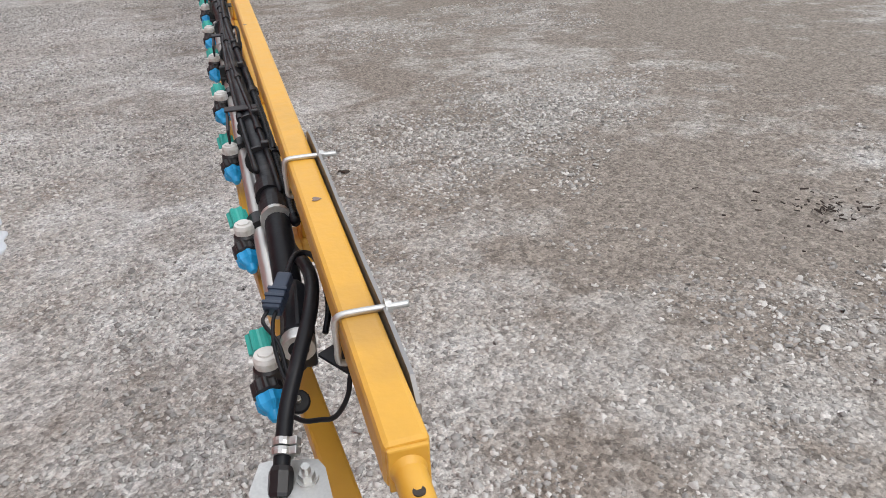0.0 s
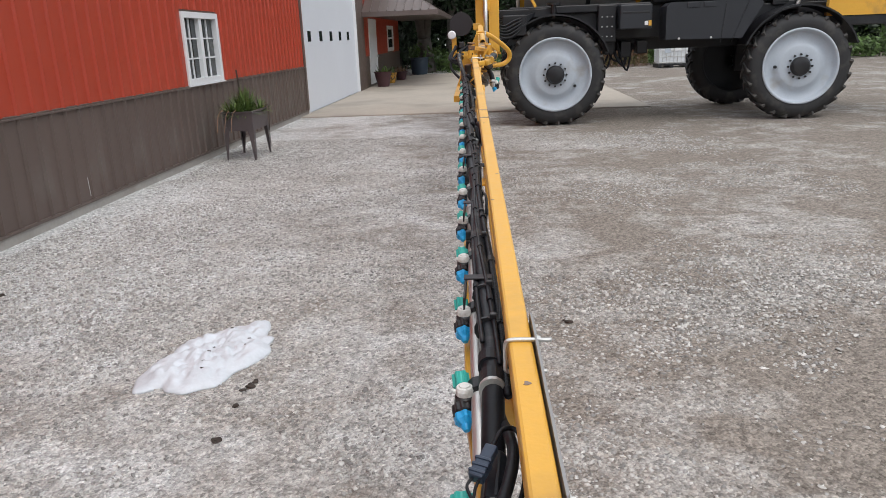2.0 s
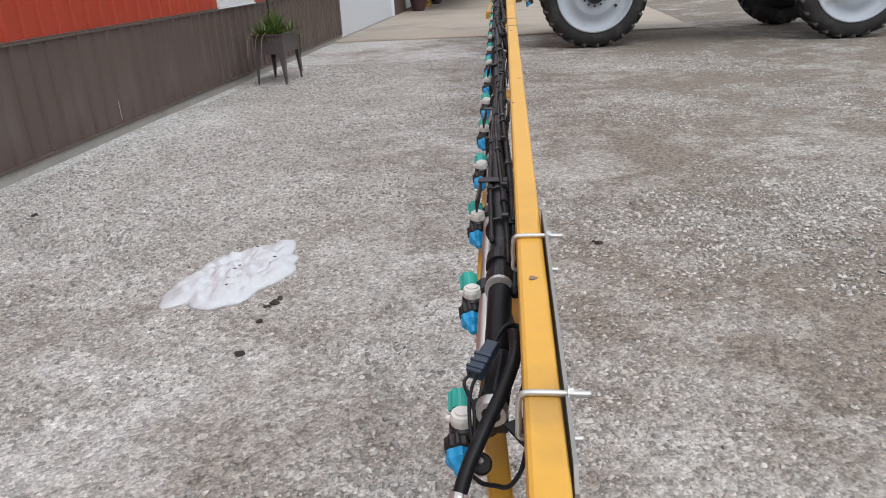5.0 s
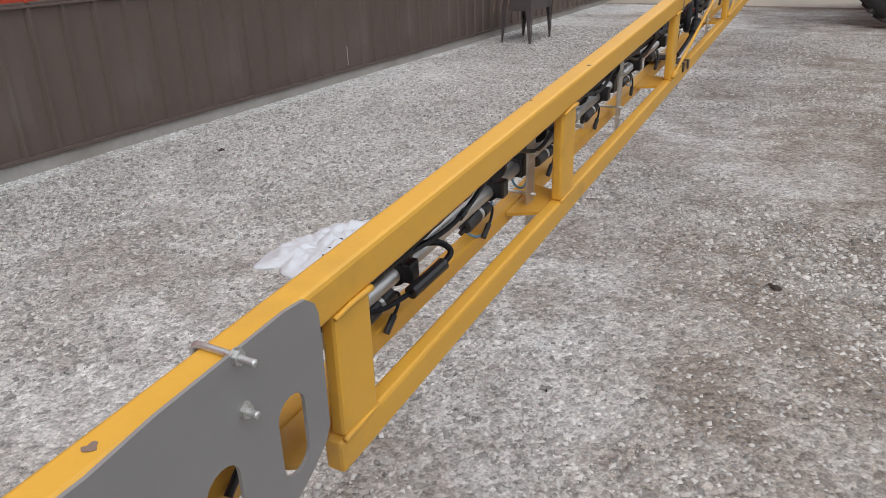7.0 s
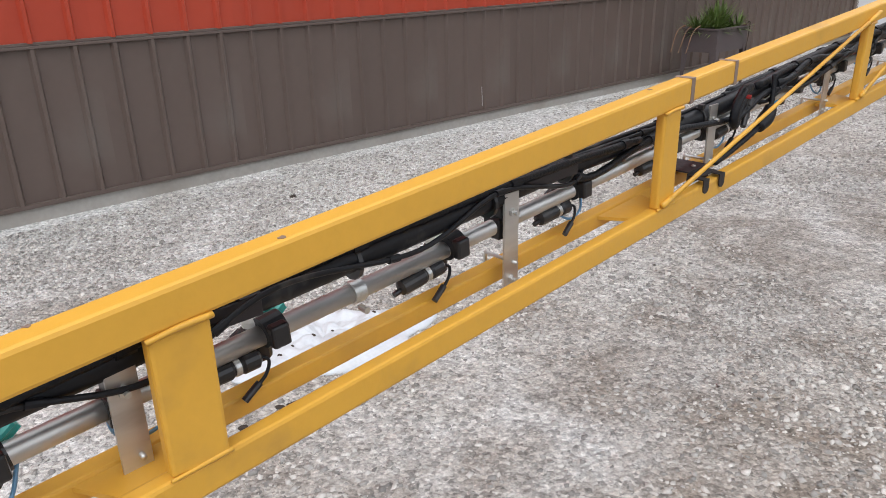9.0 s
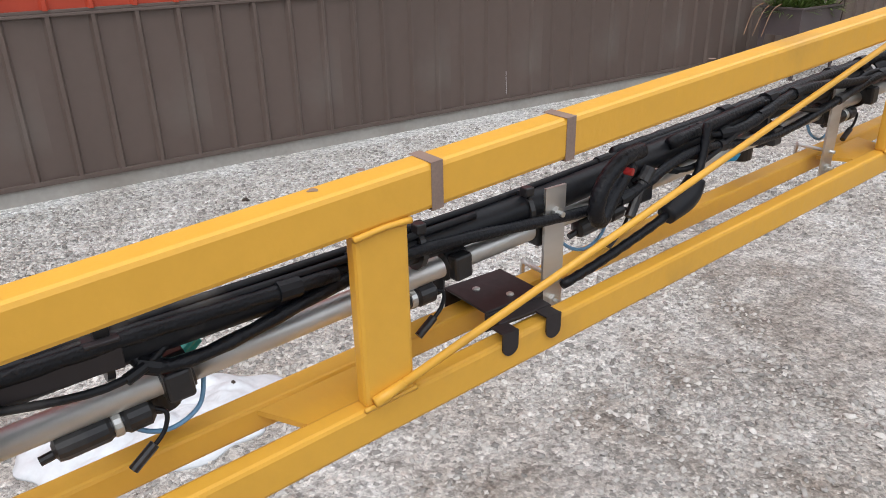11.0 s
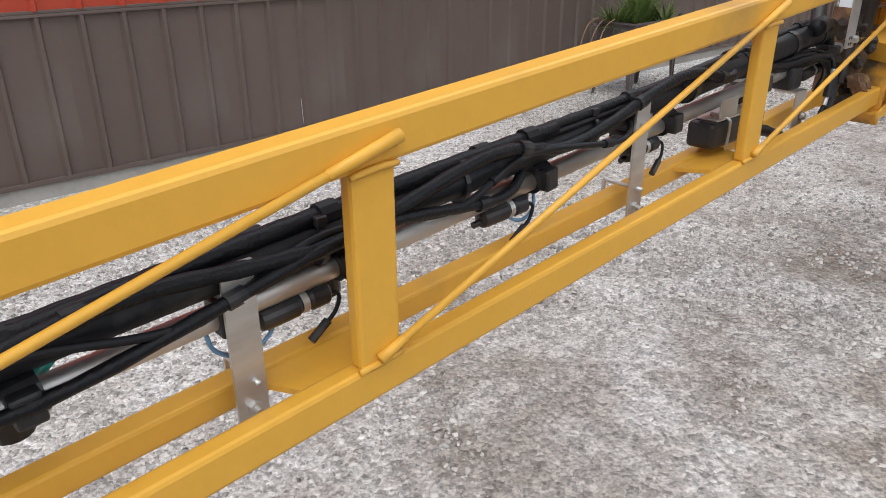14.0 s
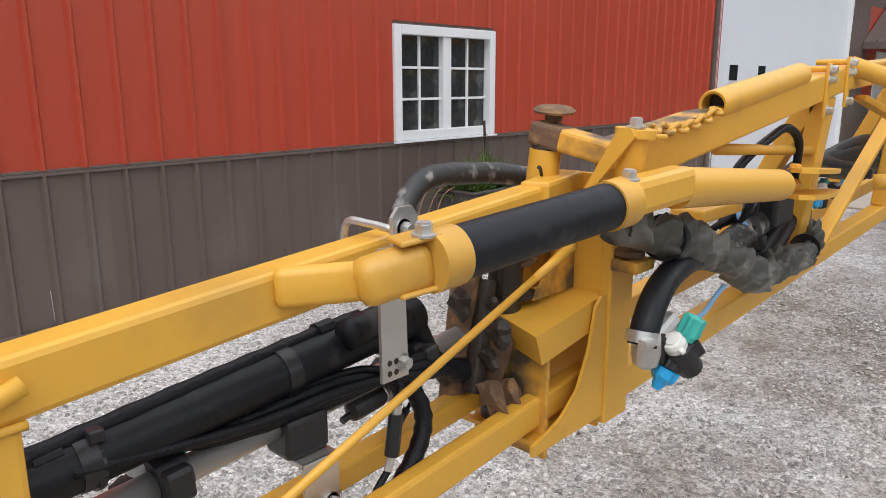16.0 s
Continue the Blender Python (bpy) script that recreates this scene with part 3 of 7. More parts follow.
def build_boom():
    boom = thing("sprayer_boom", "yellow welded steel sprayer boom section with lower rails", "sprayer boom")
    c = -TUBE / 2
    bm = bmesh.new()
    bar(bm, bt(0.665, -TUBEW / 2, c), bt(6.83, -TUBEW / 2, c), TUBEW, TUBE, 0.007)
    part("top_tube", bm, YELLOW, boom)
    bm = bmesh.new()
    bar(bm, br(1.508, -0.0155, -0.008 - RAIL / 2), br(7.04, -0.0155, -0.008 - RAIL / 2), 0.031, RAIL, 0.006)
    part("lower_rail", bm, YELLOW, boom)
    bm = bmesh.new()
    fc = (FAR0 + FAR1) / 2
    bar(bm, br(1.50, fc, -0.026), br(7.04, fc, -0.026), 0.037, 0.038, 0.005)
    bar(bm, br(0.58, fc + 0.068, -0.026), br(1.51, fc, -0.026), 0.037, 0.038, 0.005)
    part("lower_rail", bm, YELLOW, boom)
    for y, pw in POSTS:
        bm = bmesh.new()
        bar(bm, br(y, -0.0125, -0.010), bt(y, -0.0125, -TUBE + 0.002), 0.025, pw, 0.006, up=(0, 1, 0))
        post = part("post", bm, YELLOW, boom)
        bm = bmesh.new()
        w = pw / 2 + 0.003
        top = [bt(y - w, 0.002, -TUBE - 0.001), bt(y + w, 0.002, -TUBE - 0.001)]
        hose(bm, [top[0], (top[0] + top[1]) / 2 + Vector((0, 0, 0.002)), top[1]], 0.0045, seg=6, n=4, wobble=0.002)
        part("weld_bead", bm, YELLOW, boom, smooth=True)
        bm = bmesh.new()
        low = [br(y - w, 0.0, -0.007), br(y + w, 0.0, -0.007)]
        hose(bm, [low[0], (low[0] + low[1]) / 2, low[1]], 0.004, seg=6, n=4, wobble=0.002)
        part("weld_bead", bm, YELLOW, boom, smooth=True)
        # cross plate between the rails, with a slanted edge
        bm = bmesh.new()
        a0, a1 = br(y - 0.10, -0.031, -0.014), br(y + 0.03, -0.031, -0.014)
        b0, b1 = br(y - 0.14, FAR0, -0.012), br(y + 0.05, FAR0, -0.012)
        lo = [bm.verts.new(q + Vector((0, 0, -0.008))) for q in (a0, a1, b1, b0)]
        hi = [bm.verts.new(q) for q in (a0, a1, b1, b0)]
        bm.faces.new(lo[::-1])
        bm.faces.new(hi)
        for i in range(4):
            bm.faces.new((lo[i], lo[(i + 1) % 4], hi[(i + 1) % 4], hi[i]))
        part("cross_plate", bm, YELLOW, boom)
    # diagonal stay rods with flattened welded ends
    for a, b in ((br(3.655, 0.006, 0.006), bt(5.045, 0.008, -0.026)), (br(5.025, 0.006, 0.007), bt(6.065, 0.008, -0.024)), (br(6.050, 0.006, 0.007), Vector((bx(6.87, 0.02), 6.87, 1.384)))):
        a, b = Vector(a), Vector(b)
        d = (b - a).normalized()
        bm = bmesh.new()
        rod(bm, a, b, 0.0060, seg=12)
        rod(bm, b - d * 0.10, b + d * 0.008, 0.0064, 0.0088, seg=12)
        rod(bm, a - d * 0.015, a + d * 0.03, 0.0078, 0.0064, seg=10)
        part("stay_rod", bm, YELLOW, boom, smooth=True)
    # pin welded on the outer end
    e0, e1 = bt(0.667, -TUBEW / 2 - 0.001, -0.030), bt(0.530, -TUBEW / 2 - 0.001, -0.046)
    bm = bmesh.new()
    lathe(bm, ((0.0215, -0.004), (0.0205, 0.004), (0.0165, 0.012), (0.0160, 0.115), (0.0130, 0.121)), 26, frame_of(e0, e1))
    part("end_pin", bm, YELLOW, boom, smooth=False)
    m = frame_of(e0, e1)
    up = m.to_3x3().inverted() @ Vector((0, 0, 1))
    side = m @ (Vector((up.x, up.y, 0)).normalized() * 0.0163 + Vector((0, 0, 0.042)))
    # no hole is cut: a dark disc paints the shade of its recess
    part("pin_hole", rods((side - Vector((0, 0, 0.003)), side + Vector((0, 0, 0.0002)), 0.0062), seg=16), GREASE_HOLE, boom)
    part("end_cap", boxes(((bx(0.665, -TUBEW + 0.003), 0.6585, ztop(0.665) - TUBE + 0.003), (bx(0.665, -0.003), 0.6645, ztop(0.665) - 0.003)), bevel=0.002), YELLOW, boom)
    # bare rings where clamps have rubbed the paint off
    for y in (3.747, 3.970):
        bm = bmesh.new()
        w = 0.0085
        for lo, hi in (((-TUBEW, 0.0005), (0.0006, 0.0012)), ((0.0004, -TUBE), (0.0012, 0.0012)), ((-TUBEW - 0.001, -TUBE - 0.001), (0.0012, -TUBE + 0.0))):
            pts = [bt(y + s * w, o, d) for s in (-1, 1) for o in (lo[0], hi[0]) for d in (lo[1], hi[1])]
            vs = [bm.verts.new(p) for p in pts]
            for q in ((0, 1, 3, 2), (4, 6, 7, 5), (0, 4, 5, 1), (2, 3, 7, 6), (0, 2, 6, 4), (1, 5, 7, 3)):
                bm.faces.new([vs[i] for i in q])
        part("worn_ring", bm, CHIP, boom, "bare ring worn through the yellow paint")
    for y, o, s in ((3.60, -0.03, 0.005), (3.67, -0.045, 0.004), (1.183, -0.024, 0.006), (2.62, -0.012, 0.005), (2.30, -0.04, 0.004), (4.35, -0.05, 0.005)):
        bm = bmesh.new()
        pts = [(s * (1 + 0.5 * math.sin(7 * a + y)) * math.cos(a), 2.2 * s * (1 + 0.4 * math.sin(5 * a)) * math.sin(a) * 0.6) for a in np.linspace(0, 6.283, 11)[:-1]]
        extrude_poly(bm, pts, 0.0007, Matrix.Translation(bt(y, o, 0.0003)))
        part("paint_chip", bm, CHIP, boom)
    return boom


boom = build_boom()


# ---- what hangs on the boom: pipe, hoses, nozzles ----
def pz(y):
    return ztop(y) - 0.183 - 0.013 * (y - 2.5)


def hz(y):
    return pz(y) + 0.048 + 0.012 * max(0.0, y - 5) + 0.022 * min(1.0, max(0.0, (3.9 - y) / 0.5))


def pt(y, off, dz):
    """A point dz from the spray pipe's axis."""
    return Vector((bx(y, off), y, pz(y) + dz))


PIPE_OFF = -0.106


def HOFF(y):
    return -0.080 - 0.007 * min(4.0, max(0.0, y - 1.5))


def build_pipe():
    p = thing("spray_pipe", "brushed stainless steel spray pipe along the boom", "spray pipe")
    bm = bmesh.new()
    rod(bm, pt(1.16, PIPE_OFF, 0), pt(3.02, PIPE_OFF, 0), 0.0165, seg=20)
    part("pipe", bm, STEEL, p, smooth=True)
    bm = bmesh.new()
    rod(bm, pt(3.02, PIPE_OFF, 0), pt(6.74, PIPE_OFF, 0), 0.0165, seg=20)
    part("pipe", bm, STEEL, p, smooth=True)
    for y in (2.805,):
        bm = bmesh.new()
        rod(bm, pt(y - 0.012, PIPE_OFF, 0), pt(y + 0.012, PIPE_OFF, 0), 0.0205, seg=20)
        rod(bm, pt(y, PIPE_OFF + 0.012, -0.026), pt(y, PIPE_OFF + 0.032, -0.026), 0.006, seg=8)
        part("pipe_clamp", bm, ZINC, p, "bright worm-drive pipe clamp")
    return p


build_pipe()


def nozzle_proto():
    n = thing("spray_nozzle", "black turret nozzle body with white cap, blue and teal tips", "spray nozzle", "nozzles along the boom")
    bm = bmesh.new()
    lathe(bm, ((0.013, -0.062), (0.019, -0.058), (0.0205, -0.030), (0.019, -0.010), (0.014, -0.004)), 16, Matrix())
    box(bm, (-0.012, 0.006, -0.042), (0.012, 0.030, -0.012), None, 0.004)
    part("turret_body", bm, PLASTIC, n)
    bm = bmesh.new()
    box(bm, (0.010, -0.010, -0.034), (0.020, 0.012, -0.004), None, 0.003)
    lathe(bm, ((0.023, -0.016), (0.0235, 0.0), (0.023, 0.016)), 18, Matrix.Translation((0.028, 0.012, -0.008)) @ pose(0, 0, 0, -86, 0, 0))
    box(bm, (0.044, -0.004, -0.024), (0.062, 0.024, 0.010), None, 0.004)
    part("pipe_saddle", bm, PLASTIC, n)
    bm = bmesh.new()
    lathe(bm, ((0.0165, -0.006), (0.0172, 0.004), (0.0150, 0.010), (0.0105, 0.011), (0.0098, 0.0135), (0.004, 0.014)), 18, Matrix())
    box(bm, (-0.023, -0.004, -0.003), (0.023, 0.004, 0.004), None, 0.002)
    part("cap", bm, CAPWHITE, n, "white plastic diaphragm cap")
    bm = bmesh.new()
    m = Matrix.Translation((-0.003, 0.016, -0.008)) @ pose(0, 0, 0, -58, -8, 0)
    finned(bm, ((0.0125, 0.0, 0), (0.0135, 0.007, 0), (0.0135, 0.008, 1), (0.0130, 0.035, 1), (0.0105, 0.036, 0), (0.0085, 0.033, 0)), 6, 0.0038, m)
    part("teal_tip", bm, TEAL, n, "teal nozzle tip")
    bm = bmesh.new()
    m = Matrix.Translation((-0.006, -0.014, -0.030)) @ pose(0, 0, 0, 114, -16, 0)
    finned(bm, ((0.014, -0.010, 0), (0.0182, -0.006, 1), (0.0186, 0.010, 1), (0.016, 0.013, 0)), 10, 0.0018, m)
    part("tip_collar", bm, PLASTIC, n)
    bm = bmesh.new()
    finned(bm, ((0.0150, 0.012, 0), (0.0165, 0.014, 1), (0.0163, 0.027, 1), (0.0120, 0.033, 1), (0.0100, 0.037, 0), (0.0090, 0.042, 0), (0.0060, 0.048, 0), (0.0035, 0.049, 0)), 6, 0.0030, m)
    part("blue_tip", bm, BLUE, n, "blue finned nozzle tip")
    return n


def build_nozzles():
    proto = nozzle_proto()
    slope = math.degrees(math.atan(0.066))
    first = True
    for k in range(15):
        y = 1.035 + 0.400 * k
        m = Matrix.Translation(pt(y - 0.012, PIPE_OFF - 0.030, 0.014)) @ pose(0, 0, 0, slope, 0, 1.9)
        if first:
            proto.matrix_world = m @ Matrix.Scale(1.12, 4)
            first = False
        else:
            copy_thing(proto, m @ pose(0, 0, 0, 0, 0, random.uniform(-5, 5)))
    # nozzle outside the hinge
    last = copy_thing(proto, Matrix.Translation((0.440, 6.950, 1.238)) @ pose(0, 0, 0, 38.9, 13.7, -29.8))
    for c in list(last.children):
        if c.name.startswith("pipe_saddle"):
            bpy.data.objects.remove(c)
    for k in range(10):
        y = 7.75 + 0.40 * k
        copy_thing(proto, Matrix.Translation((bx(y, -0.02), y, zrail(y) + 0.06)) @ pose(0, 0, 0, slope, 0, 2))
    # small wired shut-off valve by each nozzle
    v = thing("nozzle_valve", "small black electric nozzle valve with cable", "valve", "valves along the spray pipe")
    bm = bmesh.new()
    lathe(bm, ((0.006, -0.052), (0.0145, -0.048), (0.0160, -0.040), (0.0160, 0.004), (0.0135, 0.008), (0.0135, 0.022), (0.0165, 0.026), (0.0165, 0.050), (0.010, 0.056)), 16, Matrix.Rotation(radians(-90), 4, "X"))
    part("valve_body", bm, PLASTIC, v)
    bm = bmesh.new()
    lathe(bm, ((0.0138, 0.010), (0.0150, 0.011), (0.0150, 0.019), (0.0138, 0.020)), 16, Matrix.Rotation(radians(-90), 4, "X"))
    part("band", bm, ZINC, v)
    bm = bmesh.new()
    rod(bm, (0, -0.049, -0.004), (0, -0.066, -0.006), 0.0055, seg=10)
    part("connector", bm, PLASTIC, v)
    bm = bmesh.new()
    hose(bm, [(0.004, 0.050, 0.004), (0.010, 0.066, -0.006), (0.013, 0.058, -0.026), (0.014, 0.040, -0.040)], 0.0030, seg=6, n=5)
    part("lead", bm, RUBBER, v, smooth=True)
    bm = bmesh.new()
    rod(bm, (0.014, 0.044, -0.036), (0.016, 0.014, -0.054), 0.0062, seg=10)
    part("plug", bm, PLASTIC, v)
    first = True
    for k in range(1, 15):
        y = 1.035 + 0.400 * k - 0.090
        if k in (9, 13):
            continue
        m = Matrix.Translation(pt(y + 0.008, PIPE_OFF + 0.004, -0.029)) @ pose(0, 0, 0, slope + random.uniform(-5, 5), random.uniform(-8, 8), 1.9)
        if first:
            v.matrix_world = m
            first = False
        else:
            copy_thing(v, m)


build_nozzles()


def build_hoses():
    h = thing("supply_hose", "thick black rubber supply hose strapped above the pipe", "hose")
    pts = [(bx(1.18, -0.085), 1.18, pz(1.18) + 0.02)] + [(bx(y, HOFF(y)) + 0.004 * math.sin(5 * y), y, hz(y) + 0.004 * math.sin(3.1 * y)) for y in np.arange(1.34, 6.75, 0.22)]
    bm = bmesh.new()
    hose(bm, pts, 0.0225, seg=14, n=4)
    part("hose", bm, RUBBER, h, smooth=True)
    # joiner cuffs and clamps
    for y in (1.36, 1.44, 5.02, 5.08):
        bm = bmesh.new()
        rod(bm, (bx(y, HOFF(y)), y - 0.022, hz(y - 0.022)), (bx(y, HOFF(y)), y + 0.022, hz(y + 0.022)), 0.0265, seg=18)
        part("cuff", bm, RUBBER, h, smooth=False)
    bm = bmesh.new()
    hose(bm, [(bx(y, HOFF(y)), y, hz(y)) for y in (5.88, 6.05, 6.25, 6.45, 6.64)], 0.029, seg=18, n=4)
    part("sleeve", bm, RUBBER, h, smooth=True)
    for y in (5.92, 6.15, 6.40):
        bm = bmesh.new()
        rod(bm, (bx(y, HOFF(y)), y - 0.010, hz(y - 0.010)), (bx(y, HOFF(y)), y + 0.010, hz(y + 0.010)), 0.0312, seg=22)
        part("band", bm, PLASTIC, h)
    for y in (5.04, 1.33):
        bm = bmesh.new()
        rod(bm, (bx(y, HOFF(y)), y - 0.006, hz(y)), (bx(y, HOFF(y)), y + 0.006, hz(y)), 0.0272, seg=18)
        part("hose_clamp", bm, ZINC, h)
    # cable ties
    tie = 0
    for y in np.arange(1.55, 6.7, 0.31):
        y = y + 0.06 * math.sin(9 * y)
        bm = bmesh.new()
        c = Vector((bx(y, HOFF(y)), y, hz(y) - 0.004))
        rod(bm, c + Vector((0, -0.004, 0)), c + Vector((0, 0.004, 0)), 0.031, seg=14)
        box(bm, c + Vector((0.006, -0.008, 0.026)), c + Vector((0.022, 0.008, 0.040)), None, 0.002)
        part("cable_tie", bm, PLASTIC, h)
    # looms that wind along the hose
    def wind(name, label, r, a0, turns, y0, y1, amp, sag=0.0, material=LOOM, ribs=0.0012, n=5):
        ob = thing(name, label, "cable", "cables along the boom")
        pts = []
        for y in np.arange(y0, y1, 0.13):
            a = a0 + turns * (y - y0) + 0.5 * math.sin(2.7 * y + a0)
            pts.append((bx(y, HOFF(y)) + amp * math.cos(a), y, hz(y) + amp * math.sin(a) * 0.9 - sag * (0.5 + 0.5 * math.sin(4.4 * y + a0))))
        bm = bmesh.new()
        hose(bm, pts, r, seg=8, n=n, ribs=ribs)
        part("sheath", bm, material, ob, smooth=True)
        for a, b in list(zip(pts, pts[1:]))[2::3]:
            a, b = Vector(a), Vector(b)
            c = (a + b) / 2
            bm = bmesh.new()
            rod(bm, c - (b - a).normalized() * 0.014, c + (b - a).normalized() * 0.014, r * 1.35 + 0.001, seg=10)
            part("tape_band", bm, RUBBER, ob, smooth=False)

    wind("wiring_loom", "black corrugated wiring loom tied to the hose", 0.0085, 0.55, 0.10, 1.30, 3.70, 0.030)
    wind("wiring_loom", "thin black cable along the hose", 0.0055, 1.3, 0.05, 1.4, 4.0, 0.027, 0.0, RUBBER, 0.0)
    wind("wiring_loom", "thin black cable along the hose", 0.0055, 2.2, -0.2, 1.5, 6.65, 0.026, 0.0, RUBBER, 0.0)
    wind("wiring_loom", "bundled black wiring loom tied to the hose", 0.0115, 0.9, 0.2, 4.30, 5.60, 0.033, 0.0)
    wind("wiring_loom", "bundled black wiring loom tied to the hose", 0.0095, 1.9, -0.10, 4.20, 6.65, 0.032, 0.0)

    def weave(label, r, y0, y1, step, seed, lo, hi, off, material=LOOM, ribs=0.0012):
        """A loom that droops and climbs between its ties."""
        rng = random.Random(seed)
        ob = thing("wiring_loom", label, "cable", "cables along the boom")
        pts = []
        for k, y in enumerate(np.arange(y0, y1, step)):
            y = y + rng.uniform(-0.2, 0.2) * step
            pts.append((bx(y, off + rng.uniform(-0.008, 0.010)), y, hz(y) + (hi if k % 2 else lo) + rng.uniform(-0.008, 0.008)))
        y1 = pts[-1][1] + 0.10
        pts = [(bx(y0, HOFF(y0)), y0 - 0.10, hz(y0))] + pts + [(bx(y1, HOFF(y1)), y1, hz(y1))]
        bm = bmesh.new()
        hose(bm, pts, r, seg=8, n=9, ribs=ribs)
        part("sheath", bm, material, ob, smooth=True)
        for a, b in zip(smooth_path(pts, 9)[6::11], smooth_path(pts, 9)[7::11]):
            d = (b - a).normalized() * 0.012
            bm = bmesh.new()
            rod(bm, a - d, a + d, r * 1.22 + 0.001, seg=10)
            part("tape_band", bm, RUBBER, ob)

    weave("black corrugated wiring loom drooping between its ties", 0.0080, 3.48, 5.55, 0.30, 4, -0.034, 0.004, -0.064)
    weave("thin black cable drooping between its ties", 0.0055, 4.35, 5.80, 0.21, 9, -0.022, 0.022, -0.060, RUBBER, 0.0)
    weave("taped black loom snaking over the hose", 0.0100, 4.50, 6.15, 0.26, 12, 0.004, 0.034, -0.070)
    weave("thin black cable drooping between its ties", 0.0048, 1.45, 3.6, 0.24, 15, -0.030, 0.020, -0.058, RUBBER, 0.0)
    # black channel guards that carry the hose
    for y in (1.80, 2.52, 3.30):
        g = thing("hose_guard", "flat black hose carrier channel on the boom", "bracket", "hose carriers along the boom")
        part("channel", boxes(((bx(y, -0.134), y - 0.085, hz(y) - 0.008), (bx(y, -0.129), y + 0.085, hz(y) + 0.024)), ((bx(y, -0.070), y - 0.085, hz(y) - 0.008), (bx(y, -0.065), y + 0.085, hz(y) + 0.024)), bevel=0.0015), FLATBLACK, g)
        part("strap", boxes(((bx(y, -0.136), y + 0.05, hz(y) + 0.0245), (bx(y, -0.062), y + 0.085, hz(y) + 0.029)), bevel=0.0015), FLATBLACK, g)


build_hoses()


def bracket(y, z0, z1, name="pipe_bracket", tilt=0.0):
    """A flat upright strap bolted to the far rail that holds the pipe."""
    b = thing(name, "flat stainless upright strap bracket with bolts", "bracket", "pipe brackets along the boom")
    o = -0.074
    bm = bmesh.new()
    m = Matrix.Translation((bx(y, o), y, 0))
    w = 0.0205
    pts = [(-w, z0), (w, z0), (w + tilt, z1 - 0.09), (w + tilt, z1), (-w + tilt, z1), (-w + tilt, z1 - 0.09)]
    extrude_poly(bm, pts, 0.005, m @ Matrix(((0, 0, 1, 0), (1, 0, 0, 0), (0, 1, 0, 0), (0, 0, 0, 1))))
    part("strap", bm, STEEL, b)
    for z in (pz(y) + 0.035, z0 + 0.045):
        bm = bmesh.new()
        rod(bm, (bx(y, o), y, z), (bx(y, o + 0.012), y, z), 0.009, seg=6)
        rod(bm, (bx(y, o + 0.012), y, z), (bx(y, o + 0.022), y, z), 0.0045, seg=10)
        part("bolt", bm, ZINC, b)
    bm = bmesh.new()
    hose(bm, [(bx(y, o + 0.015), y + 0.006, zrail(y) + 0.006), (bx(y, -0.13), y + 0.006, zrail(y) + 0.006), (bx(y, -0.146), y + 0.006, zrail(y) + 0.004), (bx(y, -0.147), y + 0.006, zrail(y) - 0.045)], 0.0042, seg=8, n=4)
    part("u_bolt", bm, ZINC, b, smooth=True)
    part("spacer", boxes(((bx(y, -0.128), y - 0.014, pz(y) + 0.0165), (bx(y, -0.083), y + 0.014, pz(y) + 0.05)), ((bx(y, -0.128), y - 0.02, pz(y) - 0.024), (bx(y, -0.084), y + 0.02, pz(y) + 0.020)), bevel=0.003), PLASTIC, b)


for y in (2.395, 3.175, 4.018, 4.868, 5.702):
    bracket(y, zrail(y) - 0.074, pz(y) + 0.075)


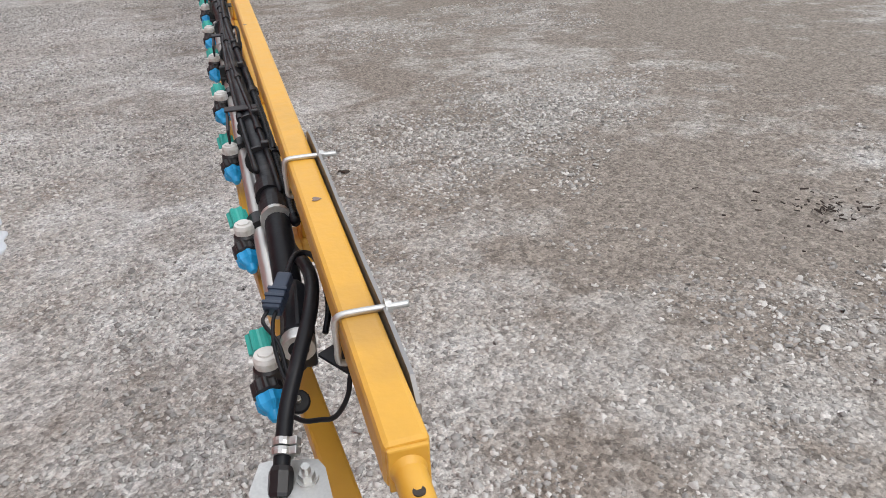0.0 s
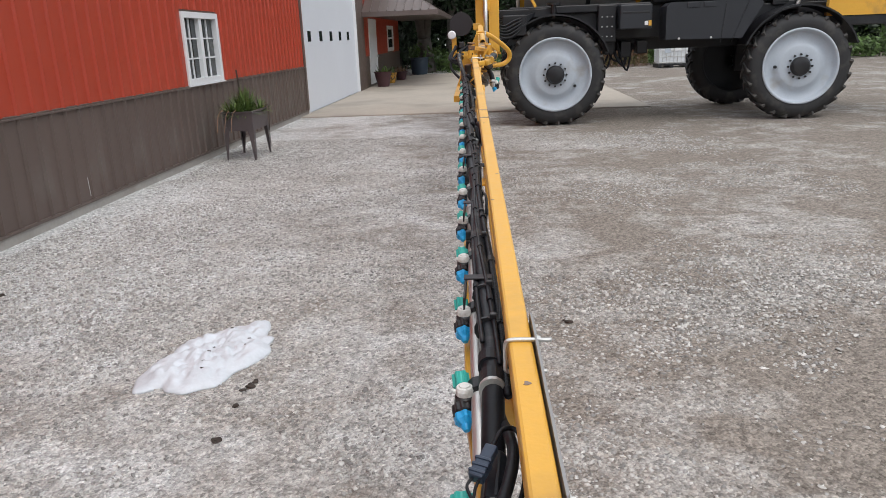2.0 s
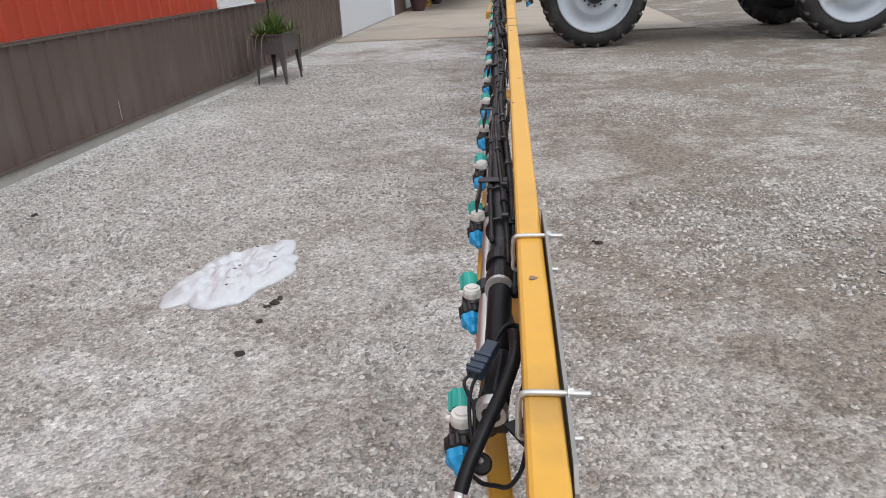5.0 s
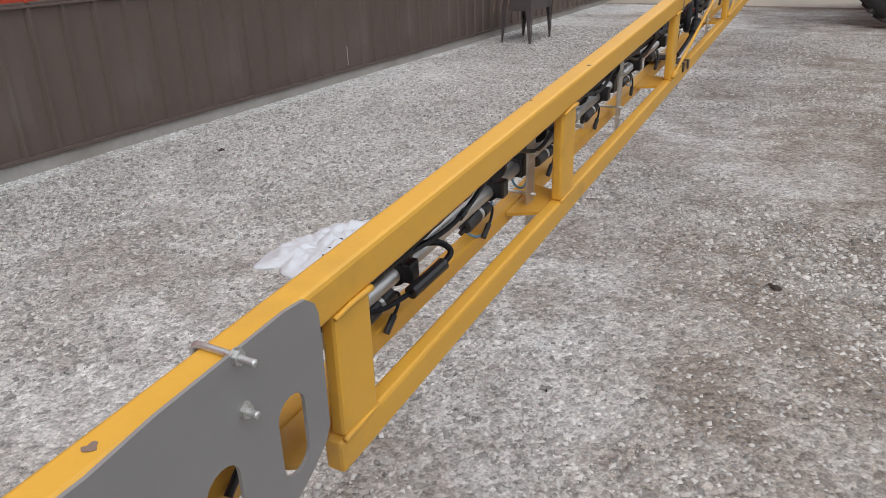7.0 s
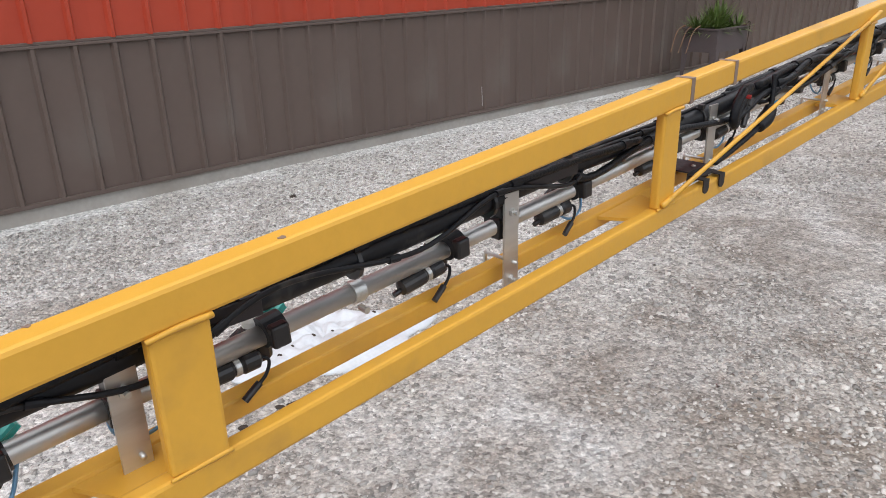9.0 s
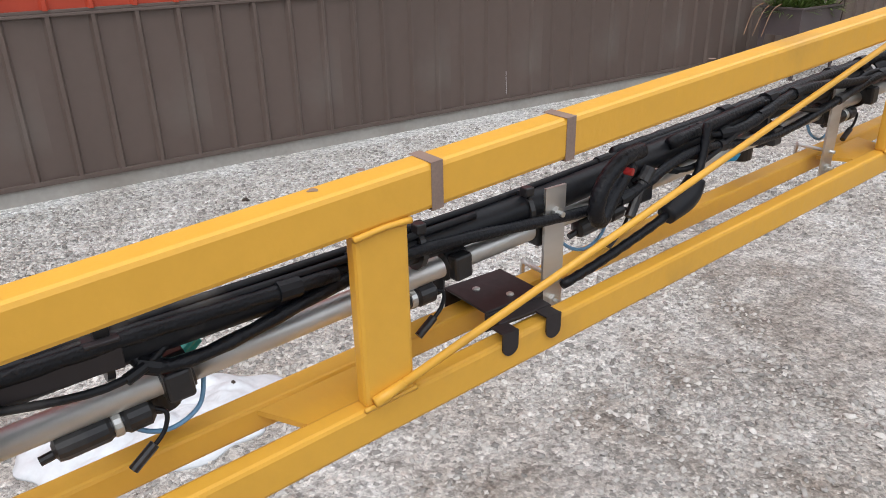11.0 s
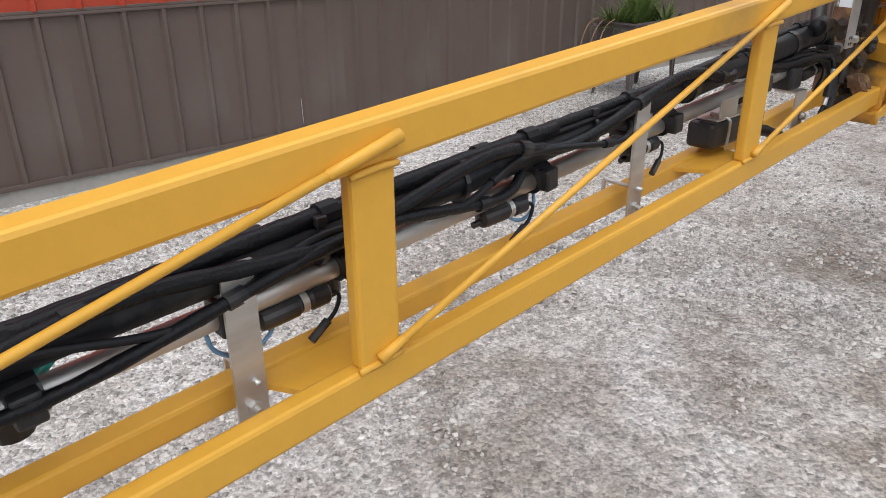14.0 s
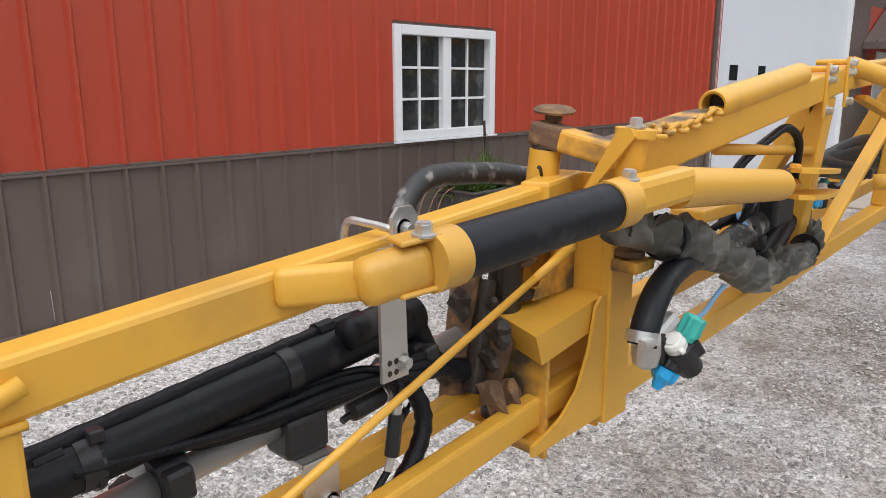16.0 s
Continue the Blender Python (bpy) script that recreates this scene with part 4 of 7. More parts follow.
def build_end():
    # plate on the outer end
    p = thing("mounting_plate", "flat grey steel plate with slots on the boom end", "plate")
    bm = bmesh.new()
    y0, y1 = 0.80, 1.472

    def ey(y):
        return 0.874 + 1.11 * (y - 0.928)

    edge = [(y0, -0.25), (y0, -0.02), (y0 + 0.02, 0.0), (0.92, 0.006), (1.02, 0.003), (1.10, 0.006), (1.18, 0.003), (1.25, 0.009), (1.42, 0.010), (1.452, 0.005), (1.466, -0.008), (y1, -0.026), (y1, -0.185), (1.462, -0.205), (1.43, -0.228), (1.40, -0.243), (1.36, -0.25)]

    def slot(yc, r, top, low):
        arc = np.linspace(0, math.pi, 9)
        return [(yc + r * math.cos(a), top - r + r * math.sin(a)) for a in arc] + [(yc - r * math.cos(a), low + r - r * math.sin(a)) for a in arc]

    rims = []
    for loop in (edge, slot(1.411, 0.022, -0.096, -0.205), slot(1.305, 0.023, -0.106, -0.222)):
        vs = [bm.verts.new((bx(ey(y), 0.004), ey(y), ztop(ey(y)) + d)) for y, d in loop]
        rims += [bm.edges.new((a, b)) for a, b in zip(vs, vs[1:] + vs[:1])]
    bmesh.ops.triangle_fill(bm, use_beauty=True, edges=rims)
    grown = bmesh.ops.extrude_face_region(bm, geom=list(bm.faces))
    bmesh.ops.translate(bm, vec=(0.005, 0, 0), verts=[v for v in grown["geom"] if isinstance(v, bmesh.types.BMVert)])
    bmesh.ops.recalc_face_normals(bm, faces=list(bm.faces))
    part("plate", bm, GREYPLATE, p)
    for y in (0.874, 1.338):
        u = thing("u_bolt", "bright zinc U-bolt clamped round the top tube", "bolt", "U-bolts on the boom end")
        bm = bmesh.new()
        hose(bm, [bt(y, 0.036, 0.003), bt(y, 0.02, 0.003), bt(y, -0.02, 0.004), bt(y, -TUBEW - 0.001, 0.002), bt(y, -TUBEW - 0.006, -0.012), bt(y, -TUBEW - 0.006, -0.04), bt(y, -TUBEW - 0.004, -0.062), bt(y, -0.02, -0.063), bt(y, 0.015, -0.063), bt(y, 0.028, -0.063)], 0.0044, seg=10, n=5)
        part("rod", bm, ZINC, u, smooth=True)
        for d in (0.003, -0.063):
            bm = bmesh.new()
            rod(bm, bt(y, 0.009, d), bt(y, 0.015, d), 0.0085, seg=6)
            part("nut", bm, ZINC, u)
            bm = bmesh.new()
            rod(bm, bt(y, 0.0072, d), bt(y, 0.009, d), 0.011, seg=14)
            part("washer", bm, ZINC, u)
    # bracket plate, hose, filter and plug at the pipe's outer end
    e = thing("end_bracket", "flat zinc bracket plate with a bolt", "bracket", at=END_AT)
    bm = bmesh.new()
    extrude_poly(bm, [(0.268, 0.760), (0.362, 0.760), (0.357, 0.892), (0.350, 0.907), (0.292, 0.921), (0.280, 0.920), (0.266, 0.880)], 0.006, Matrix.Translation((0, 0, 0.896)))
    part("plate", bm, ZINC, e)
    part("hanger", boxes(((0.300, 0.775, 0.842), (0.345, 0.835, 0.8958)), bevel=0.002), ZINC, e)
    bm = bmesh.new()
    rod(bm, (0.334, 0.881, 0.902), (0.334, 0.881, 0.904), 0.0135, seg=18)
    rod(bm, (0.334, 0.881, 0.904), (0.334, 0.881, 0.912), 0.0100, seg=6)
    rod(bm, (0.334, 0.881, 0.912), (0.334, 0.881, 0.922), 0.0055, seg=10)
    part("bolt", bm, ZINC, e)
    d = thing("drain_hose", "black rubber hose looping to the pipe end", "hose", at=END_AT)
    run = [Vector(q) for q in ((0.303, 0.880, 0.905), (0.308, 0.900, 0.918), (0.313, 0.920, 0.928), (0.324, 0.955, 0.950), (0.348, 1.0, 0.985), (0.372, 1.055, 1.010), (0.384, 1.130, 1.012), (0.380, 1.209, 1.0), (0.366, 1.29, 0.985))]
    bm = bmesh.new()
    hose(bm, run + [END_AT.inverted() @ Vector((bx(1.36, -0.078), 1.36, hz(1.36)))], 0.0105, seg=12, n=7)
    part("hose", bm, RUBBER, d, smooth=True)
    bm = bmesh.new()
    lathe(bm, ((0.0135, -0.016), (0.0150, -0.012), (0.0150, 0.012), (0.0125, 0.018)), 8, frame_of(run[0], run[1]))
    part("ferrule", bm, PLASTIC, d)
    for w, r in ((0.0, 0.0138), (0.5, 0.0132)):
        q = run[1].lerp(run[2], 0.4 + w)
        bm = bmesh.new()
        lathe(bm, ((r, -0.0045), (r + 0.0008, 0.0), (r, 0.0045)), 18, frame_of(q, q + (run[2] - run[1])))
        box(bm, (-0.006, 0.010, -0.005), (0.006, 0.022, 0.005), frame_of(q, q + (run[2] - run[1])) @ pose(0, 0, 0, 0, 0, 70), 0.0015)
        part("hose_clamp", bm, ZINC, d)
    f = thing("line_filter", "black filter canister with a silver collar", "filter", at=END_AT)
    m = frame_of((0.350, 1.045, 0.965), (0.360, 1.175, 0.978))
    bm = bmesh.new()
    finned(bm, ((0.012, -0.004, 0), (0.0215, 0.0, 0), (0.0218, 0.021, 0), (0.0218, 0.022, 1), (0.0218, 0.105, 1), (0.018, 0.125, 0), (0.010, 0.14, 0)), 8, 0.0022, m)
    part("canister", bm, RUBBER, f, smooth=False)
    bm = bmesh.new()
    lathe(bm, ((0.0225, -0.003), (0.0245, 0.0), (0.0245, 0.014), (0.0225, 0.017)), 24, m)
    part("collar", bm, ZINC, f, smooth=False)
    bm = bmesh.new()
    lathe(bm, ((0.013, -0.003), (0.0155, 0.0), (0.0155, 0.004), (0.013, 0.006)), 20, Matrix.Translation((0.338, 0.985, 0.926)) @ pose(0, 0, 0, 35, 0, 10))
    part("lug", bm, RUBBER, f)
    part("lug_bolt", rods(((0.338, 0.983, 0.930), (0.338, 0.979, 0.938), 0.0042), seg=8), ZINC, f)
    c = thing("wire_connector", "dark blue plastic wire connector with thin leads", "connector", at=END_AT)
    m = frame_of((0.322, 1.085, 1.003), (0.352, 1.150, 1.022))
    bm = bmesh.new()
    box(bm, (-0.013, -0.010, 0.0), (0.013, 0.010, 0.040), m, 0.003)
    box(bm, (-0.011, -0.009, 0.036), (0.011, 0.009, 0.068), m, 0.003)
    part("housing", bm, BLUEGREY, c)
    for q in range(3):
        bm = bmesh.new()
        box(bm, (-0.0145, 0.004, 0.006 + 0.013 * q), (0.0145, 0.012, 0.011 + 0.013 * q), m, 0.001)
        part("ridge", bm, BLUEGREY, c)
    for q in (-1, 1):
        bm = bmesh.new()
        hose(bm, [m @ Vector((0.006 * q, 0, 0)), m @ Vector((0.007 * q, -0.002, -0.018)), (0.322 + 0.003 * q, 1.035, 0.985), (0.327 + 0.003 * q, 1.0, 0.965), (0.335, 0.975, 0.945)], 0.0028, seg=6, n=5)
        part("lead", bm, RUBBER, c, smooth=True)
    bm = bmesh.new()
    hose(bm, [m @ Vector((0, 0, 0.066)), (0.368, 1.185, 1.028), (0.392, 1.19, 1.022), (0.402, 1.15, 1.012), (0.400, 1.08, 1.0), (0.388, 1.04, 0.985)], 0.0045, seg=8, n=6)
    part("lead", bm, LOOM, c, smooth=True)
    k = thing("cable_loop", "thin black cable looping under the top tube", "cable", at=END_AT)
    bm = bmesh.new()
    hose(bm, [(0.328, 0.966, 0.922), (0.342, 0.950, 0.925), (0.360, 0.940, 0.931), (0.376, 0.926, 0.942), (0.388, 0.916, 0.963), (0.397, 0.908, 0.990), (0.402, 0.912, 1.012)], 0.0032, seg=8, n=6)
    part("sheath", bm, RUBBER, k, smooth=True)
    k = thing("rubber_flap", "black rubber flap hanging under the top tube", "flap", at=END_AT)
    bm = bmesh.new()
    extrude_poly(bm, [(-0.016, 0.0), (0.012, 0.004), (0.016, -0.010), (0.006, -0.050), (0.0, -0.062), (-0.007, -0.052)], 0.004, Matrix.Translation((0.386, 0.985, 0.996)) @ pose(0, 0, 0, 0, 0, 24))
    part("flap", bm, RUBBER, k)


build_end()


def build_boom_details():
    # black tray clipped over the rails
    y = 3.919
    t = thing("rail_tray", "black bent steel tray clipped across the lower rails", "tray")
    z = zrail(y)
    part("sheet", boxes(((bx(y, -0.146), y - 0.056, z + 0.010), (bx(y, -0.046), y + 0.056, z + 0.014)), bevel=0.0015), FLATBLACK, t)
    part("front_flange", boxes(((bx(y, -0.050), y - 0.056, z - 0.02), (bx(y, -0.046), y + 0.056, z + 0.0098)), bevel=0.0015), FLATBLACK, t)
    part("back_flange", boxes(((bx(y, -0.149), y - 0.056, z - 0.03), (bx(y, -0.146), y + 0.056, z + 0.0135)), bevel=0.001), FLATBLACK, t)
    part("apron", boxes(((bx(y, -0.046), y - 0.052, z + 0.001), (bx(y, -0.020), y + 0.048, z + 0.005)), bevel=0.0015), FLATBLACK, t)
    for d in (-0.052, 0.030):
        bm = bmesh.new()
        box(bm, (bx(y, -0.022), y + d - 0.014, z + 0.001), (bx(y, 0.004), y + d + 0.014, z + 0.004), None, 0.001)
        extrude_poly(bm, [(y + d + 0.014 * math.cos(a), z - 0.020 + 0.014 * math.sin(a)) for a in np.linspace(-math.pi, 0, 9)] + [(y + d + 0.014, z + 0.004), (y + d - 0.014, z + 0.004)], 0.003, Matrix(((0, 0, 1, bx(y, 0.0025)), (1, 0, 0, 0), (0, 1, 0, 0), (0, 0, 0, 1))))
        part("tab", bm, FLATBLACK, t)
    for o, d in ((-0.112, -0.022), (-0.068, 0.008)):
        bm = bmesh.new()
        lathe(bm, ((0.006, 0), (0.006, 0.002), (0.003, 0.004)), 12, Matrix.Translation((bx(y, o), y + d, z + 0.014)))
        part("rivet", bm, ZINC, t)
    # plug harness that hangs to the rail
    h = thing("plug_harness", "taped black harness with a red plug hanging at the pipe", "cable")
    q = lambda y, o, z: (bx(y - 0.073, o), y - 0.073, z - 0.041)
    bm = bmesh.new()
    hose(bm, [q(4.45, -0.06, 1.235), q(4.43, -0.05, 1.175), q(4.39, -0.04, 1.128), q(4.33, -0.04, 1.10), q(4.25, -0.045, 1.074), q(4.17, -0.05, 1.052), q(4.10, -0.055, 1.036)], 0.0075, seg=8, n=6, ribs=0.001)
    part("tail", bm, LOOM, h, smooth=True)
    bm = bmesh.new()
    hose(bm, [q(4.405, -0.04, 1.150), q(4.39, -0.04, 1.128), q(4.36, -0.04, 1.112), q(4.33, -0.04, 1.100)], 0.0165, seg=10, n=5, wobble=0.012)
    part("boot", bm, RUBBER, h, smooth=True)
    bm = bmesh.new()
    hose(bm, [q(4.26, -0.05, 1.225), q(4.20, -0.04, 1.222), q(4.155, -0.035, 1.19), q(4.145, -0.035, 1.15), q(4.165, -0.04, 1.135), q(4.20, -0.05, 1.165), q(4.25, -0.06, 1.20)], 0.0125, seg=10, n=6, ribs=0.001)
    part("loop", bm, LOOM, h, smooth=True)
    bm = bmesh.new()
    rod(bm, q(4.205, -0.035, 1.206), q(4.209, -0.022, 1.206), 0.006, seg=12)
    part("plug", bm, SAFETY, h, "dark red plug")
    bm = bmesh.new()
    rod(bm, q(4.285, -0.06, 1.165), q(4.245, -0.05, 1.115), 0.0085, seg=10)
    rod(bm, q(4.30, -0.06, 1.185), q(4.285, -0.06, 1.165), 0.0115, seg=10)
    part("connector", bm, PLASTIC, h)
    # coil of light blue tubing at several nozzles
    for yc, s in ((4.12, 1.0), (3.42, 0.8), (4.88, 0.8), (2.42, 0.8), (5.40, 0.7), (2.18, 1.25)):
        c = thing("air_tube", "thin light blue tubing looped under the pipe", "tube", "blue tube loops")
        bm = bmesh.new()
        zc = pz(yc) - 0.03
        hose(bm, [(bx(yc, -0.12), yc - 0.05 * s, zc + 0.02), (bx(yc, -0.105), yc - 0.045 * s, zc - 0.02 * s), (bx(yc, -0.10), yc, zc - 0.042 * s), (bx(yc, -0.105), yc + 0.05 * s, zc - 0.025 * s), (bx(yc, -0.12), yc + 0.07 * s, zc + 0.015)], 0.003, seg=6, n=6)
        part("tube", bm, LIGHTBLUE, c, smooth=True)
    # dangling connector near the outer posts
    q = lambda y, o, z: (bx(y, o), y, z - 0.026)
    d = thing("wire_connector", "black plastic wire plug dangling on its cable", "connector")
    bm = bmesh.new()
    rod(bm, q(1.80, -0.055, 0.965), q(1.90, -0.045, 0.978), 0.012, seg=12)
    part("housing", bm, PLASTIC, d)
    bm = bmesh.new()
    hose(bm, [q(1.80, -0.055, 0.965), q(1.74, -0.08, 0.955), q(1.70, -0.11, 0.965)], 0.0045, seg=8, n=5)
    hose(bm, [q(1.90, -0.045, 0.978), q(1.93, -0.045, 0.99), q(1.915, -0.06, 1.01), q(1.87, -0.085, 1.02), q(1.84, -0.11, 1.025)], 0.006, seg=8, n=5)
    part("lead", bm, LOOM, d, smooth=True)
    MOTOR_AT = Matrix.Translation((0, -0.089, -0.054))
    # black motor box behind the last post
    MY0, MY1, MZ0 = 6.071, 6.305, 1.163
    b = thing("valve_motor", "black motorised valve box with a wire guard", "valve", at=MOTOR_AT)
    part("housing", boxes(((bx(6.1, -0.125), MY0, MZ0), (bx(6.1, -0.060), MY1, MZ0 + 0.058)), bevel=0.010), PLASTIC, b)
    part("mount", boxes(((bx(6.1, -0.070), MY0 + 0.03, MZ0 + 0.063), (bx(6.1, -0.065), MY0 + 0.10, MZ0 + 0.105)), ((bx(6.1, -0.13), MY0 + 0.02, MZ0 + 0.0582), (bx(6.1, -0.065), MY1 - 0.03, MZ0 + 0.0628)), bevel=0.002), STEEL, b)
    bm = bmesh.new()
    bm.free()
    for gy in (MY0 + 0.055, MY1 - 0.045):
        bm = bmesh.new()
        hose(bm, [(bx(6.1, -0.056), gy, MZ0 - 0.006), (bx(6.1, -0.055), gy + 0.002, MZ0 + 0.045), (bx(6.1, -0.06), gy, MZ0 + 0.062), (bx(6.1, -0.10), gy - 0.004, MZ0 + 0.068)], 0.0032, seg=8, n=4)
        part("wire_guard", bm, ZINC, b, smooth=True)
    l = thing("wiring_loom", "black corrugated loom looping behind the stay rod", "cable", "cables along the boom", at=MOTOR_AT)
    bm = bmesh.new()
    hose(bm, [(bx(6.15, -0.09), 6.12, 1.185), (bx(6.3, -0.075), 6.30, 1.17), (bx(6.45, -0.05), 6.46, 1.120), (bx(6.56, -0.04), 6.56, 1.115), (bx(6.66, -0.04), 6.65, 1.165), (bx(6.69, -0.05), 6.69, 1.225), (bx(6.66, -0.07), 6.66, 1.285), (bx(6.58, -0.09), 6.56, 1.305), (bx(6.4, -0.11), 6.38, 1.29)], 0.0125, seg=10, n=7, ribs=0.0015)
    part("sheath", bm, LOOM, l, smooth=True)
    l = thing("wire_connector", "white-banded black plug on a short cable", "connector", at=MOTOR_AT)
    bm = bmesh.new()
    rod(bm, (bx(6.62, -0.03), 6.615, 1.262), (bx(6.6, -0.03), 6.605, 1.205), 0.0105, seg=10)
    part("housing", bm, PLASTIC, l)
    bm = bmesh.new()
    rod(bm, (bx(6.62, -0.03), 6.617, 1.274), (bx(6.6, -0.03), 6.615, 1.262), 0.007, seg=10)
    part("band", bm, ZINC, l)
    bm = bmesh.new()
    rod(bm, (bx(6.6, -0.03), 6.605, 1.205), (bx(6.59, -0.03), 6.597, 1.185), 0.006, seg=10)
    part("band", bm, ZINC, l)
    bm = bmesh.new()
    hose(bm, [(bx(6.62, -0.03), 6.617, 1.274), (bx(6.64, -0.05), 6.64, 1.295), (bx(6.6, -0.08), 6.60, 1.315), (bx(6.5, -0.1), 6.48, 1.315)], 0.006, seg=8, n=5)
    hose(bm, [(bx(6.59, -0.03), 6.597, 1.185), (bx(6.57, -0.03), 6.575, 1.165), (bx(6.57, -0.03), 6.56, 1.14)], 0.005, seg=8, n=5)
    part("lead", bm, LOOM, l, smooth=True)
    for k in range(3):
        cc = thing("wiring_loom", "loose black cables branching under the hose", "cable", "cables along the boom", at=MOTOR_AT)
        bm = bmesh.new()
        o = -0.08 - 0.012 * k
        hose(bm, [(bx(6.25, o), 6.22 + 0.03 * k, hz(6.25) + 0.05 + 0.004 * k), (bx(6.45, o), 6.42, 1.30 - 0.012 * k), (bx(6.6, o + 0.02), 6.58 + 0.02 * k, 1.305 - 0.008 * k), (bx(6.75, o + 0.03), 6.72, 1.28 + 0.01 * k), (bx(6.82, o), 6.80, 1.25 - 0.012 * k)], 0.007 + 0.001 * (k % 3), seg=8, n=6, ribs=0.001)
        part("sheath", bm, LOOM, cc, smooth=True)


build_boom_details()


# ---- hinge between the boom sections ----
def hexbolt(bm, p, r, h, axis=(0, 0, 1)):
    p, a = Vector(p), Vector(axis).normalized()
    rod(bm, p, p + a * h, r, seg=6)
    rod(bm, p - a * 0.003, p, r * 1.35, seg=16)
    rod(bm, p + a * h, p + a * (h + 0.002), r * 0.75, seg=12)


def build_hinge():
    h = thing("folding_mechanism", "yellow folding hinge assembly with greasy joints", "folding mechanism", at=HINGE_AT)
    # clevis straps along the tube end
    bm = bmesh.new()
    bar(bm, (bx(6.425, -0.020), 6.425, 1.488), (0.329, 6.52, 1.492), 0.022, 0.044, 0.009)
    part("clevis_strap", bm, YELLOW, h, smooth=True)
    bm = bmesh.new()
    bar(bm, (0.326, 6.49, 1.490), (0.361, 6.570, 1.509), 0.044, 0.052, 0.014)
    part("clevis_block", bm, YELLOW, h, smooth=True)
    for dz in (-0.030, 0.026):
        bm = bmesh.new()
        m = frame_of((0.335, 6.50, 1.503 + dz), (0.379, 6.61, 1.52 + dz))
        box(bm, (-0.021, -0.003, 0.030), (0.021, 0.003, 0.080), m, 0.0025)
        part("clevis_ear", bm, YELLOW, h)
    # damper sleeve
    a, b = Vector((0.3675, 6.568, 1.5105)), Vector((0.402, 6.925, 1.537))
    d = (b - a).normalized()
    bm = bmesh.new()
    rod(bm, a + d * 0.03, b - d * 0.03, 0.0315, seg=28)
    part("damper_sleeve", bm, RUBBER, h, "black rubber damper sleeve", smooth=False)
    for p, q in ((a - d * 0.008, a + d * 0.032), (b - d * 0.032, b + d * 0.012)):
        bm = bmesh.new()
        rod(bm, p, q, 0.0345, seg=28)
        part("collar", bm, YELLOW, h)
    # U-shaped yoke at the far end of the sleeve
    bm = bmesh.new()
    bar(bm, (0.404, 6.925, 1.542), (0.408, 7.115, 1.548), 0.050, 0.052, 0.012)
    part("yoke", bm, YELLOW, h)
    for p, ax in (((0.409, 6.935, 1.570), (0.05, -0.06, 1)), ((0.368, 6.553, 1.543), (0.05, -0.06, 1)), ((0.366, 7.034, 1.634), (0, -0.05, 1))):
        bm = bmesh.new()
        hexbolt(bm, p, 0.0105, 0.010, ax)
        part("hex_bolt", bm, ZINC, h)
    # folding ram beyond the yoke
    bm = bmesh.new()
    rod(bm, (0.402, 7.10, 1.540), (0.385, 7.66, 1.490), 0.032, seg=26)
    rod(bm, (0.385, 7.655, 1.490), (0.384, 7.67, 1.489), 0.027, seg=20)
    part("ram_barrel", bm, YELLOW, h, smooth=False)
    bm = bmesh.new()
    rod(bm, (0.385, 7.66, 1.490), (0.378, 7.80, 1.477), 0.013, seg=14)
    part("ram_rod", bm, YELLOW, h, smooth=True)
    for dz in (-0.030, 0.026):
        bm = bmesh.new()
        m = Matrix.Translation((0.372, 7.98, 1.462 + dz)) @ pose(0, 0, 0, -5, 0, 8)
        extrude_poly(bm, [(0.0, -0.26), (0.028, -0.22), (0.040, -0.10), (0.038, 0.10), (0.018, 0.36), (-0.016, 0.38), (-0.045, 0.10), (-0.045, -0.10), (-0.022, -0.24)], 0.010, m)
        part("link_plate", bm, YELLOW, h)
    bm = bmesh.new()
    hexbolt(bm, (0.374, 7.80, 1.512), 0.013, 0.008)
    part("hex_bolt", bm, YELLOW_WORN, h)
    # hinge barrels and swing arm
    bm = bmesh.new()
    rod(bm, (0.352, 7.04, 1.545), (0.366, 7.034, 1.622), 0.021, seg=24)
    rod(bm, (0.3655, 7.034, 1.618), (0.3665, 7.034, 1.630), 0.030, seg=26)
    part("hinge_barrel", bm, YELLOW, h, smooth=False)
    bm = bmesh.new()
    m = Matrix.Translation((0.366, 7.034, 1.620)) @ pose(0, 0, 0, -4, 0, -10)
    box(bm, (-0.020, 0.01, -0.004), (0.020, 0.055, 0.004), m, 0.003)
    part("chain_lug", bm, YELLOW, h)
    bm = bmesh.new()
    extrude_poly(bm, [(0.0, 0.0), (0.012, 0.0), (0.085, 0.092), (0.078, 0.104), (0.060, 0.104)], 0.007, Matrix.Translation((0.296, 7.005, 1.528)) @ pose(0, 0, 0, 90, 0, 2))
    part("barrel_web", bm, YELLOW, h)
    bm = bmesh.new()
    bar(bm, (0.176, 7.06, 1.617), (0.352, 7.075, 1.578), 0.058, 0.036, 0.006)
    part("swing_arm", bm, YELLOW_WORN, h, "yellow swing arm with its end rubbed brown")
    bm = bmesh.new()
    bar(bm, (0.1735, 7.0598, 1.6176), (0.232, 7.0647, 1.6046), 0.0605, 0.0385, 0.006)
    part("worn_end", bm, RUST, h, "arm end worn to brown rust")
    bm = bmesh.new()
    lathe(bm, ((0.014, 0), (0.016, 0.014), (0.034, 0.014), (0.036, 0.018), (0.028, 0.023)), 22, Matrix.Translation((0.197, 7.075, 1.634)) @ pose(0, 0, 0, 5, 6, 0))
    part("pin_cap", bm, RUST, h, "rusty brown pin cap")
    bm = bmesh.new()
    rod(bm, (0.190, 7.05, 1.515), (0.196, 7.055, 1.588), 0.027, seg=22)
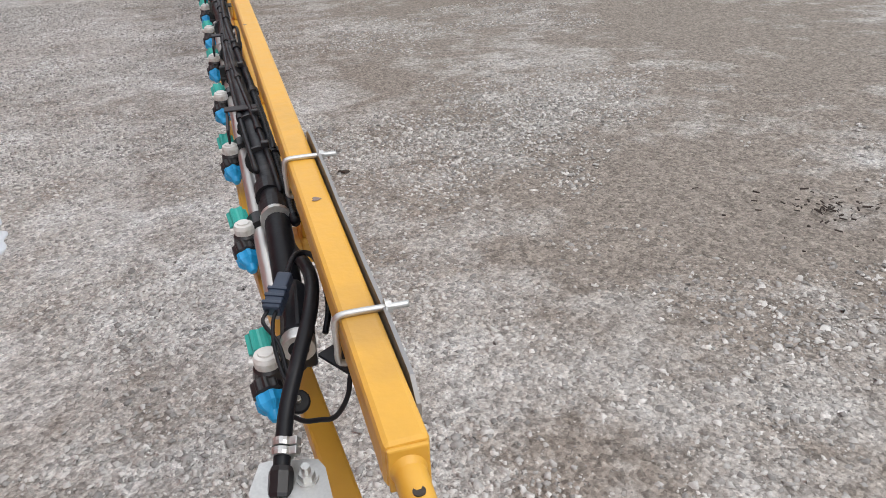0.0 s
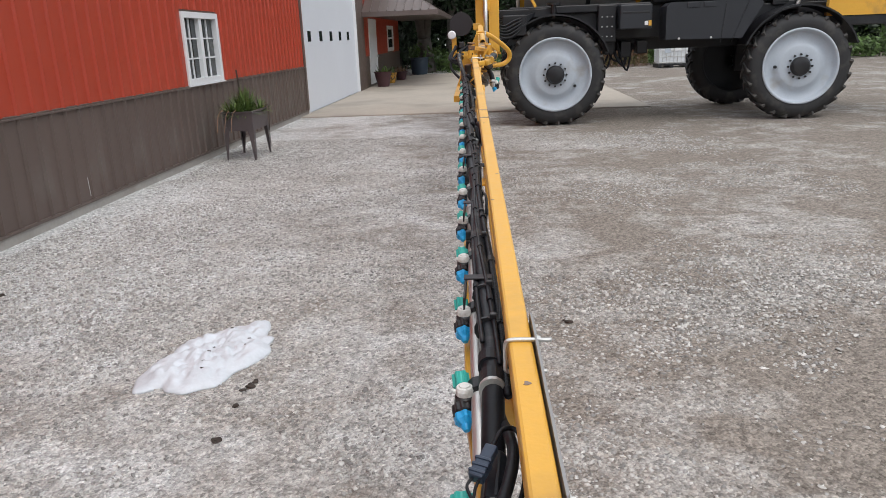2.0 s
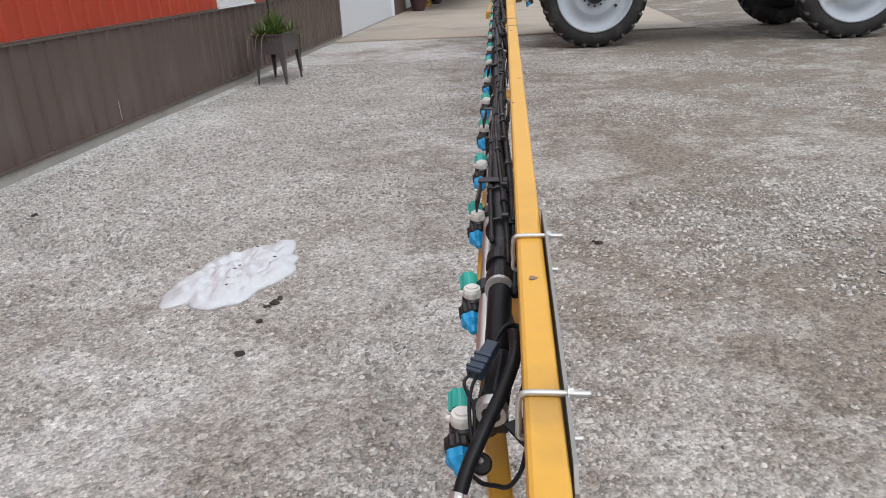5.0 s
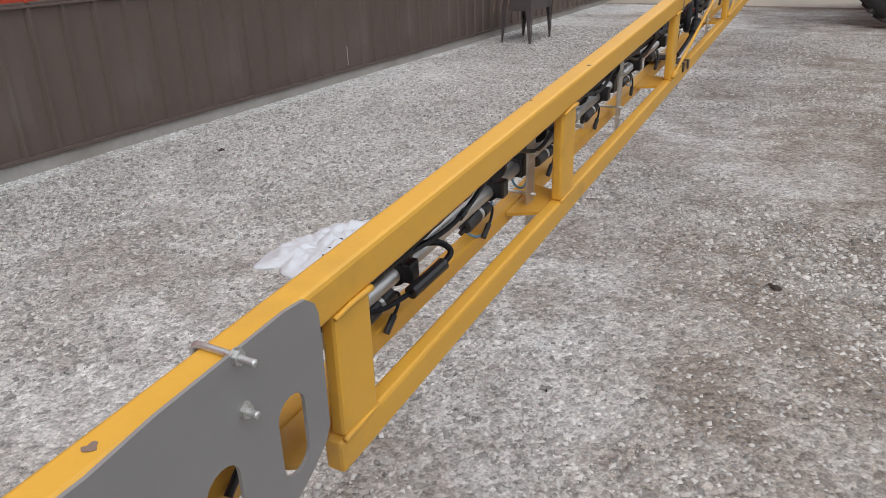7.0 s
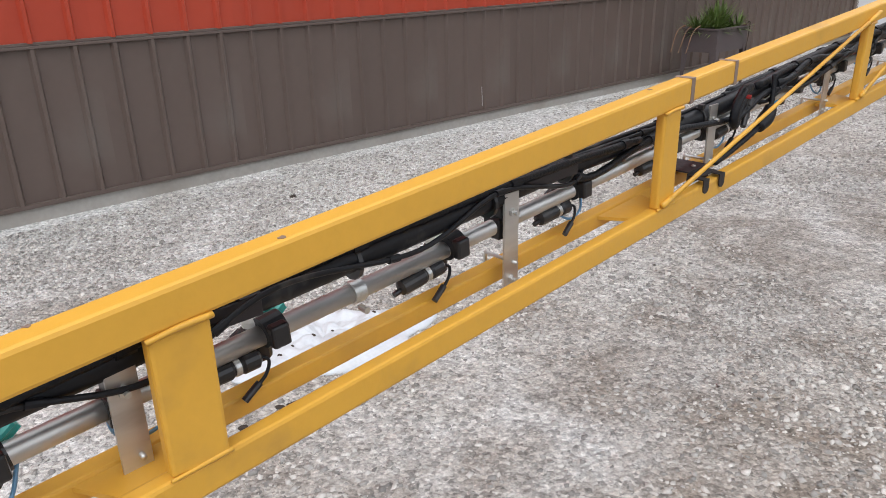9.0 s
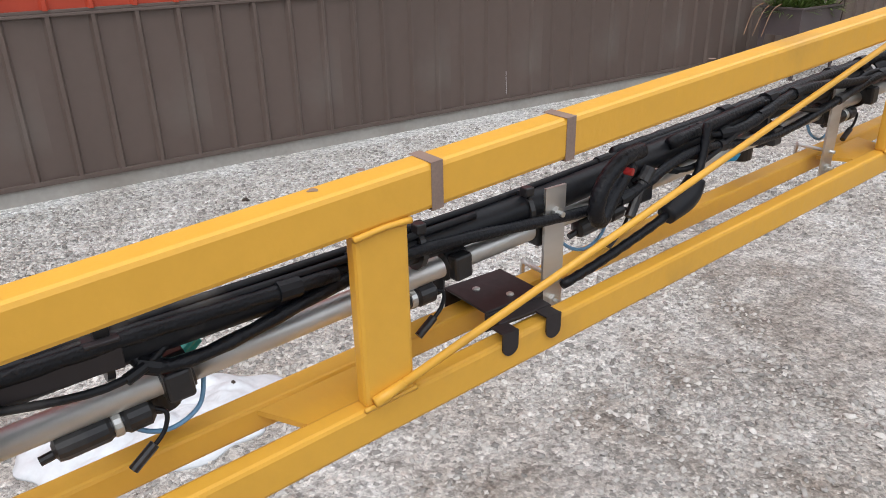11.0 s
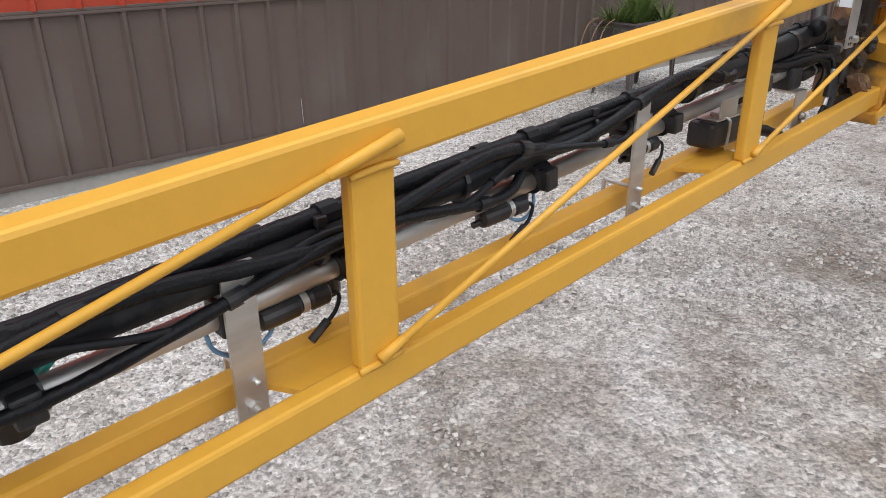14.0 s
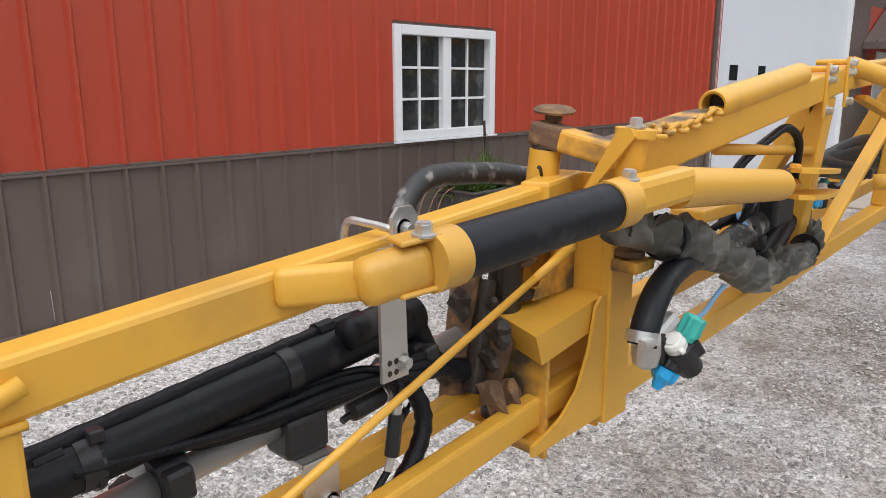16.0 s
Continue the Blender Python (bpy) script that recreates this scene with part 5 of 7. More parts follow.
    part("hinge_barrel", bm, YELLOW, h)
    bm = bmesh.new()
    rod(bm, (0.195, 7.052, 1.586), (0.196, 7.055, 1.604), 0.022, seg=20)
    part("grease_ring", bm, GREASE_HOLE, h, "black greasy ring")
    bm = bmesh.new()
    hose(bm, [(0.208, 7.026, 1.548), (0.213, 7.016, 1.556), (0.211, 7.014, 1.564), (0.205, 7.02, 1.562)], 0.0028, seg=6, n=4)
    part("split_pin", bm, GREASE_HOLE, h)
    # boxed hinge body under the tube
    bm = bmesh.new()
    bar(bm, (0.237, 6.96, 1.522), (0.20, 7.13, 1.525), 0.05, 0.05, 0.006)
    part("tube_end", bm, YELLOW, h)
    bm = bmesh.new()
    box(bm, (0.090, 7.150, 1.085), (0.262, 7.162, 1.545), None, 0.002)
    part("end_plate", bm, YELLOW, h)
    bm = bmesh.new()
    box(bm, (0.262, 7.140, 1.100), (0.284, 7.225, 1.545), None, 0.004)
    part("upright", bm, YELLOW, h)
    bm = bmesh.new()
    extrude_poly(bm, [(0.0, 0.0), (0.0, -0.018), (0.232, -0.018), (0.232, 0.206), (0.206, 0.206), (0.188, 0.190), (0.170, 0.120), (0.135, 0.055), (0.08, 0.018), (0.03, 0.006)], 0.006, Matrix.Translation((0.272, 6.915, 1.135)) @ Matrix(((0, 0, 1, 0), (1, 0, 0, 0), (0, 1, 0, 0), (0, 0, 0, 1))) @ pose(0, 0, 0, 0, 0, 0))
    part("gusset", bm, YELLOW, h)
    bm = bmesh.new()
    lo = [(0.105, 6.985, 1.325), (0.268, 6.930, 1.312), (0.268, 7.150, 1.338), (0.105, 7.150, 1.338)]
    up = [bm.verts.new((x, y, z + 0.0)) for x, y, z in lo]
    dn = [bm.verts.new((x, y + (0.02 if i < 2 else 0), z - 0.052)) for i, (x, y, z) in enumerate(lo)]
    bm.faces.new(up)
    bm.faces.new(dn[::-1])
    for i in range(4):
        bm.faces.new((up[i], dn[i], dn[(i + 1) % 4], up[(i + 1) % 4]))
    part("shelf_box", bm, YELLOW, h)
    bm = bmesh.new()
    box(bm, (0.110, 6.975, 1.085), (0.262, 6.985, 1.285), pose(0, 0, 0, 0, 0, 0), 0.002)
    part("front_plate", bm, YELLOW_WORN, h, "yellow plate smeared with dark grease")
    bm = bmesh.new()
    extrude_poly(bm, [(0.0, 0.0), (0.17, 0.0), (0.17, 0.21), (0.13, 0.20), (0.10, 0.10), (0.04, 0.03)], 0.008, Matrix.Translation((0.095, 6.945, 1.118)) @ pose(0, 0, 0, 0, 0, 0))
    part("floor_plate", bm, YELLOW, h)
    bm = bmesh.new()
    for dx in (0.0, 0.05):
        extrude_poly(bm, [(0, 0), (0.13, 0), (0.0, 0.13)], 0.006, Matrix.Translation((0.150 + dx, 7.145, 1.34)) @ Matrix(((0, 0, 1, 0), (-1, 0, 0, 0), (0, 1, 0, 0), (0, 0, 0, 1))))
    part("rib", bm, YELLOW_WORN, h)
    bm = bmesh.new()
    rod(bm, (0.150, 6.99, 1.12), (0.165, 6.995, 1.46), 0.030, seg=18)
    part("hinge_pin", bm, GREASE_HOLE, h, "black grease-covered hinge pin")
    for q in range(3):
        bm = bmesh.new()
        lathe(bm, ((0.012, 0), (0.034, 0.004), (0.036, 0.010), (0.020, 0.014)), 18, Matrix.Translation((0.168, 7.02, 1.335 + 0.06 * q)) @ pose(0, 0, 0, 6, -4, 0))
        part("washer", bm, RUST if q else GREASE_HOLE, h)
    bm = bmesh.new()
    lathe(bm, ((0.010, 0), (0.026, 0.003), (0.026, 0.012), (0.012, 0.020)), 18, Matrix.Translation((0.305, 7.16, 1.408)))
    part("pin_cap", bm, RUST, h, "rusty brown pin cap")
    part("pin_lug", boxes(((0.284, 7.13, 1.385), (0.335, 7.20, 1.406)), bevel=0.005), YELLOW_WORN, h)
    # rusty greased linkage at the inner side of the box
    for q, (a, b, r) in enumerate((((0.118, 6.90, 1.15), (0.128, 6.93, 1.40), 0.026), ((0.165, 6.90, 1.20), (0.155, 6.95, 1.38), 0.018))):
        bm = bmesh.new()
        rod(bm, a, b, r, seg=18)
        part("link_pin", bm, RUST if q != 1 else GREASE_HOLE, h)
    bm = bmesh.new()
    extrude_poly(bm, [(0.0, 0.0), (0.09, 0.02), (0.11, 0.10), (0.06, 0.17), (0.01, 0.14)], 0.008, Matrix.Translation((0.105, 6.915, 1.18)) @ pose(0, 0, 0, 80, 0, 14))
    part("link_plate", bm, RUST, h, "rusty brown link plate")
    rng = random.Random(17)
    for q in range(14):
        bm = bmesh.new()
        bmesh.ops.create_icosphere(bm, subdivisions=2, radius=rng.uniform(0.012, 0.028))
        off = Vector((rng.uniform(0.10, 0.22), rng.uniform(6.89, 6.975), rng.uniform(1.12, 1.36)))
        for v in bm.verts:
            v.co *= 1 + 0.9 * noise.noise(v.co * 60 + off * 5)
            v.co.y *= 0.6
            v.co += off
        part("grease_clump", bm, GREASE_HOLE if q % 3 else RUST, h)
    # hose strap at the tube end
    s = thing("pipe_bracket", "flat stainless upright strap bolted over the tube", "bracket", "pipe brackets along the boom", at=HINGE_AT)
    bm = bmesh.new()
    m = Matrix(((0, 0, 1, 0.286), (1, 0, 0, 6.605), (0, 1, 0, 0), (0, 0, 0, 1)))
    extrude_poly(bm, [(-0.022, 1.505), (0.022, 1.505), (0.022, 1.545), (0.012, 1.556), (-0.012, 1.556), (-0.022, 1.545)], 0.005, m)
    extrude_poly(bm, [(-0.020, 1.335), (0.028, 1.335), (0.022, 1.505), (-0.022, 1.505)], 0.005, Matrix(((0, 0, 1, 0.262), (1, 0, 0, 6.605), (0, 1, 0, 0), (0, 0, 0, 1))))
    part("strap", bm, STEEL, s)
    for p in ((0.291, 6.603, 1.530), (0.267, 6.622, 1.355)):
        bm = bmesh.new()
        hexbolt(bm, p, 0.009, 0.010, (1, 0, 0))
        part("bolt", bm, ZINC, s)
    # strap holes as thin dark discs, the shade in them is only colour
    for k in range(4):
        bm = bmesh.new()
        rod(bm, (0.2668, 6.598 + 0.012 * (k % 2), 1.345 + 0.014 * (k // 2)), (0.2676, 6.598 + 0.012 * (k % 2), 1.345 + 0.014 * (k // 2)), 0.004, seg=10)
        part("hole", bm, GREASE_HOLE, s)
    bm = bmesh.new()
    hose(bm, [(0.286, 6.59, 1.530), (0.25, 6.585, 1.533), (0.215, 6.58, 1.532), (0.205, 6.58, 1.50)], 0.005, seg=8, n=4)
    part("u_bolt", bm, ZINC, s, smooth=True)
    s = thing("pipe_bracket", "bent stainless bracket on the lower rail with a bolt", "bracket", "pipe brackets along the boom", at=HINGE_AT)
    bm = bmesh.new()
    box(bm, (0.150, 6.50, 1.228), (0.205, 6.56, 1.234), None, 0.001)
    box(bm, (0.201, 6.50, 1.140), (0.206, 6.56, 1.234), None, 0.001)
    part("strap", bm, STEEL, s)
    bm = bmesh.new()
    hexbolt(bm, (0.206, 6.545, 1.168), 0.009, 0.010, (1, 0, 0))
    part("bolt", bm, ZINC, s)
    part("cushion", boxes(((0.135, 6.49, 1.234), (0.190, 6.56, 1.290)), bevel=0.008), PLASTIC, s)
    # big hoses through the hinge
    b = thing("supply_hose", "thick dusty black hose arching over the hinge", "hose", at=HINGE_AT)
    bm = bmesh.new()
    hose(bm, [(0.150, 6.70, 1.36), (0.120, 6.76, 1.44), (0.100, 6.80, 1.505), (0.095, 6.86, 1.548), (0.095, 6.98, 1.548), (0.10, 7.10, 1.535), (0.12, 7.25, 1.50)], 0.0185, seg=14, n=7, ribs=0.0006)
    part("hose", bm, HOSEBIG, b, smooth=True)
    b = thing("supply_hose", "thick dusty black hose bending under the tube", "hose", at=HINGE_AT)
    bm = bmesh.new()
    hose(bm, [(0.185, 6.60, 1.375), (0.165, 6.70, 1.375), (0.150, 6.765, 1.345), (0.150, 6.80, 1.29), (0.150, 6.85, 1.250), (0.145, 6.92, 1.232), (0.14, 7.0, 1.24), (0.13, 7.06, 1.27)], 0.021, seg=14, n=7)
    part("hose", bm, RUBBER, b, smooth=True)
    # wrapped hose outside
    w = thing("wrapped_hose", "hose bundle in wrinkled grey protective wrap", "hose", at=HINGE_AT)
    bm = bmesh.new()
    hose(bm, [(0.330, 7.06, 1.482), (0.352, 7.16, 1.455), (0.345, 7.34, 1.400), (0.33, 7.55, 1.345), (0.318, 7.76, 1.262), (0.305, 8.00, 1.245), (0.285, 8.26, 1.235), (0.27, 8.42, 1.275)], 0.035, seg=28, n=22)
    bm.normal_update()
    for v in bm.verts:
        q = v.co * 17
        f = noise.noise(q) * 0.018 + abs(noise.noise(Vector((q.x * 2.2, q.y * 1.1, q.z * 2.2 + q.y * 1.4)))) * 0.030 - 0.012 + noise.noise(q * 4) * 0.003
        a = Vector((noise.noise(q * 0.9), 0, noise.noise(q * 0.9 + Vector((7, 3, 1)))))
        v.co += (v.normal if v.normal.length > 0.1 else a) * f
        v.co.z += f * 0.8
        v.co.x += noise.noise(q * 1.3 + Vector((3, 0, 0))) * 0.008
    part("wrap", bm, SILVERCLOTH, w, smooth=True)
    for y, z, x in ((8.30, 1.245, 0.281), (7.20, 1.443, 0.350)):
        bm = bmesh.new()
        rod(bm, (x, y - 0.01, z), (x - 0.002, y + 0.012, z - 0.002), 0.040, seg=20)
        part("tie_band", bm, RUBBER, w)
    b = thing("supply_hose", "short black elbow hose with bright clamp and valve", "hose", at=HINGE_AT)
    bm = bmesh.new()
    hose(bm, [(0.33, 7.40, 1.372), (0.352, 7.28, 1.385), (0.366, 7.18, 1.378), (0.378, 7.11, 1.358), (0.384, 7.07, 1.325), (0.385, 7.058, 1.295)], 0.0235, seg=16, n=8)
    part("hose", bm, RUBBER, b, smooth=True)
    bm = bmesh.new()
    rod(bm, (0.384, 7.063, 1.318), (0.385, 7.058, 1.300), 0.027, seg=20)
    box(bm, (0.395, 7.02, 1.302), (0.412, 7.05, 1.316), None, 0.002)
    part("hose_clamp", bm, ZINC, b)
    bm = bmesh.new()
    lathe(bm, ((0.022, 0.03), (0.024, 0.0), (0.020, -0.018), (0.008, -0.026)), 18, Matrix.Translation((0.386, 7.072, 1.280)))
    rod(bm, (0.384, 7.075, 1.285), (0.370, 7.19, 1.300), 0.021, seg=16)
    part("valve_body", bm, STEEL, b, smooth=False)
    bm = bmesh.new()
    box(bm, (0.372, 7.085, 1.262), (0.410, 7.115, 1.305), None, 0.004)
    part("clip", bm, PLASTIC, b)
    bm = bmesh.new()
    hose(bm, [(0.36, 7.32, 1.275), (0.355, 7.38, 1.270), (0.345, 7.46, 1.282), (0.34, 7.52, 1.295)], 0.005, seg=8, n=5)
    part("air_line", bm, LIGHTBLUE, b, smooth=True)
    # chain and open pipe on the inner top tube
    p = thing("transport_pipe", "open-ended yellow steel pipe lying on the tube", "pipe", at=HINGE_AT)
    a, c = Vector((0.300, 7.490, 1.652)), Vector((0.288, 8.06, 1.712))
    d = (c - a).normalized()
    bm = bmesh.new()
    m = frame_of(a, c)
    L = (c - a).length
    lathe(bm, ((0.022, 0.06), (0.022, 0.0), (0.027, -0.002), (0.029, 0.003), (0.029, L - 0.004), (0.026, L)), 26, m)
    part("pipe", bm, YELLOW, p)
    # dark disc plugs the mouth, its colour stands for the shade inside
    bm = bmesh.new()
    lathe(bm, ((0.0215, 0.040), (0.0215, 0.044)), 20, m)
    part("bore", bm, GREASE_HOLE, p, "dark disc painted for the shade inside the pipe")
    ch = thing("chain", "yellow-painted steel chain from the hinge to the pipe", "chain", at=HINGE_AT)
    a, c = Vector((0.362, 7.085, 1.628)), Vector((0.318, 7.475, 1.646))
    for k in range(11):
        f = (k + 0.5) / 11
        ctr = a.lerp(c, f) - Vector((0, 0, 0.030 * 4 * f * (1 - f) * 0.5))
        mm = frame_of(ctr, ctr + (c - a)) @ pose(0, 0, 0, 0, 0, 90 * (k % 2) + 30)
        bm = bmesh.new()
        hose(bm, [mm @ Vector((0.0095 * math.cos(t), 0, 0.021 * math.sin(t) * (1.0 if abs(math.sin(t)) < 0.9 else 1.05))) for t in np.linspace(0.0, 2 * math.pi, 11)], 0.0046, seg=8, n=2)
        part("link", bm, CHAIN, ch, smooth=True)
    return h


build_hinge()


def build_inner_boom():
    b = thing("inner_boom", "yellow inner boom truss section with posts and braces", "sprayer boom", at=HINGE_AT)
    top = lambda y: Vector((0.290 - 0.012 * (y - 7.3), y, 1.585 + 0.105 * (y - 7.3) if y < 9 else 1.7635 + 0.02 * (y - 9)))
    segs = ((7.10, 8.45), (8.46, 10.2), (10.2, 13.1))
    for y0, y1 in segs:
        bm = bmesh.new()
        bar(bm, top(y0), top(y1), 0.060, 0.070, 0.006)
        part("top_tube", bm, YELLOW, b)
    bm = bmesh.new()
    m = frame_of(top(7.12) + Vector((0, 0, 0.037)), top(7.6) + Vector((0, 0, 0.037)))
    extrude_poly(bm, [(-0.030, 0.0), (0.030, 0.0), (0.030, 0.32), (0.0, 0.42), (-0.030, 0.42)], 0.004, m @ Matrix(((1, 0, 0, 0), (0, 0, 1, 0), (0, 1, 0, 0), (0, 0, 0, 1))))
    part("wear_plate", bm, YELLOW_WORN, b)
    low = lambda y, o: Vector((0.245 + o - 0.012 * (y - 7.3), y, 1.150 + 0.02 * (y - 7.3)))
    for o in (0.0, -0.20):
        bm = bmesh.new()
        bar(bm, low(7.2, o), low(13.1, o), 0.055, 0.060, 0.006)
        part("lower_rail", bm, YELLOW, b)
    for y in (8.33, 9.5, 10.7, 11.9):
        for o in (0.0, -0.20):
            bm = bmesh.new()
            bar(bm, low(y, o) + Vector((0, 0, 0.03)), top(y) + Vector((o * 0.1, 0, -0.035)), 0.050, 0.070, 0.006, up=(0, 1, 0))
            part("post", bm, YELLOW, b)
    for y0, y1 in ((8.45, 9.4), (9.6, 10.6), (10.8, 11.8)):
        bm = bmesh.new()
        bar(bm, low(y0, 0.03) + Vector((0, 0, 0.03)), top(y1) + Vector((0.03, 0, -0.06)), 0.045, 0.020, 0.004)
        part("brace", bm, YELLOW, b)
    # cross rod and clamp plates by the first post
    bm = bmesh.new()
    rod(bm, (0.272, 7.60, 1.560), (0.268, 8.32, 1.512), 0.0125, seg=14)
    part("cross_rod", bm, YELLOW, b, smooth=True)
    for y in (8.22, 8.42):
        bm = bmesh.new()
        box(bm, (top(y).x + 0.030, y - 0.014, top(y).z - 0.075), (top(y).x + 0.038, y + 0.014, top(y).z + 0.060), None, 0.002)
        part("clamp_plate", bm, YELLOW, b)
        for dz in (-0.058, 0.045, 0.02):
            bm = bmesh.new()
            hexbolt(bm, (top(y).x + 0.040, y, top(y).z + dz), 0.010, 0.012, (1, 0, 0))
            part("bolt", bm, ZINC, b)
        bm = bmesh.new()
        rod(bm, (top(y).x - 0.05, y, top(y).z + 0.046), (top(y).x + 0.05, y, top(y).z + 0.046), 0.008, seg=10)
        part("cross_bolt", bm, YELLOW, b)
    # bent guard pipe
    bm = bmesh.new()
    t = top(8.5)
    hose(bm, [t + Vector((0.02, 0, 0.03)), t + Vector((0.12, 0.12, -0.02)), t + Vector((0.26, 0.32, -0.13)), t + Vector((0.31, 0.40, -0.20)), t + Vector((0.30, 0.42, -0.27)), t + Vector((0.22, 0.40, -0.32)), t + Vector((0.04, 0.36, -0.33))], 0.026, seg=16, n=8)
    part("guard_pipe", bm, YELLOW, b, smooth=True)
    bm = bmesh.new()
    bar(bm, t + Vector((0.02, 0.15, -0.06)), t + Vector((0.20, 0.36, -0.20)), 0.05, 0.02, 0.004)
    part("gusset", bm, YELLOW, b)
    # hoses bundled inside the truss
    for k in range(5):
        hs = thing("supply_hose", "black hoses bundled inside the inner boom", "hose", "hoses in the inner boom", at=HINGE_AT)
        bm = bmesh.new()
        pts = [(0.28 - 0.03 * k, 7.9 + 0.05 * k, 1.23 + 0.02 * k), (0.24 - 0.02 * k, 8.25, 1.30 + 0.03 * k), (0.20 - 0.02 * k, 8.6, 1.42 + 0.03 * math.sin(k)), (0.16, 9.3, 1.36 + 0.03 * k), (0.14 - 0.01 * k, 10.5, 1.36 + 0.02 * k), (0.12, 12.2, 1.42 + 0.02 * k)]
        hose(bm, pts, 0.020 + 0.005 * (k % 2), seg=10, n=8)
        part("hose", bm, RUBBER, hs, smooth=True)
    v = thing("valve_motor", "black valve cluster with a dusty cylinder under the tube", "valve", at=HINGE_AT)
    bm = bmesh.new()
    rod(bm, (0.23, 7.78, 1.305), (0.22, 8.12, 1.345), 0.035, seg=18)
    part("cylinder", bm, HOSEBIG, v)
    part("housing", boxes(((0.18, 8.05, 1.33), (0.27, 8.2, 1.42)), bevel=0.01), PLASTIC, v)
    part("bracket", boxes(((0.17, 7.62, 1.395), (0.25, 7.86, 1.425)), bevel=0.006), YELLOW, v)
    for k in range(6):
        bm = bmesh.new()
        r = random.Random(k)
        hose(bm, [(0.2 + r.uniform(-.05, .06), 7.85 + r.uniform(0, .1), 1.34), (0.21 + r.uniform(-.05, .06), 7.95, 1.39 + r.uniform(-.02, .04)), (0.2 + r.uniform(-.05, .05), 8.1, 1.40 + r.uniform(-.03, .03)), (0.2, 8.25, 1.36 + r.uniform(-.04, .04))], 0.009, seg=8, n=5)
        part("cable", bm, LIGHTBLUE if k == 0 else LOOM, v, smooth=True)
    n = thing("wiring_loom", "black loom hooked over the cross rod", "cable", "cables along the boom", at=HINGE_AT)
    bm = bmesh.new()
    hose(bm, [(0.255, 7.73, 1.47), (0.262, 7.80, 1.52), (0.268, 7.95, 1.565), (0.275, 8.05, 1.585), (0.285, 8.12, 1.55), (0.28, 8.14, 1.48), (0.26, 8.2, 1.42)], 0.011, seg=10, n=7)
    part("sheath", bm, LOOM, n, smooth=True)


build_inner_boom()


# ---- the sprayer behind ----
WR = 0.92


def wheel_proto():
    w = thing("tractor_wheel", "tall lugged sprayer wheel with silver dished rim", "wheel", "sprayer wheels")
    half = 0.21
    R = Matrix.Rotation(radians(90), 4, "X")
    bm = bmesh.new()
    lathe(bm, ((0.62, -half + 0.01), (0.66, -half - 0.015), (0.78, -half - 0.02), (0.86, -half + 0.02), (0.885, -half + 0.07), (0.89, 0), (0.885, half - 0.07), (0.86, half - 0.02), (0.78, half + 0.02), (0.66, half + 0.015), (0.62, half - 0.01)), 72, R, False)
    tyre = part("tyre", bm, TYRE, w, smooth=True)
    lug = bmesh.new()
    box(lug, (-0.026, -0.13, -0.035), (0.026, 0.13, 0.028), None, 0.006)
    first = None
    for k in range(24):
        for q in (-1, 1):
            a = 2 * math.pi * (k + (0.5 if q > 0 else 0)) / 24
            m = Matrix.Rotation(a, 4, "Y") @ Matrix.Translation((0, q * 0.105, 0.888)) @ Matrix.Rotation(radians(-8 * q), 4, "X") @ Matrix.Rotation(radians(38 * q), 4, "Z")
            if first is None:
                first = part("lug", lug, TYRE, tyre)
                first.matrix_local = m
            else:
                o = new("lug", first.data)
                o.parent = tyre
                o.matrix_local = m
    bm = bmesh.new()
    lathe(bm, ((0.655, half + 0.010), (0.655, half + 0.030), (0.632, half + 0.034), (0.612, half + 0.018), (0.600, half - 0.05), (0.575, half - 0.085), (0.50, half - 0.10), (0.43, half - 0.085), (0.375, half - 0.035), (0.33, half - 0.022), (0.23, half - 0.020), (0.12, half - 0.02)), 64, R, False)
    rim = part("rim", bm, RIM, w, smooth=True)
    bm = bmesh.new()
    lathe(bm, ((0.655, -half - 0.026), (0.635, -half - 0.03), (0.60, -half + 0.05), (0.58, -half + 0.10), (0.12, -half + 0.12)), 56, R, False)
    part("rim_back", bm, MACHINE, rim, smooth=True)
    bm = bmesh.new()
    lathe(bm, ((0.165, half - 0.02), (0.165, half + 0.03), (0.135, half + 0.07), (0.12, half + 0.075), (0.05, half + 0.08)), 28, R)
    part("hub", bm, MACHINE, rim, "black bolted hub")
    for k in range(12):
        a = 2 * math.pi * k / 12
        bm = bmesh.new()
        rod(bm, (0.205 * math.cos(a), -half + 0.02, 0.205 * math.sin(a)), (0.205 * math.cos(a), -half - 0.018, 0.205 * math.sin(a)), 0.019, seg=6)
        part("bolt", bm, MACHINE, rim)
    # solid black plug, coloured for the shade of an opening in the rim
    bm = bmesh.new()
    rod(bm, (0.36, -half + 0.06, -0.21), (0.36, -half + 0.02, -0.21), 0.027, seg=12)
    part("valve_hole", bm, MACHINE, rim)
    return w


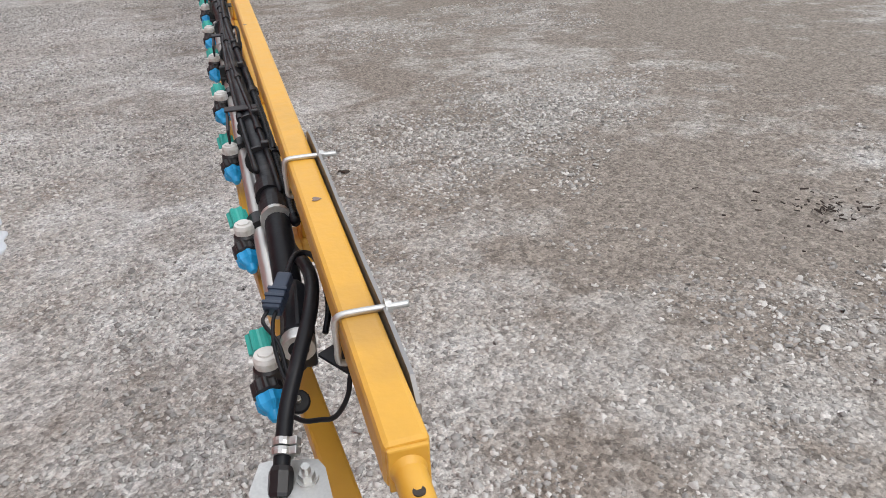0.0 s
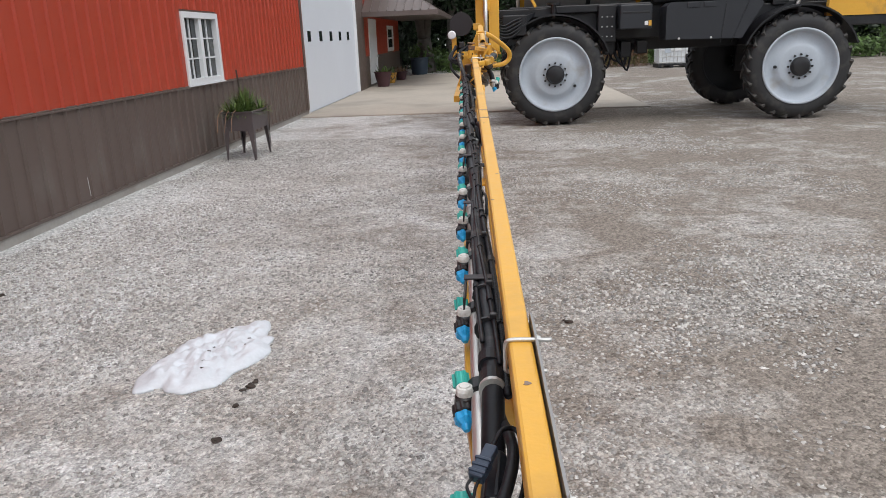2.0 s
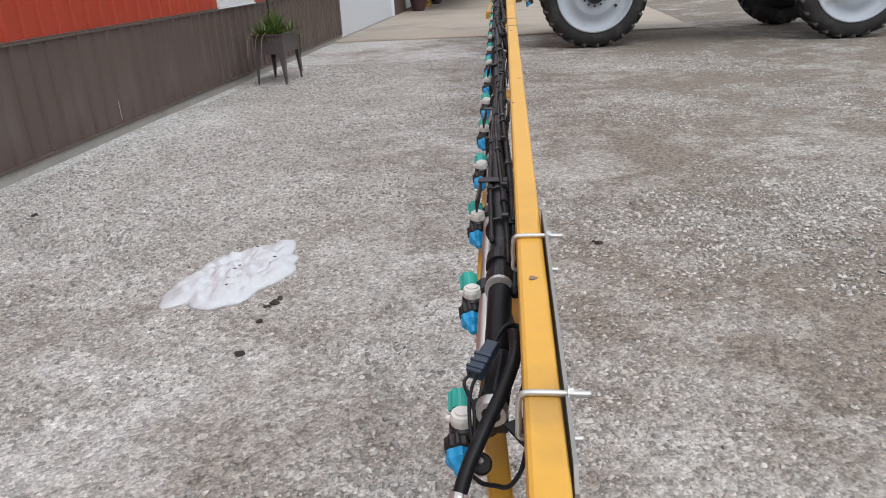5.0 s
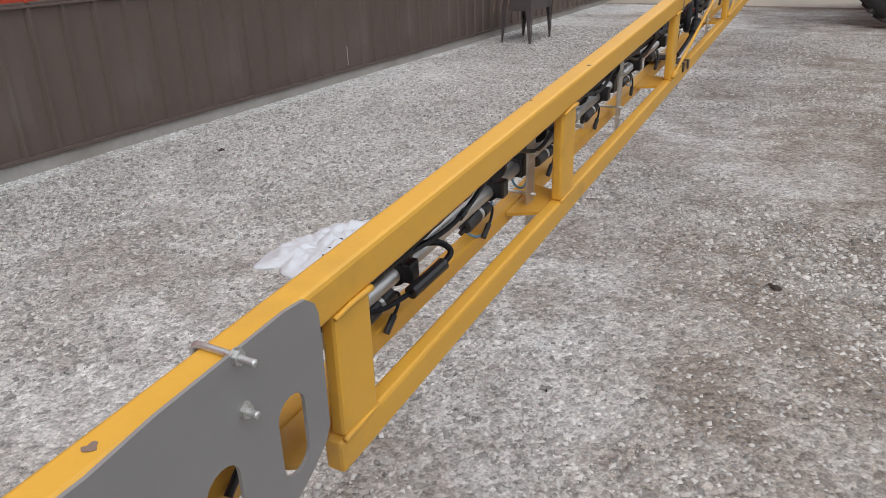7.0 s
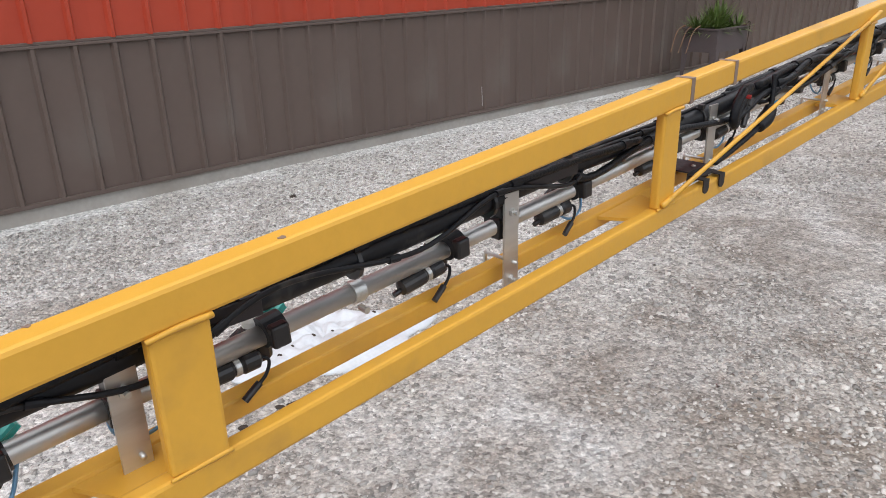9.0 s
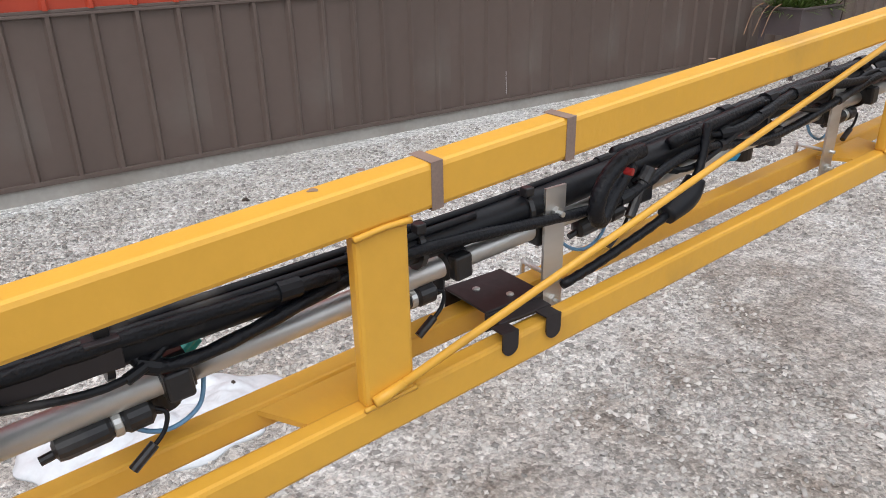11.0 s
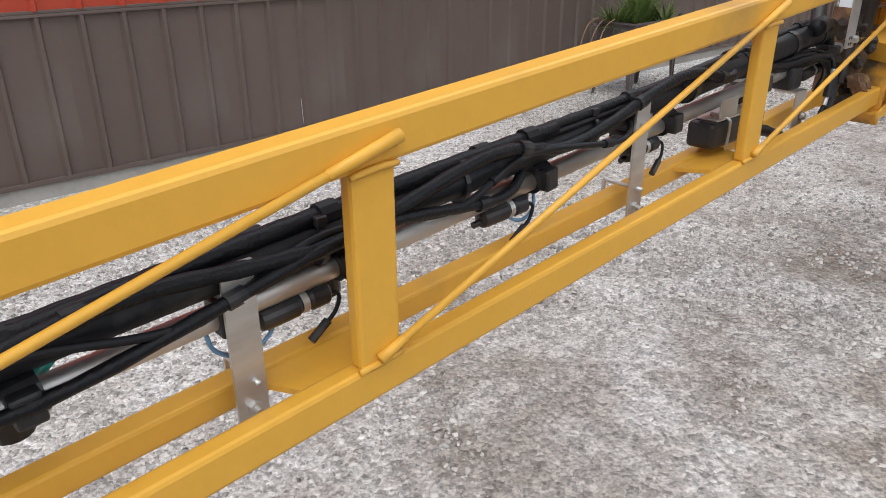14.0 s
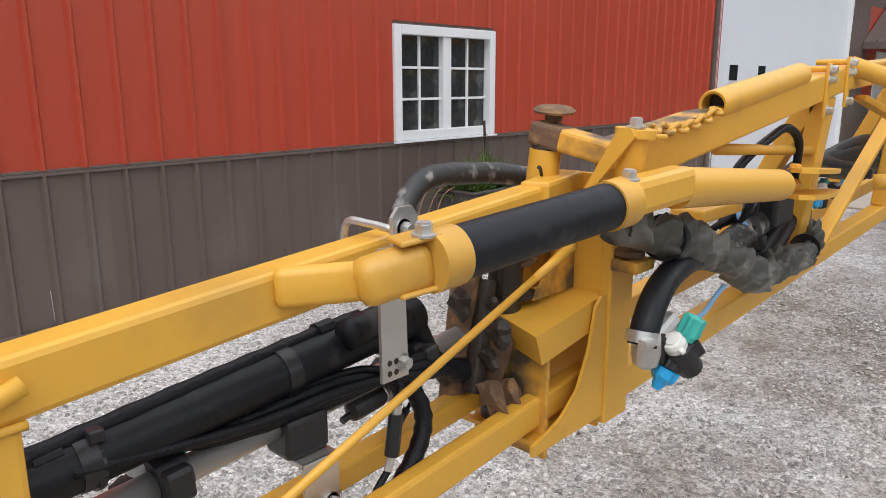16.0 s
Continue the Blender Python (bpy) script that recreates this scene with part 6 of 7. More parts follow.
def build_machine():
    w = wheel_proto()
    w.matrix_world = pose(1.56, 13.92, WR, 0, 0, 0)
    copy_thing(w, pose(5.82, 13.82, WR, 0, 150, 0))
    copy_thing(w, pose(1.54, 16.85, WR, 0, 40, 180))
    copy_thing(w, pose(5.60, 16.85, WR, 0, 70, 180))
    s = thing("sprayer", "large black and yellow self-propelled crop sprayer", "sprayer")
    P = lambda name, m, *bx_, bevel=0.02, label="": [part(name, boxes(one, bevel=bevel), m, s, label) for one in bx_]
    P("chassis_beam", MACHINE, ((0.7, 14.75, 1.28), (6.6, 14.95, 1.58)), ((0.7, 15.75, 1.28), (6.6, 15.95, 1.58)))
    P("cross_beam", MACHINE, ((1.35, 14.2, 1.30), (1.75, 16.6, 1.62)))
    P("cross_beam", MACHINE, ((5.5, 14.2, 1.30), (5.95, 16.6, 1.62)))
    for x in (1.54, 5.74):
        for y in (14.22, 16.5):
            P("leg", MACHINE, ((x - 0.14, y - 0.06, 0.72), (x + 0.14, y + 0.10, 1.75)))
    for x, y0 in ((1.56, 13.70), (5.82, 13.60)):
        bm = bmesh.new()
        pts = [(x + 1.03 * math.cos(a), 0.94 + 1.03 * math.sin(a)) for a in np.linspace(radians(20), radians(158), 16)]
        ins = [(x + 1.00 * math.cos(a), 0.94 + 1.00 * math.sin(a)) for a in np.linspace(radians(158), radians(20), 16)]
        extrude_poly(bm, pts + ins, 0.5, Matrix.Translation((0, y0 + 0.52, 0)) @ Matrix.Rotation(radians(90), 4, "X"))
        part("fender", bm, MACHINE, s, "black mudguard over the wheel")
    bm = bmesh.new()
    rod(bm, (1.54, 13.85, 1.9), (1.54, 13.85, 2.15), 0.05, seg=12)
    rod(bm, (1.54, 13.85, 2.12), (1.54, 13.85, 2.16), 0.12, seg=16)
    part("leg_cap", bm, MACHINE, s)
    # tool box with a slanted front and seams
    bm = bmesh.new()
    extrude_poly(bm, [(3.47, 1.46), (4.78, 1.44), (5.12, 2.02), (5.05, 2.08), (3.55, 2.08), (3.47, 2.02)], 0.5, Matrix.Translation((0, 14.1, 0)) @ Matrix.Rotation(radians(90), 4, "X"))
    box_ob = part("tool_box", bm, PANEL, s, "dark grey moulded tool box")
    for a, b in (((4.42, 1.37), (4.48, 2.05)), ((4.60, 1.37), (4.86, 2.05))):
        bm = bmesh.new()
        bar(bm, (a[0], 13.598, a[1]), (b[0], 13.598, b[1]), 0.014, 0.006, 0)
        part("seam", bm, MACHINE, box_ob)
    for x in (3.7, 4.25):
        bm = bmesh.new()
        rod(bm, (x, 13.602, 1.47), (x, 13.59, 1.47), 0.02, seg=10)
        part("latch", bm, ZINC, box_ob)
    for x in (3.92, 4.2):
        part("hinge_cover", boxes(((x - 0.1, 13.585, 1.98), (x + 0.1, 13.602, 2.07)), bevel=0.006), PANEL, box_ob)
    P("body_fill", MACHINE, ((0.8, 14.45, 1.50), (6.3, 14.75, 2.12)))
    P("inner_guard", MACHINE, ((0.75, 14.25, 1.60), (2.40, 14.45, 2.02)), ((4.95, 14.25, 1.45), (6.55, 14.45, 2.02)))
    P("step_box", PANEL, ((2.70, 13.75, 1.66), (3.26, 14.3, 2.08)), label="black step box")
    P("step_rail", MACHINE, ((2.74, 13.742, 1.93), (3.22, 13.752, 1.96)), bevel=0.004)
    P("frame_plate", MACHINE, ((2.35, 14.0, 1.45), (2.68, 14.5, 2.10)))
    for k in range(9):
        bm = bmesh.new()
        rod(bm, (2.42 + 0.09 * (k % 3), 13.99, 1.55 + 0.17 * (k // 3)), (2.42 + 0.09 * (k % 3), 13.98, 1.55 + 0.17 * (k // 3)), 0.012, seg=8)
        part("bolt", bm, ZINC, s)
    P("decal", WHITE, ((3.13, 13.744, 1.72), (3.19, 13.749, 1.79)), bevel=0)
    P("decal", YELLOW, ((3.20, 13.744, 1.71), (3.25, 13.749, 1.80)), bevel=0)
    P("tank_saddle", MACHINE, ((0.75, 14.1, 1.98), (3.30, 16.6, 2.12)))
    bm = bmesh.new()
    rod(bm, (0.95, 15.3, 2.86), (3.28, 15.3, 2.86), 0.86, seg=48)
    part("spray_tank", bm, TANKSTEEL, s, "stainless steel spray tank", smooth=False)
    for x in (1.02, 2.26, 3.2):
        bm = bmesh.new()
        rod(bm, (x - 0.04, 15.3, 2.86), (x + 0.04, 15.3, 2.86), 0.875, seg=48)
        part("tank_band", bm, YELLOW if x != 2.26 else MACHINE, s)
    P("engine_hood", MACHINE, ((3.35, 14.2, 2.10), (4.95, 16.4, 3.1)), bevel=0.05)
    P("hood_panel", PANEL, ((4.15, 14.17, 2.14), (4.80, 14.22, 2.65)), ((3.55, 14.17, 2.14), (4.05, 14.22, 2.65)))
    P("radiator_box", PANEL, ((4.95, 14.0, 2.06), (5.38, 16.4, 3.1)), bevel=0.04)
    for k in range(10):
        r = random.Random(40 + k)
        x, z = 5.42 + r.uniform(0, 0.6), 1.75 + r.uniform(0, 0.55)
        P("engine_part", PLASTIC if k % 3 else MACHINE, ((x, 14.15 + r.uniform(0, .2), z), (x + r.uniform(.1, .3), 14.6, z + r.uniform(.08, .25))))
    bm = bmesh.new()
    hose(bm, [(5.55, 14.1, 2.45), (5.85, 14.08, 2.42), (5.98, 14.08, 2.35), (5.92, 14.08, 2.15), (5.86, 14.1, 1.95)], 0.035, seg=12, n=6)
    part("exhaust_pipe", bm, ZINC, s, smooth=True)
    bm = bmesh.new()
    bar(bm, (6.02, 13.95, 2.75), (6.33, 13.95, 2.08), 0.16, 0.06, 0.02)
    part("cab_pillar", bm, YELLOW, s)
    bm = bmesh.new()
    extrude_poly(bm, [(6.30, 1.75), (8.1, 1.75), (8.1, 2.75), (6.75, 2.75), (6.75, 2.35), (6.46, 2.20), (6.33, 2.02)], 0.12, Matrix.Translation((0, 14.0, 0)) @ Matrix.Rotation(radians(90), 4, "X"))
    part("cab_side", bm, YELLOW, s)
    P("cab_floor", MACHINE, ((6.25, 13.9, 1.58), (8.2, 16.7, 1.75)))
    P("cab", GLASS_DARK, ((6.7, 14.05, 1.8), (8.2, 16.5, 3.4)), bevel=0.06)
    P("cab_roof", YELLOW, ((6.5, 13.9, 3.4), (8.4, 16.6, 3.6)), bevel=0.05)
    # under-frame hoses
    for k in range(7):
        bm = bmesh.new()
        r = random.Random(k)
        x = 2.3 + r.uniform(0, 0.5)
        hose(bm, [(x, 14.6, 1.5), (x + 0.05, 14.5, 1.1 + r.uniform(-.1, .15)), (x + 0.2, 14.5, 1.0 + r.uniform(-.1, .15)), (x + 0.3, 14.6, 1.4)], 0.02, seg=8, n=5)
        part("hydraulic_hose", bm, RUBBER, s, smooth=True)
    for k in range(4):
        P("valve_block", MACHINE, ((2.25 + 0.3 * k, 14.5, 1.15 + 0.06 * (k % 2)), (2.45 + 0.3 * k, 14.8, 1.45)))
    # rear lift linkage
    P("lift_arm", MACHINE, ((0.45, 13.9, 1.92), (1.6, 14.1, 2.08)), ((0.45, 16.3, 1.92), (1.6, 16.5, 2.08)))
    P("lift_arm", MACHINE, ((0.45, 13.9, 1.45), (1.3, 14.05, 1.58)), ((0.45, 16.3, 1.45), (1.3, 16.45, 1.58)))
    P("side_plate", MACHINE, ((0.62, 13.75, 1.62), (1.05, 13.85, 1.98)))
    bm = bmesh.new()
    bar(bm, (0.9, 13.8, 2.7), (1.22, 13.8, 2.1), 0.08, 0.05, 0.01)
    part("lift_ram", bm, YELLOW, s)
    for k in range(5):
        bm = bmesh.new()
        hose(bm, [(0.4, 13.6, 1.75 + 0.05 * k), (0.62, 13.6, 1.6 + 0.05 * k), (0.85, 13.7, 1.65 + 0.06 * k), (1.2, 13.9, 2.0)], 0.017, seg=8, n=6)
        part("hydraulic_hose", bm, RUBBER, s, smooth=True)
    # boom centre frame with mast
    c = thing("boom_mast", "tall yellow boom mast and centre frame behind the sprayer", "boom mast")
    Q = lambda name, m, *bx_, bevel=0.012, label="": [part(name, boxes(one, bevel=bevel), m, c, label) for one in bx_]
    Q("column", YELLOW, ((0.16, 13.1, 0.95), (0.30, 13.25, 3.6)))
    Q("column", YELLOW, ((0.38, 13.15, 1.35), (0.56, 13.3, 3.6)))
    Q("column", YELLOW, ((0.16, 16.4, 0.95), (0.30, 16.55, 3.6)))
    for z in (1.0, 1.75, 2.3, 2.9):
        Q("cross_tube", YELLOW, ((0.12, 12.6, z), (0.24, 17.0, z + 0.1)))
    Q("bracket", YELLOW, ((0.28, 13.05, 2.05), (0.40, 13.2, 2.25)), ((-0.12, 13.0, 2.28), (0.2, 13.1, 2.38)))
    bm = bmesh.new()
    rod(bm, (0.33, 13.02, 1.3), (0.33, 13.02, 2.4), 0.035, seg=14)
    part("lift_cylinder", bm, ZINC, c, smooth=True)
    bm = bmesh.new()
    rod(bm, (-0.08, 12.9, 1.85), (-0.08, 12.82, 1.85), 0.19, seg=28)
    part("hose_reel", bm, FLATBLACK, c, "black round hose reel")
    bm = bmesh.new()
    lathe(bm, ((0.03, 0), (0.065, 0.02), (0.07, 0.05), (0.05, 0.07)), 18, Matrix.Translation((-0.24, 12.85, 1.68)) @ Matrix.Rotation(radians(90), 4, "X"))
    part("work_lamp", bm, WHITE, c, "white round work lamp")
    Q("lamp_post", YELLOW, ((-0.25, 12.86, 1.35), (-0.17, 12.94, 1.65)))
    for k in range(9):
        r = random.Random(70 + k)
        x, z = -0.3 + r.uniform(0, 0.5), 0.9 + r.uniform(0, 0.6)
        Q("fold_link", YELLOW if k % 3 else PLASTIC, ((x, 12.4 + r.uniform(0, .3), z), (x + r.uniform(.06, .16), 12.8, z + r.uniform(.05, .16))))
    for k in range(6):
        bm = bmesh.new()
        r = random.Random(90 + k)
        hose(bm, [(-0.2 + r.uniform(0, .3), 12.6, 1.5), (-0.3 + r.uniform(0, .4), 12.3, 1.2 + r.uniform(-.1, .2)), (-0.05 + r.uniform(0, .3), 12.2, 1.0 + r.uniform(-.1, .3)), (0.15, 12.5, 1.3)], 0.022, seg=8, n=6)
        part("hydraulic_hose", bm, RUBBER, c, smooth=True)


build_machine()


# ---- things in the yard ----
def build_sheet():
    rng = np.random.default_rng(3)
    bm = bmesh.new()
    n, rings = 110, 26
    ctr = Vector((-1.175, 3.66, 0))
    rows = []
    for j in range(rings + 1):
        f = j / rings
        row = []
        for k in range(n):
            a = 2 * math.pi * k / n
            edge = 1 + 0.06 * math.sin(3 * a + 1.0) + 0.07 * math.sin(5 * a + 1.3) + 0.04 * math.sin(9 * a + 2) + 0.025 * math.sin(14 * a)
            u, v = 0.47 * f * edge * math.cos(a), 0.27 * f * edge * math.sin(a)
            x, y = u * 0.30 - v * 0.954, u * 0.954 + v * 0.30
            p = Vector((x * 7, y * 7, 0.3))
            fold = abs(noise.noise(p * 0.8)) * 0.05 + abs(noise.noise(p * 2.2)) * 0.035 + abs(noise.noise(p * 6)) * 0.014
            z = 0.012 + fold * (1 - f ** 6) + 0.018 * (1 - f ** 5)
            row.append(bm.verts.new(ctr + Vector((x, y, z))))
        rows.append(row)
    low = [bm.verts.new(v.co - Vector((0, 0, v.co.z - 0.001))) for v in rows[-1]]
    for a, b in zip(rows, rows[1:]):
        for k in range(n):
            bm.faces.new((a[k], b[k], b[(k + 1) % n], a[(k + 1) % n]))
    for k in range(n):
        bm.faces.new((rows[-1][k], low[k], low[(k + 1) % n], rows[-1][(k + 1) % n]))
    bm.faces.new(low[::-1])
    bmesh.ops.remove_doubles(bm, verts=rows[0], dist=0.0001)
    ob = part("plastic_sheet", bm, FRINGE, smooth=True)
    for u, v, r in ((-0.22, -0.10, 0.014), (-0.15, -0.06, 0.010), (-0.05, -0.02, 0.012), (0.05, 0.03, 0.008), (0.20, -0.10, 0.012), (0.26, 0.05, 0.010), (0.12, -0.13, 0.009)):
        x, y = u * 0.30 - v * 0.954, u * 0.954 + v * 0.30
        near = min((w.co for w in ob.data.vertices if w.co.z > 0.004), key=lambda c: (c.x - ctr.x - x) ** 2 + (c.y - ctr.y - y) ** 2)
        bm = bmesh.new()
        bmesh.ops.create_icosphere(bm, subdivisions=1, radius=r)
        for w in bm.verts:
            w.co = Vector((w.co.x * 1.3, w.co.y * 0.8, w.co.z * 0.35)) + near
        part("dirt_spot", bm, DEBRIS, ob)
    tagged(ob, "crumpled translucent white plastic sheet lying on the gravel", "plastic sheet")


build_sheet()


def build_clods():
    places = ((-0.853, 3.305, 0.026), (-0.84, 3.36, 0.018), (-0.88, 3.26, 0.016), (0.823, 4.105, 0.020), (0.80, 4.13, 0.011), (-3.125, 4.74, 0.022), (-0.854, 3.096, 0.016), (-0.837, 2.785, 0.020))
    for x, y, r in places:
        bm = bmesh.new()
        bmesh.ops.create_icosphere(bm, subdivisions=2, radius=r)
        for v in bm.verts:
            v.co *= 1 + 0.9 * noise.noise(v.co * 40 + Vector((x, y, 0)) * 9)
            v.co.z = max(-0.2 * r, v.co.z * 0.6)
        ob = part("dirt_clod", bm, DEBRIS)
        ob.location = (x, y, 0.2 * r + 0.006)
        tagged(ob, "small dark clod of dirt on the gravel", "dirt clod", "dirt clods on the yard")
    rng = random.Random(8)
    bm = bmesh.new()
    for k in range(75):
        a, d = rng.uniform(0, 6.283), rng.gauss(0, 0.2)
        x, y = 2.93 + d * math.cos(a) * 1.5, 2.72 + d * math.sin(a)
        t = rng.uniform(0, 6.283)
        ll = rng.uniform(0.01, 0.04)
        rod(bm, (x, y, 0.014), (x + ll * math.cos(t), y + ll * math.sin(t), 0.018), rng.uniform(0.002, 0.005), seg=5)
    ob = part("dark_debris", bm, DEBRIS)
    tagged(ob, "scattered dark bark and twig debris on the gravel", "debris", kind="stuff")


build_clods()


def blade(bm, p, d, length, width, droop):
    """A bent tapering leaf."""
    p, d = Vector(p), Vector(d).normalized()
    side = d.cross(Vector((0, 0, 1)))
    side = side.normalized() if side.length > 0.01 else Vector((1, 0, 0))
    rows = []
    for k in range(4):
        f = k / 3
        c = p + d * length * f - Vector((0, 0, droop * f * f))
        w = width * (1 - f ** 2) * (0.5 + f if f < 0.5 else 1)
        rows.append((bm.verts.new(c + side * w), bm.verts.new(c - side * w)) if k < 3 else (bm.verts.new(c),))
    for a, b in zip(rows, rows[1:]):
        if len(b) == 2:
            bm.faces.new((a[0], a[1], b[1], b[0]))
        else:
            bm.faces.new((a[0], a[1], b[0]))


def build_planter():
    p = thing("raised_planter", "dark brown raised metal planter on four tapered legs", "planter")
    x0, x1, y0, y1, zb, zt = -3.545, -3.105, 10.66, 11.42, 0.44, 0.70
    bm = bmesh.new()
    t = 0.012
    for a, b in (((x0, y0), (x1, y0 + t)), ((x0, y1 - t), (x1, y1)), ((x0, y0 + t), (x0 + t, y1 - t)), ((x1 - t, y0 + t), (x1, y1 - t))):
        box(bm, (*a, zb), (*b, zt), None, 0.003)
    box(bm, (x0 + t, y0 + t, zb + 0.01), (x1 - t, y1 - t, zb + 0.03))
    part("trough", bm, PLANTER, p)
    part("rim", boxes(((x0 - 0.02, y0 - 0.02, zt), (x1 + 0.02, y0 + 0.02, zt + 0.02)), ((x0 - 0.02, y1 - 0.02, zt), (x1 + 0.02, y1 + 0.02, zt + 0.02)), ((x0 - 0.02, y0 + 0.02, zt), (x0 + 0.02, y1 - 0.02, zt + 0.02)), ((x1 - 0.02, y0 + 0.02, zt), (x1 + 0.02, y1 - 0.02, zt + 0.02)), bevel=0.003), PLANTER, p)
    for x, y, sx, sy in ((x0, y0, 1, 1), (x1, y0, -1, 1), (x0, y1, 1, -1), (x1, y1, -1, -1)):
        bm = bmesh.new()
        for ax in (0, 1):
            w0, w1 = 0.022, 0.085
            if ax == 0:
                pts = [(0, 0), (sx * w0, 0), (sx * w1, zb + 0.06), (0, zb + 0.06)]
                m = Matrix.Translation((x, y - sy * 0.001, 0)) @ Matrix.Rotation(radians(90), 4, "X")
            else:
                pts = [(0, 0), (sy * w0, 0), (sy * w1, zb + 0.06), (0, zb + 0.06)]
                m = Matrix.Translation((x - sx * 0.001, y, 0)) @ Matrix.Rotation(radians(90), 4, "Z") @ Matrix.Rotation(radians(90), 4, "X")
            extrude_poly(bm, pts, 0.004, m)
        box(bm, (x - 0.03, y - 0.03, 0.0), (x + 0.03, y + 0.03, 0.006))
        part("leg", bm, PLANTER, p)
    part("soil", boxes(((x0 + t, y0 + t, zb + 0.03), (x1 - t, y1 - t, zt - 0.03))), SOIL, p)
    rng = random.Random(4)
    for k in range(11):
        g = thing("potted_plant", "green leafy succulent growing in the planter", "plant", "plants in the planter")
        bm = bmesh.new()
        cx, cy = rng.uniform(x0 + 0.08, x1 - 0.08), y0 + 0.08 + (y1 - y0 - 0.16) * k / 10
        tall = k in (5, 6)
        for q in range(110):
            a, e = rng.uniform(0, 6.283), rng.uniform(0.05, 1.2) if not tall else rng.uniform(0.8, 1.5)
            ll = rng.uniform(0.16, 0.36) * (1.35 if tall else 1)
            blade(bm, (cx + rng.uniform(-.05, .05), cy + rng.uniform(-.06, .06), zt - 0.04), (math.cos(a) * math.cos(e), math.sin(a) * math.cos(e), math.sin(e)), ll, rng.uniform(0.008, 0.017), rng.uniform(0, 0.10))
        part("leaves", bm, LEAF, g)
    g = thing("dry_stem", "dark dead plant stem standing in the planter", "plant")
    bm = bmesh.new()
    hose(bm, [(x0 + 0.12, y0 + 0.52, zt - 0.04), (x0 + 0.12, y0 + 0.53, 0.95), (x0 + 0.10, y0 + 0.53, 1.30)], 0.012, seg=6, n=5, wobble=0.006)
    part("stem", bm, DEBRIS, g)
    bm = bmesh.new()
    for k in range(40):
        a = rng.uniform(0, 6.283)
        blade(bm, (x0 + 0.12, y0 + 0.53, rng.uniform(0.74, 1.18)), (math.cos(a), math.sin(a), rng.uniform(-.6, .4)), rng.uniform(0.04, 0.09), 0.007, 0.02)
    part("dead_leaves", bm, DEBRIS, g)
    for k in range(5):
        g = thing("trailing_stem", "thin trailing stem hanging from the planter", "plant", "trailing stems at the planter")
        bm = bmesh.new()
        a = rng.uniform(-0.5, 0.5)
        x = x1 + 0.03 if k > 2 else x0 + 0.1 * k
        y = y1 - 0.06 if k > 2 else y0 - 0.02
        end = 0.1 if k == 4 else 0.45
        hose(bm, [(x - 0.05, y + (0.05 if k <= 2 else 0), zt), (x + 0.02, y, zt + 0.05), (x + 0.03 * a, y - (0.12 if k <= 2 else 0), zt - 0.02 - 0.3 * (k > 2)), (x, y - (0.25 if k <= 2 else 0), end)], 0.005, seg=6, n=6, wobble=0.004)
        part("stem", bm, LEAF_DRY if k <= 2 else DEBRIS, g)


build_planter()


def pot(x, y, r, h, m, label, plants=60, leaf=None, seed=0):
    p = thing("flower_pot", label, "flower pot", "pots by the porch")
    bm = bmesh.new()
    lathe(bm, ((r * 0.68, 0), (r, h), (r * 1.08, h), (r * 1.08, h + 0.04), (r * 0.9, h + 0.04), (r * 0.85, h - 0.04)), 22, Matrix.Translation((x, y, 0.03)))
    part("pot", bm, m, p)
    rng = random.Random(seed)
    bm = bmesh.new()
    for q in range(plants):
        a, e = rng.uniform(0, 6.283), rng.uniform(0.3, 1.4)
        blade(bm, (x + rng.uniform(-.6, .6) * r, y + rng.uniform(-.6, .6) * r, h - 0.02), (math.cos(a) * math.cos(e), math.sin(a) * math.cos(e), math.sin(e)), rng.uniform(0.2, 0.45), rng.uniform(0.02, 0.04), rng.uniform(0, 0.15))
    part("foliage", bm, leaf or LEAF, p)


pot(-3.42, 26.6, 0.30, 0.48, POT, "plum coloured pot with a leafy green plant", seed=1)
pot(-3.40, 28.6, 0.22, 0.35, YELLOW_WORN, "ochre pot with trailing stems by the porch", leaf=LEAF_WEED, seed=2)
pot(-3.25, 30.6, 0.25, 0.30, POT, "dark pot with dry reddish grasses", leaf=LEAF_DRY, seed=3)
b = thing("barrel", "dark blue plastic barrel by the trees", "barrel")
bm = bmesh.new()
lathe(bm, ((0.33, 0), (0.37, 0.1), (0.40, 0.7), (0.43, 0.72), (0.43, 0.78), (0.36, 0.78)), 26, Matrix.Translation((-2.85, 34.6, 0.0)))
part("shell", bm, BLUEPOT, b)


